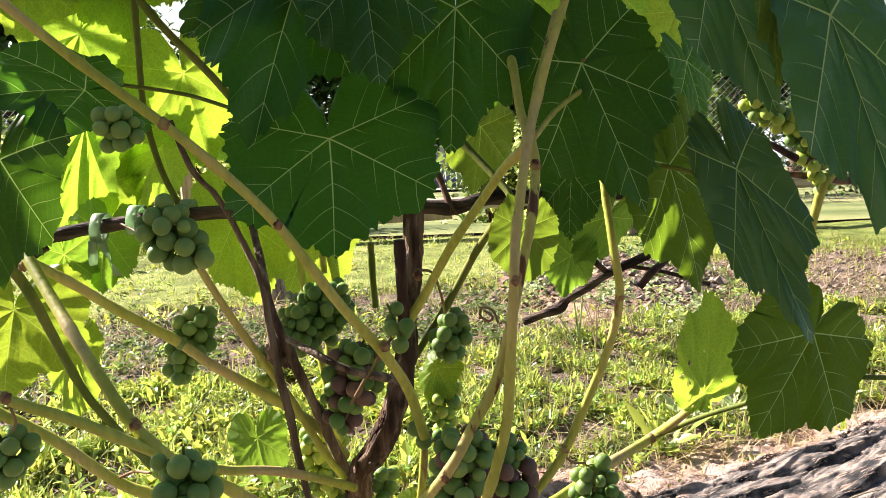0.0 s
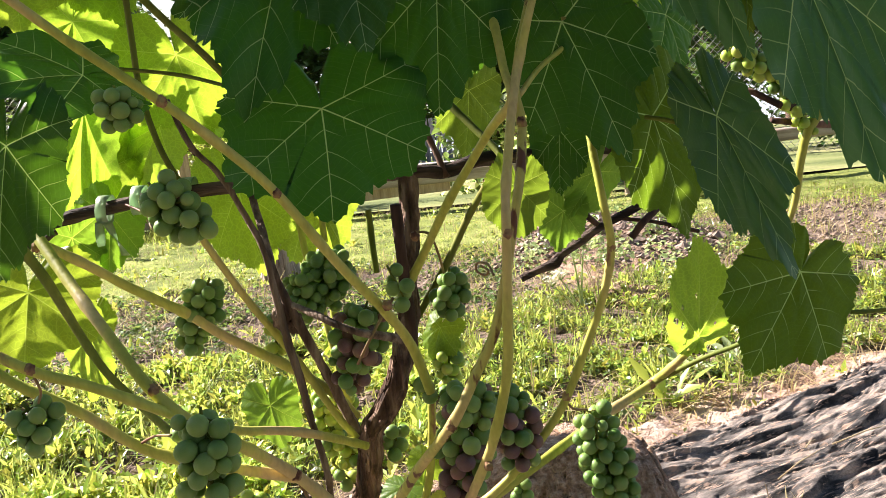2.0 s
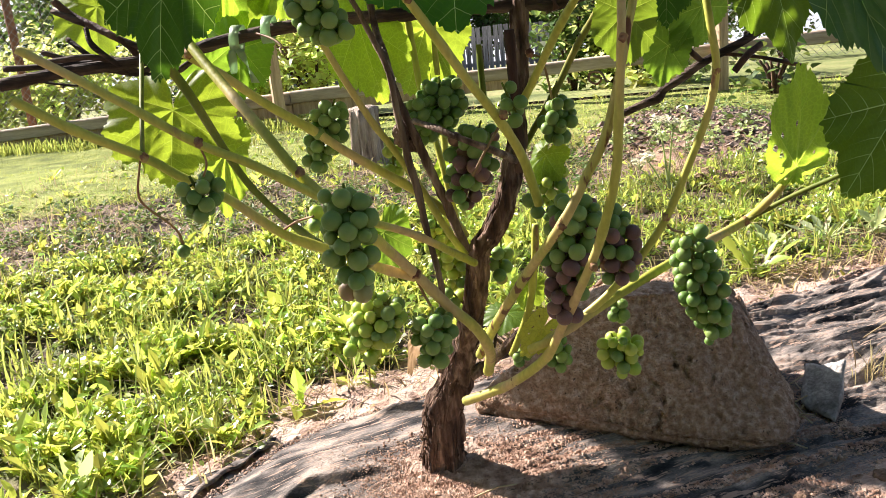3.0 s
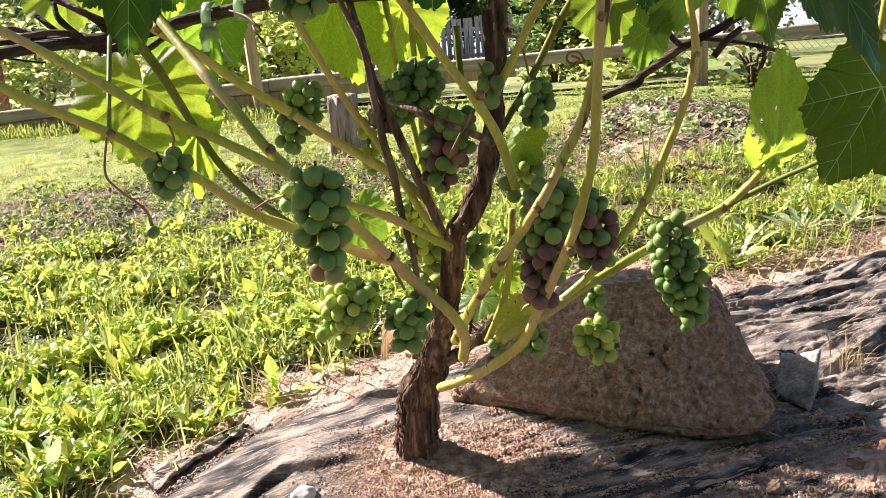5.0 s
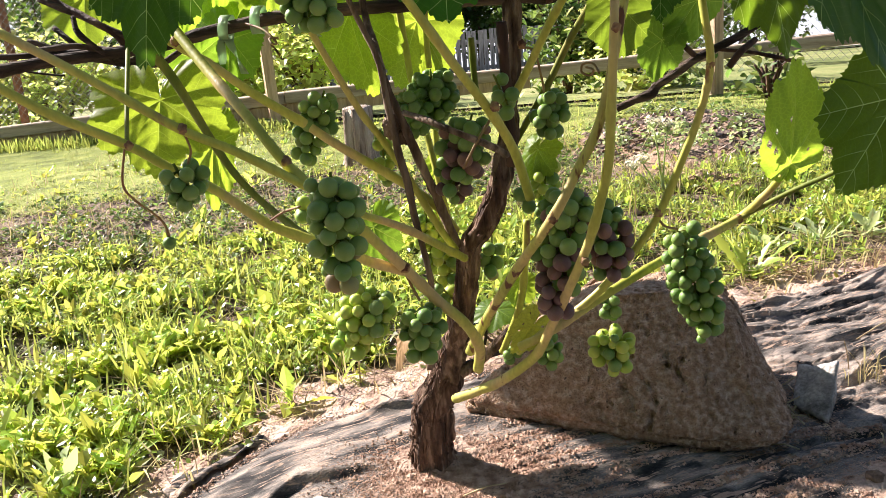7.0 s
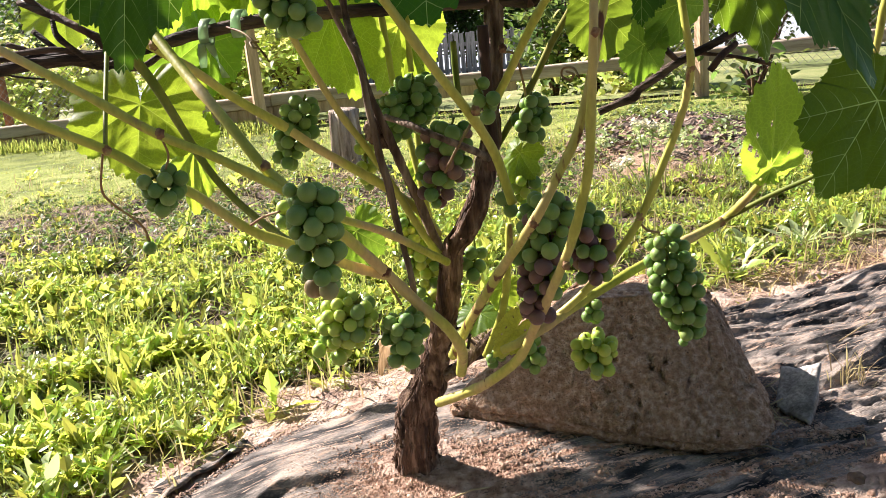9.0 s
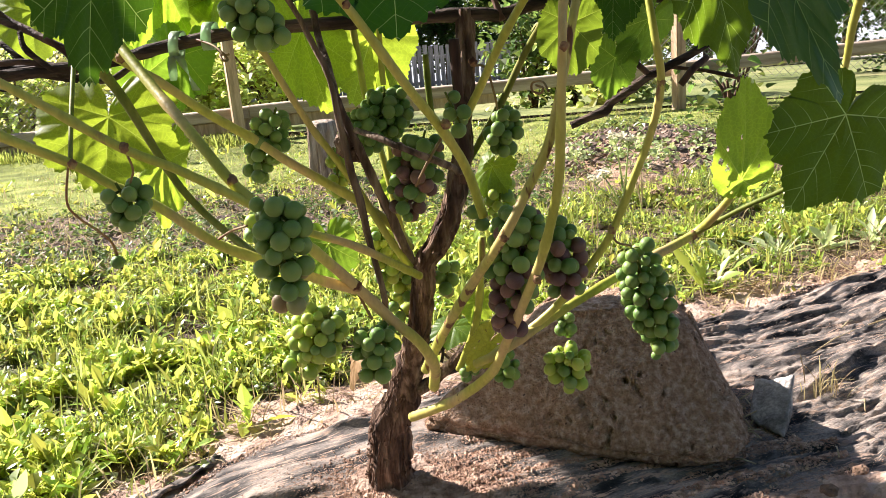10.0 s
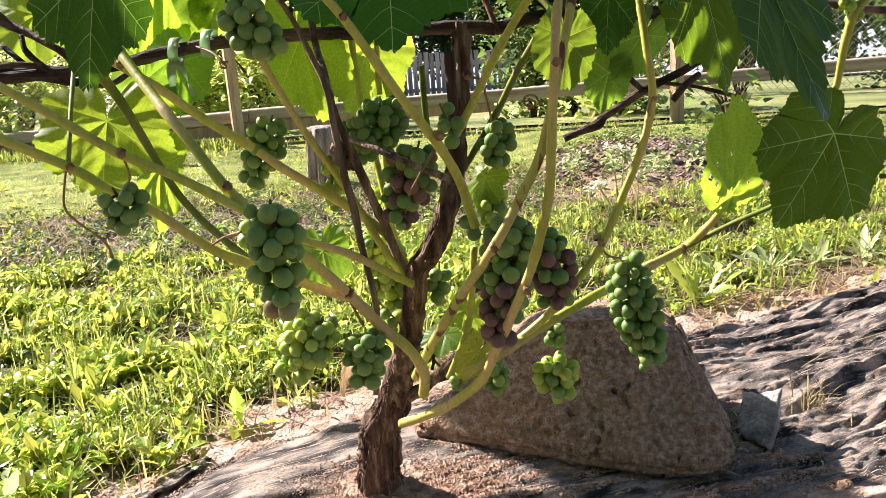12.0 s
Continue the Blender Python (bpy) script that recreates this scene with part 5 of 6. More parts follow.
leaf((-0.167, 0.060, 0.569), (-0.198, 0.050, 0.451), 0.069, 10, 0.2, leaf_sunlit)
leaf((-0.131, 0.080, 0.586), (-0.164, 0.070, 0.529), 0.070, -10, 0.2, leaf_sunlit)
leaf((-0.186, 0.030, 0.690), (-0.193, 0.020, 0.634), 0.072, 0, 0.2, leaf_sunlit)
leaf((-0.132, 0.050, 0.686), (-0.118, 0.040, 0.638), 0.066, 0, 0.2, leaf_sunlit)
leaf((-0.110, 0.070, 0.550), (-0.140, 0.060, 0.497), 0.061, 10, 0.2, leaf_sunlit)
leaf((-0.039, 0.020, 0.496), (-0.024, 0.000, 0.426), 0.066, 10, 0.2, leaf_sunlit)
leaf((0.014, 0.050, 0.483), (-0.007, 0.030, 0.429), 0.073, -10, 0.2, leaf_sunlit)
leaf((-0.054, 0.070, 0.489), (-0.042, 0.060, 0.440), 0.052, 10, 0.2, leaf_sunlit)
leaf((0.153, 0.050, 0.555), (0.148, 0.040, 0.502), 0.054, -20, 0.2, leaf_mid)
leaf((0.245, 0.030, 0.664), (0.249, 0.020, 0.603), 0.064, 0, 0.2, leaf_sunlit)
leaf((0.204, 0.050, 0.667), (0.197, 0.040, 0.624), 0.044, 10, 0.2, leaf_sunlit)
leaf((0.199, 0.000, 0.617), (0.186, -0.020, 0.583), 0.037, 20, 0.2, leaf_green)
leaf((0.309, 0.060, 0.638), (0.327, 0.060, 0.601), 0.049, 0, 0.2, leaf_sunlit)
leaf((0.308, 0.020, 0.599), (0.326, 0.020, 0.554), 0.047, -30, 0.2, leaf_green)
leaf((-0.163, 0.070, 0.517), (-0.174, 0.060, 0.453), 0.066, 5, 0.2, leaf_sunlit)
leaf((-0.052, 0.050, 0.563), (-0.041, 0.050, 0.532), 0.043, 0, 0.2, leaf_sunlit)
leaf((-0.003, -0.100, 0.248), (-0.021, -0.090, 0.216), 0.027, 60, 0.3, leaf_dry, "withered brown leaf hanging below a grape cluster")
leaf((-0.046, 0.050, 0.299), (-0.040, 0.040, 0.260), 0.051, 20, 0.2, leaf_mid)
leaf((0.099, -0.030, 0.225), (0.080, -0.050, 0.209), 0.027, 0, 0.2, leaf_yellow, "small yellowing leaf with holes", holes=6)
leaf((0.112, 0.000, 0.372), (0.100, -0.010, 0.347), 0.036, 40, 0.4, leaf_sunlit)
leaf((0.222, 0.040, 0.450), (0.214, 0.040, 0.414), 0.036, 10, 0.2, leaf_mid)
leaf((-0.159, 0.050, 0.640), (-0.184, 0.040, 0.589), 0.071, 0, 0.2, leaf_sunlit)
leaf((0.021, 0.100, 0.349), (-0.002, 0.100, 0.323), 0.025, 0, 0.2, leaf_sunlit)
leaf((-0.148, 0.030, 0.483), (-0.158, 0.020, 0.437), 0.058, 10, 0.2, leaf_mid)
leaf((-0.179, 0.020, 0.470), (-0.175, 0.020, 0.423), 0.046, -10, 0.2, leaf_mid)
leaf((-0.296, 0.080, 0.530), (-0.299, 0.060, 0.484), 0.087, 5, 0.2, leaf_sunlit)
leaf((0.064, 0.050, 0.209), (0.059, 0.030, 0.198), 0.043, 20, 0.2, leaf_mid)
leaf((0.087, 0.050, 0.234), (0.080, 0.040, 0.215), 0.032, 10, 0.2, leaf_sunlit)
leaf((-0.12, 0.04, 0.691), (-0.114, 0.03, 0.634), 0.067, 0, 0.2, leaf_sunlit)
leaf((-0.076, 0.06, 0.695), (-0.09, 0.05, 0.661), 0.048, 0, 0.2, leaf_sunlit)
# grape clusters: top, bottom, breadth, grape diameter, ripeness (yellow: coloured as backlit)
bunch((-0.037, -0.180, 0.527), (-0.013, -0.180, 0.498), 0.0347, 0.0118, "green")
bunch((-0.056, -0.045, 0.436), (-0.078, -0.045, 0.385), 0.0345, 0.0113, "green", count=38)
bunch((-0.009, -0.250, 0.413), (-0.010, -0.250, 0.350), 0.0391, 0.0119, "blush")
bunch((-0.053, -0.170, 0.382), (-0.046, -0.170, 0.370), 0.0229, 0.0107, "yellow", count=4)
bunch((-0.100, -0.250, 0.426), (-0.093, -0.250, 0.408), 0.0322, 0.0102, "green")
bunch((-0.018, -0.118, 0.291), (-0.045, -0.118, 0.250), 0.0454, 0.0117, "yellow")
bunch((0.017, -0.120, 0.280), (0.016, -0.120, 0.241), 0.0388, 0.0121, "green")
bunch((0.027, 0.000, 0.441), (0.025, 0.000, 0.399), 0.0471, 0.0108, "green")
bunch((0.007, -0.020, 0.428), (0.011, -0.020, 0.396), 0.0323, 0.0102, "green")
bunch((0.061, -0.055, 0.410), (0.040, -0.055, 0.350), 0.0445, 0.0120, "purple", label="loose cluster of green, pink and purple grapes")
bunch((0.085, -0.090, 0.443), (0.094, -0.090, 0.420), 0.0239, 0.0115, "green", count=6)
bunch((0.124, -0.020, 0.420), (0.122, -0.020, 0.388), 0.0343, 0.0119, "green")
bunch((0.133, -0.100, 0.358), (0.116, -0.100, 0.264), 0.0462, 0.0128, "purple", label="full cluster ripening from green to purple")
bunch((0.156, -0.060, 0.334), (0.166, -0.060, 0.279), 0.0442, 0.0126, "purple", label="full cluster ripening from green to purple")
bunch((0.094, -0.070, 0.349), (0.112, -0.070, 0.339), 0.0176, 0.0123, "green", count=4)
bunch((0.222, -0.030, 0.301), (0.249, -0.030, 0.207), 0.0451, 0.0124, "green")
bunch((0.164, -0.020, 0.242), (0.167, -0.020, 0.222), 0.0205, 0.0108, "green", count=7)
bunch((0.160, -0.030, 0.211), (0.174, -0.030, 0.182), 0.0401, 0.0117, "yellow")
bunch((0.109, 0.020, 0.190), (0.112, 0.020, 0.164), 0.0289, 0.0121, "green")
bunch((0.071, 0.020, 0.177), (0.084, 0.020, 0.171), 0.0211, 0.0116, "green", count=4)
bunch((0.016, 0.030, 0.313), (0.022, 0.030, 0.248), 0.0387, 0.0114, "yellow")
bunch((0.014, 0.000, 0.259), (0.030, 0.000, 0.239), 0.0252, 0.0121, "yellow", count=5)
bunch((0.067, 0.000, 0.293), (0.065, 0.000, 0.259), 0.0248, 0.0124, "blush", count=7)
bunch((0.118, 0.000, 0.359), (0.114, 0.000, 0.318), 0.0276, 0.0107, "yellow")
bunch((-0.017, -0.020, 0.397), (-0.016, -0.020, 0.354), 0.0211, 0.0103, "yellow", count=9)
bunch((-0.180, -0.100, 0.341), (-0.179, -0.100, 0.338), 0.0087, 0.0109, "green", count=1, label="single green grape on a thin tendril")
bunch((-0.058, -0.160, 0.583), (-0.058, -0.160, 0.564), 0.0305, 0.0099, "green")
bunch((0.412, 0.200, 0.563), (0.453, 0.200, 0.534), 0.0323, 0.0124, "yellow")
bunch((0.453, 0.200, 0.548), (0.487, 0.200, 0.473), 0.0315, 0.0125, "yellow")
bunch((0.011, 0.000, 0.321), (0.015, 0.000, 0.272), 0.0293, 0.0117, "yellow")


# unseen leaves added higher on the trellis, which keep the sun off leaves and ground below
def shade_canopy():
    rng = random.Random(21)
    for n in range(SHADE_LEAVES):
        low = Vector((rng.uniform(0.0, 0.55), rng.uniform(-0.20, -0.02), rng.uniform(0.46, 0.71))) if n > 13 else Vector((rng.uniform(-0.34, -0.24), rng.uniform(-0.20, -0.12), rng.uniform(0.45, 0.62))) if n > 7 else Vector((rng.uniform(0.36, 0.50), rng.uniform(-0.07, 0.0), rng.uniform(0.34, 0.45)))
        # the last eleven are aimed to shade the ground before the boulder
        if n >= SHADE_LEAVES - 11:
            low = Vector((rng.uniform(0.20, 0.42), rng.uniform(-0.02, 0.09), 0.03))
        at = low + sun_from * ((rng.uniform(0.745, 0.93) - low.z) / sun_from.z)
        way = Vector((rng.uniform(-0.6, 0.6), rng.uniform(-0.9, 0.1), rng.uniform(-0.5, 0.3))).normalized()
        size = rng.uniform(0.075, 0.11)
        tip = at + way * size
        if tip.z < 0.72 + 0.06 * max(tip.y, 0):
            continue
        twist = rng.uniform(-25, 25)
        middle = at + way * size * 0.4
        foot = middle - sun_from * ((middle.z - 0.03) / sun_from.z)
        # none whose shadow would fall on the sunny ground beside the trunk
        if -0.04 < foot.x < 0.18 and -0.03 < foot.y < 0.13:
            continue
        leaf(tuple(at), tuple(tip), size * 1.6, twist, 0.15, leaf_green, fine=False)


SHADE_LEAVES = 72
shade_canopy()
# more unseen leaves, added to shade a left-hand leaf and the boulder
for n, (x, y, z) in enumerate(((-0.14, -0.18, 0.55), (-0.15, -0.18, 0.50), (0.03, 0.18, 0.09), (0.07, 0.19, 0.11), (0.11, 0.19, 0.13), (0.05, 0.20, 0.13), (0.14, 0.19, 0.15), (0.20, 0.20, 0.17), (0.25, 0.21, 0.17), (0.17, 0.24, 0.17))):
    at = Vector((x, y, z)) + sun_from * ((0.78 + 0.015 * n - z) / sun_from.z)
    leaf(tuple(at), tuple(at + Vector((0.03 * (n % 3), -0.06, -0.035))), 0.11, 10 * (n % 4) + 20, 0.15, leaf_green, fine=False)


# plastic tape that ties the arm to the trellis
def tie(x, y, z, length):
    bm = bmesh.new()

    def ribbon(pts, wide):
        last = None
        for n, (p, turn) in enumerate(pts):
            half = Vector((math.cos(turn), math.sin(turn), 0.15 * math.sin(n))) * wide
            pair = [bm.verts.new(Vector(p) - half), bm.verts.new(Vector(p) + half)]
            if last:
                bm.faces.new((last[0], last[1], pair[1], pair[0]))
            last = pair

    ribbon([((x + 0.0016 * math.sin(a * 0.7), y - 0.0112 * math.cos(a), z + 0.0112 * math.sin(a)), 0.1) for a in [-3.0 + 6.0 * k / 24 for k in range(25)]], 0.0042)
    if length:
        for side in (-1, 1):
            ribbon([((x + side * 0.003 + side * 0.0007 * k, y - 0.010 + 0.0012 * k, z - 0.008 - length * k / 9), 0.5 * side + 0.28 * k) for k in range(10 if side > 0 else 7)], 0.0036)
    ob = part("tie_tape", bm, tape)
    ob.modifiers.new("thickness", "SOLIDIFY").thickness = 0.0006
    tagged(ob, "pale green plastic tape tied round the vine arm", "plant tie", "tapes on the arm")


tie(-0.140, 0.0, 0.493, 0.030)
tie(-0.112, 0.0, 0.498, 0.0)
tie(-0.075, 0.008, 0.500, 0.012)

# neighbouring vine further along the row
neighbour = new("neighbour_vine")
neighbour.location = (0.9, 0.55, 0.0)
tagged(neighbour, "smaller grapevine next along the same row", "grapevine")
for pts_, rad_, mat_ in (([(0.90, 0.55, -0.02), (0.88, 0.52, 0.2), (0.82, 0.46, 0.42), (0.70, 0.36, 0.52)], [0.016, 0.014, 0.012, 0.010], bark),
                         ([(0.70, 0.36, 0.52), (0.58, 0.27, 0.525), (0.482, 0.20, 0.500), (0.427, 0.20, 0.522)], [0.008, 0.006, 0.004, 0.003], redbark),
                         ([(0.60, 0.26, 0.58), (0.497, 0.20, 0.492), (0.480, 0.20, 0.455), (0.475, 0.21, 0.40), (0.455, 0.215, 0.345)], [0.004, 0.0045, 0.0045, 0.0035, 0.0025], green),
                         ([(0.75, 0.38, 0.50), (0.62, 0.28, 0.47), (0.52, 0.22, 0.478), (0.45, 0.20, 0.49)], [0.005, 0.004, 0.004, 0.003], redbark)):
    bm = bmesh.new()
    tube(bm, smooth_line(pts_, rad_, 8), 10, 0.2 if mat_ is not green else 0.05)
    piece = part("shoot" if mat_ is not bark else "trunk", bm, mat_, neighbour)
    piece.matrix_parent_inverse = neighbour.matrix_basis.inverted()


# ---- weeds, grass and lawn ----
def blades(rng, spots, tall, wide, lean, curl=0.6):
    """Grass blades as tapering bent strips: an array of points and faces."""
    n = len(spots)
    h = rng.uniform(tall[0], tall[1], n)
    w = rng.uniform(wide[0], wide[1], n)
    a = rng.uniform(0, 2 * np.pi, n)
    bend = np.abs(rng.normal(0, lean, n)) + 0.05
    face = a + np.pi / 2 + rng.normal(0, 0.5, n)
    ways = np.stack([np.cos(a), np.sin(a)], 1)
    flat = np.stack([np.cos(face), np.sin(face)], 1)
    v = np.zeros((n, 7, 3))
    for k, (u, width) in enumerate(((0.0, 0.8), (0.4, 1.0), (0.75, 0.7))):
        mid = spots.copy()
        mid[:, :2] += ways * (h * bend * u ** (1 + curl))[:, None]
        mid[:, 2] += h * u * (1 - 0.35 * bend * u)
        for s in (0, 1):
            v[:, 2 * k + s] = mid
            v[:, 2 * k + s, :2] += flat * (w * width * (s - 0.5))[:, None]
    end = spots.copy()
    end[:, :2] += ways * (h * bend)[:, None]
    end[:, 2] += h * (1 - 0.35 * bend)
    v[:, 6] = end
    f = np.array([(0, 1, 3), (0, 3, 2), (2, 3, 5), (2, 5, 4), (4, 5, 6)])
    return v.reshape(-1, 3), (f[None] + 7 * np.arange(n)[:, None, None]).reshape(-1, 3)


OVAL = ((0.04, 0.12), (0.3, 0.85), (0.58, 1.0), (0.82, 0.6))
TOOTHED = ((0.02, 0.10), (0.16, 0.28), (0.27, 0.62), (0.33, 0.36), (0.45, 0.86), (0.52, 0.52), (0.64, 1.0), (0.76, 0.78), (0.90, 0.42))


def leaves(rng, spots, size, slim, tilt=(0.1, 0.9), way=None, grow=1.0, outline=OVAL):
    """Small folded leaves, pointing outwards and up, each two strips of quads along its midrib."""
    n = len(spots)
    length = rng.uniform(size[0], size[1], n) * grow
    wide = length * rng.uniform(slim[0], slim[1], n)
    a = rng.uniform(0, 2 * np.pi, n) if way is None else way
    up = rng.uniform(tilt[0], tilt[1], n)
    roll = rng.normal(0, 0.4, n)
    ahead = np.stack([np.cos(a) * np.cos(up), np.sin(a) * np.cos(up), np.sin(up)], 1)
    flat = np.stack([-np.sin(a), np.cos(a), np.zeros(n)], 1)
    above = np.cross(ahead, flat)
    flat, above = flat * np.cos(roll)[:, None] + above * np.sin(roll)[:, None], above * np.cos(roll)[:, None] - flat * np.sin(roll)[:, None]
    rows = len(outline) - 1
    v = np.zeros((n, 2 + 3 * rows, 3))
    droop = rng.uniform(0.0, 0.45, n)
    for k, (u, width) in enumerate(outline):
        mid = spots + ahead * (length * u)[:, None]
        mid[:, 2] -= droop * length * u * u
        if k == 0:
            v[:, 0] = mid
            continue
        for s in (-1, 0, 1):
            v[:, 3 * k - 1 + s] = mid + flat * (wide * 0.5 * width * s)[:, None] + above * (0.18 * wide * width * abs(s))[:, None]
    v[:, -1] = spots + ahead * length[:, None]
    v[:, -1, 2] -= droop * length
    f = [(0, 1, 2), (0, 2, 3)]
    for k in range(rows - 1):
        i = 1 + 3 * k
        f += [(i, i + 3, i + 4), (i, i + 4, i + 1), (i + 1, i + 4, i + 5), (i + 1, i + 5, i + 2)]
    end = 3 * rows + 1
    f = np.array(f + [(end - 3, end, end - 2), (end - 2, end, end - 1)])
    return v.reshape(-1, 3), (f[None] + v.shape[1] * np.arange(n)[:, None, None]).reshape(-1, 3)


def strewn(rng, count, keep, x=(-1.6, 1.6), y=(-0.05, 3.3)):
    """Places on the soil where keep(x, y, patch) says so."""
    out = []
    while len(out) < count:
        px, py = rng.uniform(*x), rng.uniform(*y)
        if abs(px - 0.05) > 0.55 + 0.66 * (py + 0.35):
            continue
        chance = keep(px, py, row_offset(px, py))
        if rng.random() < chance:
            out.append((px, py, lie(px, py)))
    return np.array(out)


def patch(x, y, size, seed):
    return noise.noise(Vector((x / size, y / size, seed)))


# the corners and faces of one rough clod
BALL = np.array([(1, 0, 0), (0, 1, 0), (-1, 0, 0), (0, -1, 0), (0, 0, 1), (0, 0, -1), (0.7, 0.7, 0.5), (-0.7, 0.6, 0.4), (-0.6, -0.7, 0.5), (0.7, -0.6, 0.4)])
BALL_FACES = np.array([(0, 6, 4), (6, 1, 4), (1, 7, 4), (7, 2, 4), (2, 8, 4), (8, 3, 4), (3, 9, 4), (9, 0, 4), (1, 6, 5), (6, 0, 5), (2, 7, 5), (7, 1, 5), (3, 8, 5), (8, 2, 5), (0, 9, 5), (9, 3, 5)])


def weeds():
    rng = np.random.default_rng(7)

    def weedy(x, y, d):
        start = fabric_edge(0.89 * x + 0.45 * y) + ((0.145 if x < 0.30 else 0.075) if x > -0.22 else 0.065) + 0.05 * patch(x, y, 0.2, 1)
        if d < start:
            return 0.03 if d > start - 0.09 and patch(x, y, 0.06, 5) > 0.2 else 0
        near = min(1, (d - start + 0.01) / 0.12)
        bare = -0.3 * x + 0.95 * y
        if 1.22 + 0.12 * patch(x, y, 0.25, 9) < bare < (2.1 if x > 0.3 else 1.95):
            return 0.008 + 0.05 * (patch(x, y, 0.16, 2) > 0.2)
        if bare >= 1.95:
            return 0.02
        near *= 0.6 if x > 0.1 else 1
        return near * (0.05 + (patch(x, y, 0.13, 3) > -0.12) * (0.25 + 0.7 * (patch(x, y, 0.05, 31) > 0.0)))

    def low(spots):
        """Plants stay lower on the far side of the boulder and out towards the bare strip."""
        return np.array([min(1.25, max(0.45, (1.0 if x < 0.05 else 0.72) * (1.1 + 0.7 * patch(x, y, 0.2, 6)))) for x, y, z in spots])

    # a low mat of small round leaves
    spots = np.repeat(strewn(rng, 11000, weedy), 4, 0)
    spots[:, 2] += rng.uniform(0.003, 0.018, len(spots))
    spots[:, :2] += rng.normal(0, 0.007, (len(spots), 2))
    v, f = leaves(rng, spots, (0.006, 0.015), (0.45, 0.85), (-0.2, 0.7))
    tagged(sheet_mesh("weed_mat", v, f, mat_leaf), "mat of small green weeds covering the soil", "weeds", kind="stuff")

    # clumps of narrow leaves fanning out of one foot
    base = strewn(rng, 3100, lambda x, y, d: weedy(x, y, d) * (1.0 if patch(x, y, 0.09, 8) > 0.0 else 0.2) * (1 if d < 1.3 else 0.4))
    spots = np.repeat(base, 9, 0)
    spots[:, 2] += rng.uniform(0.0, 0.012, len(spots))
    spots[:, :2] += rng.normal(0, 0.005, (len(spots), 2))
    v, f = leaves(rng, spots, (0.012, 0.036), (0.16, 0.36), (0.3, 1.35), grow=low(spots))
    stems = strewn(rng, 3200, weedy)
    spots = np.repeat(stems, 6, 0)
    spots[:, 2] += rng.uniform(0.004, 0.034, len(spots)) * low(spots)
    spots[:, :2] += rng.normal(0, 0.005, (len(spots), 2))
    v2, f2 = leaves(rng, spots, (0.008, 0.020), (0.3, 0.6), (-0.1, 0.9), grow=low(spots))
    v, f = np.concatenate([v, v2]), np.concatenate([f, f2 + len(v)])
    tagged(sheet_mesh("weed_leaves", v, f, weed_leaf), "low leafy green weeds covering the soil", "weeds", kind="stuff")

    # broad toothed leaves in rosettes
    base = strewn(rng, 900, lambda x, y, d: weedy(x, y, d) * (patch(x, y, 0.16, 12) > -0.1) * (1 if d < 1.0 else 0.35))
    spots = np.repeat(base, 6, 0)
    spots[:, 2] += rng.uniform(0.002, 0.012, len(spots))
    spots[:, :2] += rng.normal(0, 0.004, (len(spots), 2))
    v, f = leaves(rng, spots, (0.024, 0.054), (0.20, 0.32), (0.35, 1.25), grow=low(spots), outline=TOOTHED)
    tagged(sheet_mesh("toothed_weeds", v, f, weed_leaf), "toothed bright green weed leaves rising in rosettes", "weeds", kind="stuff")
    v, f = blades(rng, strewn(rng, 22000, weedy), (0.016, 0.058), (0.0012, 0.0030), 0.6)
    tagged(sheet_mesh("weed_grass", v, f, grass_blade), "coarse green grass among the weeds", "grass", kind="stuff")

    def lawny(x, y, d):
        return 1.0 if -0.3 * x + 0.95 * y > 1.92 + 0.08 * patch(x, y, 0.3, 4) else 0
    v, f = blades(rng, strewn(rng, 90000, lawny, (-2.6, 2.6), (1.0, 3.25)), (0.010, 0.022), (0.002, 0.004), 1.0)
    tagged(sheet_mesh("lawn", v, f, grass_blade), "short sunlit yellow-green lawn", "lawn", kind="stuff")

    def edge(x, y, d):
        return 0.9 if 0.02 < d - fabric_edge(0.89 * x + 0.45 * y) < 0.19 else 0.5 if 1.1 < -0.3 * x + 0.95 * y < 1.95 else 0.3 if d > 0.4 else 0
    v, f = blades(rng, strewn(rng, 13000, edge), (0.02, 0.07), (0.0012, 0.0026), 2.4)
    tagged(sheet_mesh("dry_grass", v, f, dry_blade), "dry straw-coloured grass lying on the soil", "dry grass", kind="stuff")

    # dark leaves here stand in for a band of shadow across the strip
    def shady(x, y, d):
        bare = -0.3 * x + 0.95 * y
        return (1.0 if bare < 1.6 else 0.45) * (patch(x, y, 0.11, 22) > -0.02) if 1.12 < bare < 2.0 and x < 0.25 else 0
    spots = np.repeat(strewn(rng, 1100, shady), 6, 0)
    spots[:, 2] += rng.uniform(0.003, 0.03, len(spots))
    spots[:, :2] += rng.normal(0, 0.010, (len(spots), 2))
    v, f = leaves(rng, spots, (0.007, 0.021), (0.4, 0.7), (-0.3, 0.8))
    tagged(sheet_mesh("low_weeds", v, f, low_weed), "low weeds on the bare soil, dark green for shade", "weeds", kind="stuff")

    def cloddy(x, y, d):
        bare = -0.3 * x + 0.95 * y
        return 1.0 if 1.2 < bare < 2.0 and patch(x, y, 0.2, 51) > -0.15 else 0.12 if 0.45 < d and bare < 1.2 else 0
    spots = strewn(rng, 5200, cloddy)
    wide = (0.003 + np.abs(rng.normal(0, 0.006, len(spots))))[:, None, None]
    v = spots[:, None, :] + BALL[None] * wide * rng.uniform(0.6, 1.3, (len(spots), 10, 3)) * np.array((1.2, 1.0, 0.7))
    f = BALL_FACES[None] + 10 * np.arange(len(spots))[:, None, None]
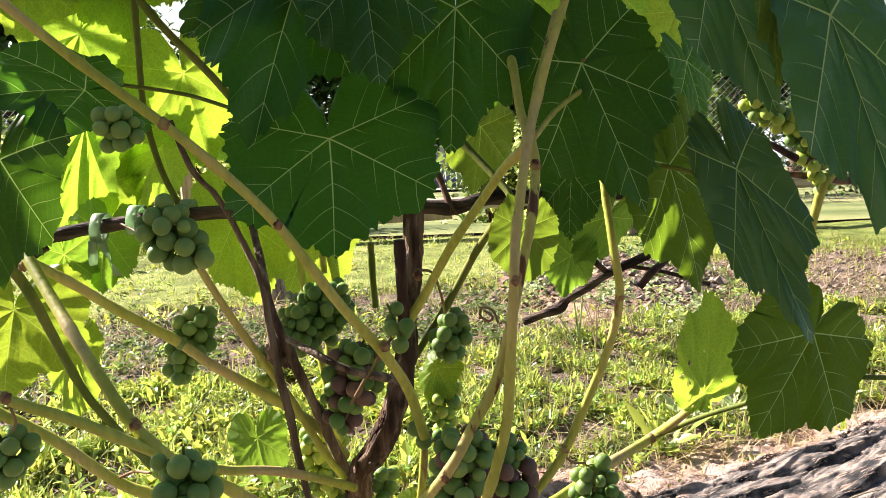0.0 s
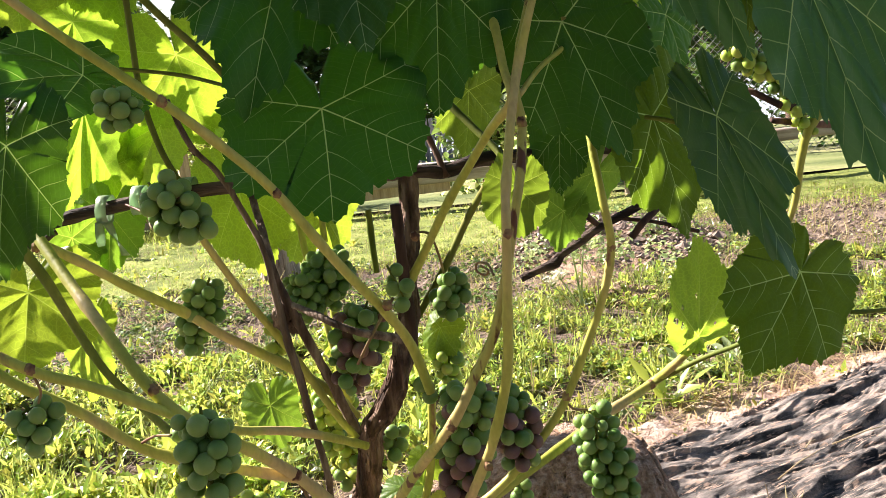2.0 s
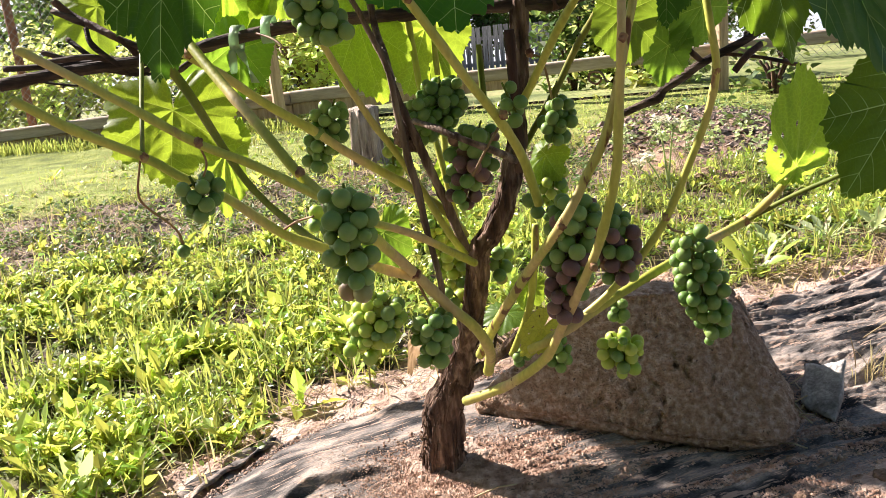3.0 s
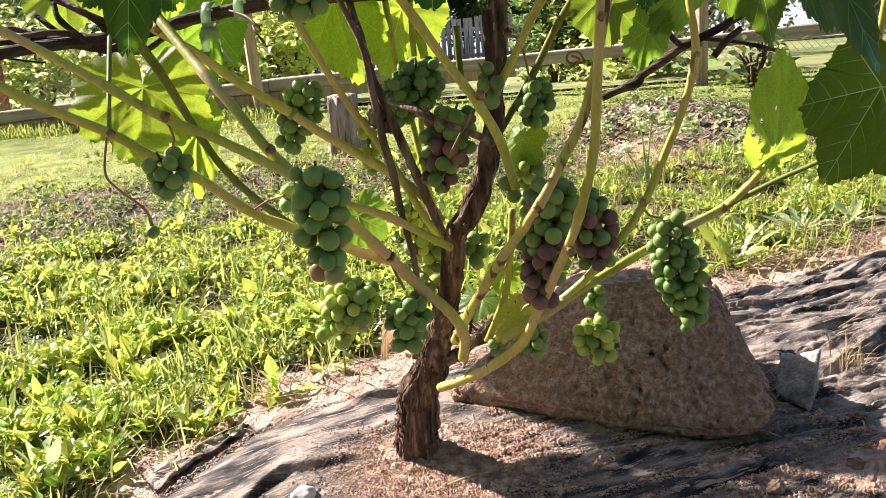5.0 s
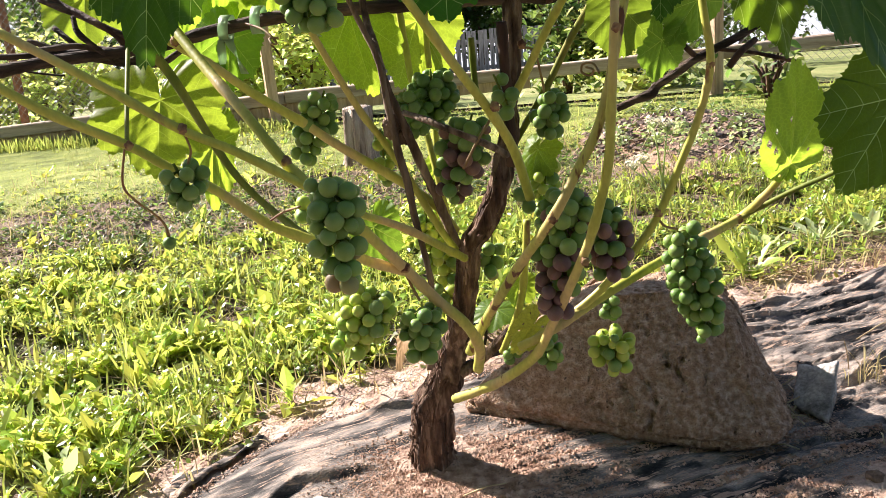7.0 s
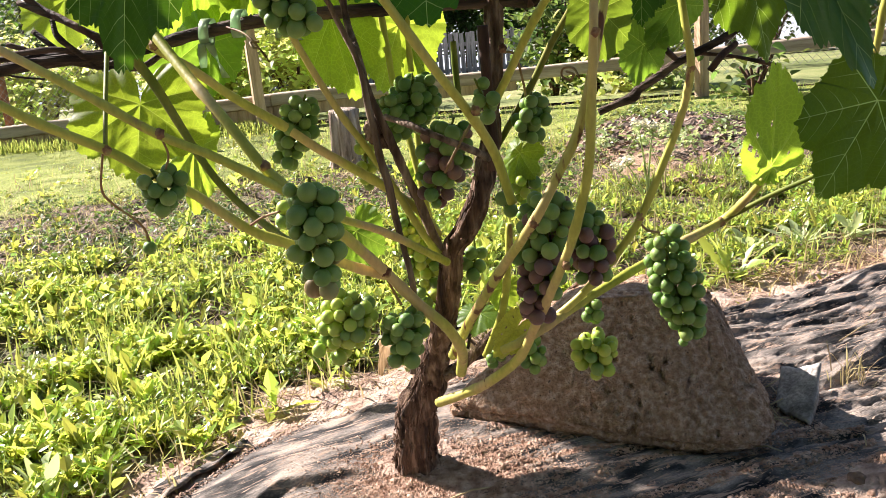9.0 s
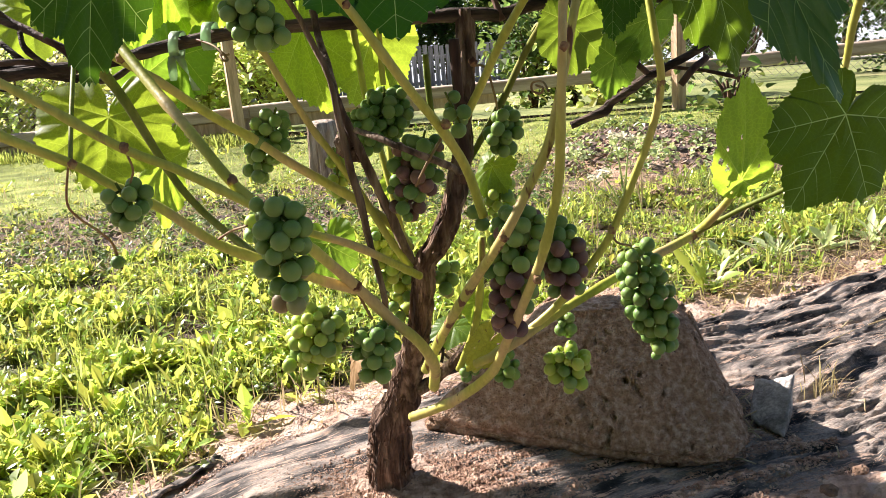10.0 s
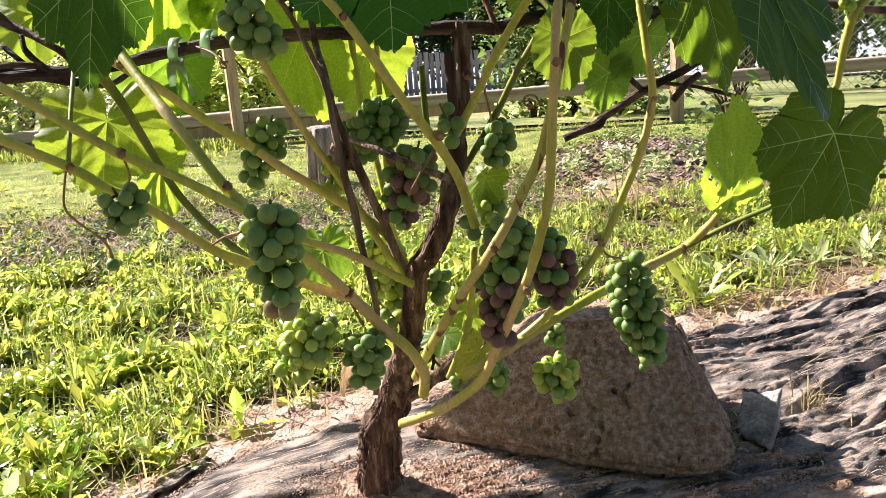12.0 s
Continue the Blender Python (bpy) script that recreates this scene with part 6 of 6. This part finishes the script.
    tagged(sheet_mesh("soil_clods", v.reshape(-1, 3), f.reshape(-1, 3), clod), "dry greyish-brown clods on the bare strip", "soil", kind="stuff")

    # taller grass that the mower leaves along the fence
    spots = np.stack([rng.uniform(-3.4, -0.9, 5200), 3.05 + rng.normal(0, 0.05, 5200), np.zeros(5200)], 1)
    spots[:, 2] = [lie(x, y) for x, y, z in spots]
    v, f = blades(rng, spots, (0.03, 0.085), (0.003, 0.006), 0.5)
    tagged(sheet_mesh("fence_grass", v, f, grass_blade), "taller yellow-green grass along the fence", "grass", kind="stuff")

    def tufty(x, y, d):
        return 1.0 if d > 0.40 and x < -0.12 and y < 0.75 else 0
    base = strewn(rng, 90, tufty, (-0.9, 0), (0.05, 0.8))
    spots = np.repeat(base, 6, 0)
    spots[:, :2] += rng.normal(0, 0.012, (len(spots), 2))
    v, f = blades(rng, spots, (0.03, 0.08), (0.0025, 0.005), 0.6)
    tagged(sheet_mesh("long_grass", v, f, grass_blade), "longer broad grass blades in front of the weeds", "grass", kind="stuff")


weeds()


def dug_soil():
    """Clods and low weeds lying on the heap of dug soil, and a dark scrape in front of it."""
    rng = np.random.default_rng(31)

    def on_heap(count, reach):
        a, r = rng.uniform(0, 2 * math.pi, count), reach * np.sqrt(rng.uniform(0, 1, count))
        spots = np.stack([0.58 + 0.36 * r * np.cos(a), 2.06 + 0.54 * r * np.sin(a), 0.072 * np.maximum(0, 1 - r * r)], 1)
        spots[:, 2] += [lie(x, y) for x, y, z in spots]
        return spots

    scrape = np.stack([0.49 + rng.normal(0, 0.030, 240), 1.33 + rng.normal(0, 0.035, 240), np.zeros(240)], 1)
    scrape[:, 2] = [lie(x, y) + rng.uniform(0.0, 0.022) for x, y, z in scrape]
    for name, spots, size, material, label in (("soil_clods", on_heap(1500, 1.0), 0.007, clod, "dry greyish-brown clods on the heap"),
                                               ("soil_clods", scrape, 0.006, soil, "dark reddish clods of freshly dug soil")):
        wide = (0.003 + np.abs(rng.normal(0, size, len(spots))))[:, None, None]
        v = spots[:, None, :] + BALL[None] * wide * rng.uniform(0.6, 1.3, (len(spots), 10, 3)) * np.array((1.2, 1.0, 0.7))
        f = BALL_FACES[None] + 10 * np.arange(len(spots))[:, None, None]
        tagged(sheet_mesh(name, v.reshape(-1, 3), f.reshape(-1, 3), material), label, "soil", kind="stuff")
    spots = np.repeat(on_heap(190, 1.05), 7, 0)
    spots[:, 2] += rng.uniform(0.003, 0.03, len(spots))
    spots[:, :2] += rng.normal(0, 0.012, (len(spots), 2))
    v, f = leaves(rng, spots, (0.010, 0.028), (0.3, 0.6), (-0.2, 0.9))
    tagged(sheet_mesh("low_weeds", v, f, mat_leaf), "scattered small weeds on the heap of soil", "weeds", kind="stuff")


def flowering_weed(foot, heads, seed):
    """A thin pale stem that forks into flat heads of small flowers."""
    rng = np.random.default_rng(seed)
    weed = new("flowering_weed")
    weed.location = (*foot, lie(*foot))
    for x, z in heads:
        bm = bmesh.new()
        tube(bm, [(Vector((x * k ** 1.6, 0.004 * math.sin(5 * k), (z - 0.016) * k)), 0.0022 * (1.3 - 0.6 * k)) for k in (0, 0.2, 0.4, 0.6, 0.8, 1)], 6)
        for n in range(7):
            a = 2 * math.pi * n / 7
            tip = Vector((x + 0.016 * math.cos(a), 0.016 * math.sin(a), z + rng.normal(0, 0.002)))
            tube(bm, [(Vector((x, 0, z - 0.017)), 0.001), (tip, 0.0007)], 5)
        part("stem", bm, pale_leaf, weed)
        spots = np.array([(x + 0.019 * math.sqrt(rng.uniform()) * math.cos(a), 0.019 * math.sin(a) * rng.uniform(0.2, 1), z + rng.normal(0, 0.003)) for a in rng.uniform(0, 6.28, 46)])
        v, f = leaves(rng, spots, (0.007, 0.013), (0.6, 0.95), (-0.3, 0.9))
        flower = sheet_mesh("flower_head", v, f, petal, True)
        flower.parent = weed
    return tagged(weed, "pale flowering weed with flat heads on thin stems", "weed")


dug_soil()
flowering_weed((0.383, 1.219), ((-0.018, 0.176), (0.010, 0.166)), 41)
flowering_weed((0.375, 1.235), ((-0.032, 0.094), (-0.052, 0.080)), 42)
stone("stone", 0.026, (0.46, 2.36), white_stone, "pale stone beside the heap of soil", 0.7, 0.4, 21)


def rosette(name, at, count, size, slim, material, label, category, seed, tilt=(0.5, 1.2), outline=TOOTHED):
    rng = np.random.default_rng(seed)
    plant = new(name)
    plant.location = (*at, lie(*at))
    for n in range(count):
        v, f = leaves(rng, np.array([(rng.normal(0, 0.006), rng.normal(0, 0.006), 0.0)]), size, slim, tilt, np.array([2 * np.pi * n / count + rng.normal(0, 0.3)]), outline=outline)
        ob = sheet_mesh("leaf", v, f, material, True)
        ob.parent = plant
    return tagged(plant, label, category)


rosette("weed_plant", (0.445, 0.66), 13, (0.05, 0.11), (0.16, 0.28), weed_leaf, "broadleaf weed with long upright leaves", "weed", 1, (0.5, 1.25))
for n, (x, y) in enumerate(((0.50, 0.80), (0.60, 0.83), (0.69, 0.85), (0.79, 0.88))):
    rosette("weed_plant", (x, y), 26, (0.03, 0.080), (0.14, 0.26), pale_leaf, "pale grey-green spiny weed catching the sun", "weed", 20 + n, (0.25, 1.1))
rosette("weed_plant", (-0.443, 0.078), 5, (0.060, 0.10), (0.20, 0.32), pale_leaf, "pale prickly weed at the fabric corner", "weed", 3, (1.0, 1.45))
rosette("weed_plant", (-0.42, 0.46), 8, (0.05, 0.09), (0.3, 0.45), weed_leaf, "leafy bright green weed", "weed", 5, (0.4, 1.1))
rosette("weed_plant", (-0.20, 0.50), 8, (0.05, 0.09), (0.3, 0.45), weed_leaf, "leafy bright green weed", "weed", 6, (0.4, 1.1))
rosette("weed_plant", (-0.33, 0.62), 8, (0.05, 0.09), (0.3, 0.45), weed_leaf, "leafy bright green weed", "weed", 8, (0.4, 1.1))
rosette("weed_plant", (-0.55, 0.40), 8, (0.05, 0.09), (0.3, 0.45), weed_leaf, "leafy bright green weed", "weed", 9, (0.4, 1.1))


def tuft():
    rng = np.random.default_rng(12)
    spots = np.array([(0.478 + rng.normal(0, 0.016), 0.245 + rng.normal(0, 0.008), 0.0) for _ in range(46)])
    spots[:, 2] = [top(x, y) for x, y, z in spots]
    v, f = blades(rng, spots, (0.020, 0.048), (0.0008, 0.0016), 0.6)
    tagged(sheet_mesh("grass_tuft", v, f, dry_blade), "small tuft of pale thin grass growing through the fabric", "grass")


tuft()


def seed_weed(at, high, seed):
    rng = random.Random(seed)
    weed = new("seeding_weed")
    weed.location = (*at, lie(*at))
    tagged(weed, "thin pale weed stalk with seed heads", "weed", "seeding weed stalks")
    for n in range(4):
        bm = bmesh.new()
        dx, dy = rng.uniform(-0.06, 0.06), rng.uniform(-0.04, 0.04)
        tube(bm, smooth_line([(0, 0, 0), (dx * 0.3, dy * 0.3, high * 0.5), (dx, dy, high * rng.uniform(0.8, 1.1))], [0.0011, 0.0009, 0.0005], 5), 6)
        part("stalk", bm, straw, weed)
        heads = np.array([(dx + rng.gauss(0, 0.014), dy + rng.gauss(0, 0.014), high * 0.95 + rng.gauss(0, 0.014)) for _ in range(26)])
        v, f = leaves(np.random.default_rng(seed + n), heads, (0.009, 0.017), (0.5, 0.9), (-0.5, 1.2))
        ob = sheet_mesh("seed_head", v, f, pale_leaf)
        ob.parent = weed
        tagged(ob, kind="stuff")


for spot_ in ((0.42, 1.22, 0.15, 1), (0.52, 1.30, 0.12, 2), (0.33, 1.38, 0.13, 3), (0.62, 1.25, 0.10, 4)):
    seed_weed(spot_[:2], spot_[2], spot_[3])


# dead leaf and straws on the ground
def bits():
    rng = random.Random(9)
    for n in range(34):
        if n < 4:
            x, y, a, s = ((0.02, 0.0, 0.4, 0.05), (0.5, 0.34, 0.7, 0.10), (0.60, 0.42, 0.4, 0.12), (0.36, 0.09, 2.8, 0.03))[n]
        elif n < 20:
            x, y, a, s = 0.385 + rng.gauss(0, 0.02), 0.17 + rng.gauss(0, 0.03), rng.uniform(0, 3.1), rng.uniform(0.015, 0.05)
        else:
            x, y, a, s = rng.uniform(0.25, 0.7), rng.uniform(0.0, 0.45), rng.uniform(0, 3.1), rng.uniform(0.012, 0.04)
        bm = bmesh.new()
        z = top(x, y) + 0.003
        tube(bm, [(Vector((x, y, z)), 0.0009), (Vector((x + math.cos(a) * s * 0.5, y + math.sin(a) * s * 0.5, z + 0.004)), 0.0009), (Vector((x + math.cos(a) * s, y + math.sin(a) * s, z + 0.001)), 0.0006)], 6)
        tagged(part("straw", bm, straw), "dry straw lying on the fabric", "straw", "straws on the fabric")


bits()


# ---- fence, stump and garden behind ----
def post(x, y, high, label):
    bm = bmesh.new()
    block(bm, (0.045, 0.045, high + 0.3), (0, 0, -0.3), 0.0, 0.004)
    ob = part("fence_post", bm, timber, smooth=False)
    ob.location = (x, y, lie(x, y))
    ob.rotation_euler = (0, 0, radians(28))
    return tagged(ob, label, "fence post", "posts of the garden fence")


for x in (-2.85, -1.015, 0.865, 2.75):
    post(x, 3.09, 0.46, "square sawn timber fence post")


def beam(x0, x1, z0, z1, y, deep, high, material, label):
    bm = bmesh.new()
    n = 24
    rings = []
    for i in range(n + 1):
        u = i / n
        x, z = x0 + (x1 - x0) * u, z0 + (z1 - z0) * u + 0.004 * noise.noise(Vector((u * 5, x0, y)))
        h, e = deep / 2, 0.004
        rings.append([bm.verts.new((x, y + dy, z + dz)) for dy, dz in ((e - h, 0), (-h, e), (-h, high - e), (e - h, high), (h - e, high), (h, high - e), (h, e), (h - e, 0))])
    for a, b in zip(rings, rings[1:]):
        for s in range(8):
            bm.faces.new((a[s], a[(s + 1) % 8], b[(s + 1) % 8], b[s]))
    bm.faces.new(rings[0])
    bm.faces.new(rings[-1][::-1])
    bmesh.ops.recalc_face_normals(bm, faces=bm.faces[:])
    tagged(part("fence_beam", bm, material, smooth=False), label, "fence rail", "rails of the garden fence")


for x0, x1, z0, z1 in ((-5.2, -0.975, -0.157, 0.013), (-0.97, 0.87, 0.013, 0.05), (0.875, 5.2, 0.05, 0.19)):
    beam(x0, x1, z0, z1, 3.155, 0.055, 0.050, beam_wood, "weathered grey upper board of the garden fence")
    if x0 > 0:
        continue
    beam(x0, min(x1, 0.1), z0 - 0.055, z1 - 0.055, 3.17, 0.05, 0.052, timber, "brown lower board of the garden fence")


def netting(x0, x1, z0, z1):
    """Diamond wire netting on the fence."""
    step, r = 0.034, 0.0009
    vs, fs = [], []

    def strand(p, q):
        d = np.array(q) - p
        d = d / np.linalg.norm(d)
        across = np.array((-d[2], 0, d[0])) * r
        deep = np.array((0, r, 0))
        n = len(vs)
        for e in (p, q):
            for o in (across, deep, -across, -deep):
                vs.append(np.array(e) + o)
        for s in range(4):
            fs.append((n + s, n + (s + 1) % 4, n + 4 + (s + 1) % 4, n + 4 + s))

    k = x0 - (z1 - z0)
    while k < x1:
        a, b = max(k, x0), min(k + (z1 - z0), x1)
        if b > a:
            strand((a, 3.215, z0 + a - k), (b, 3.215, z0 + b - k))
            strand((a, 3.218, z1 - (a - k)), (b, 3.218, z1 - (b - k)))
        k += step
    tagged(sheet_mesh("wire_netting", np.array(vs), np.array(fs), wire), "grey diamond wire netting on the fence", "wire netting")


netting(-4.6, -1.35, -0.02, 0.75)
netting(0.55, 4.4, 0.0, 0.75)
bm = bmesh.new()
tube(bm, [(Vector((-2.27, 3.3, 0.95)), 0.02), (Vector((-2.275, 3.3, 0.3)), 0.02), (Vector((-2.29, 3.3, -0.3)), 0.02)], 12, 0.04)
tagged(part("fence_pole", bm, rust), "rusty reddish metal pole behind the fence", "pole")


def stump():
    bm = bmesh.new()
    tube(bm, [(Vector((-0.43, 1.98, z)), r) for z, r in ((-0.12, 0.066), (-0.05, 0.060), (0.0, 0.052), (0.05, 0.048), (0.10, 0.046), (0.135, 0.045), (0.14, 0.03))], 40, 0.12, 7)
    tagged(part("stump", bm, old_wood), "weathered grey-brown split wooden stump on the lawn", "stump")


stump()


def shrub(x, y, high, wide, count, seed, label, material=None):
    rng = np.random.default_rng(seed)
    plant = new("shrub")
    plant.location = (x, y, lie(x, y))
    tagged(plant, label, "shrub", "shrubs behind the fence")
    for n in range(6):
        bm = bmesh.new()
        a = n * 1.05
        tube(bm, smooth_line([(0, 0, -0.05), (0.3 * wide * math.cos(a) * 0.5, 0.3 * wide * math.sin(a) * 0.5, high * 0.5), (0.7 * wide * math.cos(a) * 0.5, 0.7 * wide * math.sin(a) * 0.5, high * 0.85)], [0.010, 0.008, 0.004], 4), 6)
        part("stem", bm, redbark, plant)
    clumps = rng.normal(0, 1, (26, 3)) * (wide * 0.26, wide * 0.26, high * 0.22) + (0, 0, high * 0.55)
    count = int(count * 1.8)
    spots = clumps[rng.integers(0, 26, count)] + rng.normal(0, 1, (count, 3)) * 0.085
    spots[:, 2] = np.maximum(spots[:, 2], 0.03)
    v, f = leaves(rng, spots, (0.03, 0.065), (0.5, 0.8), (-0.7, 0.9))
    ob = sheet_mesh("foliage", v, f, material or shrub_leaf)
    ob.parent = plant


shrub_rng = random.Random(4)
for n in (0, 1, 2, 3, 4, 7):
    shrub(-3.6 + 0.62 * n + shrub_rng.uniform(-0.12, 0.12), 3.95 + shrub_rng.uniform(-0.15, 0.3), 0.56 if n < 6 else 0.50, 0.75 if n != 7 else 0.55, 1300 if n < 6 else 700, 40 + n, "leafy garden bush with green and yellowing leaves")
for n in (0, 1, 2, 5, 6, 7):
    shrub(-5 + 1.4 * n, 6.2 + shrub_rng.uniform(-0.3, 0.3), 1.15 if n not in (3, 4) else 0.8, 1.4, 2000, 60 + n, "dark green garden bush", tree_leaf)
for n, (x, high) in enumerate(((0.304, 0.62), (0.524, 0.50), (0.804, 0.55))):
    shrub(x, 4.3, high, 0.42, 620, 80 + n, "leafy garden bush with green and yellowing leaves", low_weed if n % 2 == 0 else shrub_leaf)
shrub(1.02, 2.85, 0.17, 0.17, 60, 91, "low dark leafy plant beside the fence post", low_weed)


def paling(x0, x1, y, z0, high):
    fence = new("paling_fence")
    fence.location = (x0, y, z0)
    tagged(fence, "old grey paling fence across the road", "fence")
    board = bmesh.new()
    block(board, (0.10, 0.025, high), (0, 0, 0), 0, 0.004)
    data = bpy.data.meshes.new("paling")
    board.to_mesh(data)
    board.free()
    data.materials.append(grey_paling)
    rng = random.Random(2)
    for n in range(int((x1 - x0) / 0.128)):
        ob = new("paling", data)
        ob.parent = fence
        ob.matrix_basis = pose(0.128 * n, 0, rng.uniform(-0.03, 0.03), 0, rng.uniform(-0.8, 0.8), 0)
    for z in (0.25, high - 0.3):
        rail = bmesh.new()
        block(rail, (x1 - x0, 0.05, 0.08), ((x1 - x0) / 2, 0.05, z))
        part("rail", rail, grey_paling, fence, smooth=False)


paling(-6.0, 1.15, 20.0, -2.05, 1.12)

bm = bmesh.new()
road_verts = [bm.verts.new((x, y, lie(0, y) + 0.08)) for x, y in ((-60, 16.2), (60, 16.2), (60, 19.2), (-60, 19.2))]
bm.faces.new(road_verts)
bmesh.ops.subdivide_edges(bm, edges=bm.edges[:], cuts=12, use_grid_fill=True)
for v in bm.verts:
    v.co.z = lie(0, v.co.y) + 0.08
tagged(part("road", bm, surface("road_dust", [(0.30, 0.27, 0.24), (0.42, 0.38, 0.33)], 3, 8, 0.95, 0.3, 60)), "pale dusty gravel road", "road", kind="structure")


def tree(x, y, high, seed):
    rng = np.random.default_rng(seed)
    plant = new("tree")
    base = lie(x, y)
    plant.location = (x, y, base)
    tagged(plant, "tall leafy tree at the edge of the garden", "tree", "trees round the garden")
    bm = bmesh.new()
    tube(bm, smooth_line([(0, 0, -0.4), (0.1, 0, high * 0.3), (-0.1, 0.1, high * 0.6), (0.1, 0, high * 0.9)], [high * 0.03, high * 0.024, high * 0.016, high * 0.004], 6), 10, 0.1)
    part("trunk", bm, bark, plant)
    limbs = bmesh.new()
    tips = []
    for n in range(22):
        a, z = n * 2.4, high * (0.16 + 0.035 * n)
        reach = high * (0.30 - 0.010 * n) * rng.uniform(0.8, 1.2)
        end = Vector((math.cos(a) * reach, math.sin(a) * reach, z + reach * 0.45))
        tube(limbs, smooth_line([(0, 0, z), tuple(end * 0.5 + Vector((0, 0, z * 0.45))), tuple(end)], [high * 0.010, high * 0.006, high * 0.002], 4), 6)
        tips += [end * k + Vector((0, 0, z * (1 - k))) for k in (0.45, 0.75, 1.0)]
    part("limbs", limbs, bark, plant)
    tips = np.array([t[:] for t in tips])
    spots = tips[rng.integers(0, len(tips), 5200)] + rng.normal(0, 1, (5200, 3)) * high * 0.055
    v, f = leaves(rng, spots, (0.03 * high, 0.055 * high), (0.5, 0.8), (-0.8, 0.8))
    ob = sheet_mesh("crown", v, f, tree_leaf)
    ob.parent = plant


for n, (x, y, high) in enumerate(((-17, 34, 9), (-11.5, 30, 8), (-6, 36, 9), (3.2, 31, 8), (8, 29, 8.5), (13, 34, 9), (19, 31, 9), (-23, 31, 9), (-9, 24, 5), (-5.8, 25, 5.5), (1.6, 23.5, 4.5), (2.8, 24, 5), (5.4, 23, 5), (0.2, 22.5, 3.4), (-1.3, 24, 3.6))):
    tree(x, y, high, 100 + n)

# unseen trees added behind the camera, which darken reflections and shaded parts
for n, (x, y, high) in enumerate(((-7.5, -5.5, 8), (-3.0, -7.5, 9), (1.5, -6.5, 8.5))):
    tree(x, y, high, 120 + n)
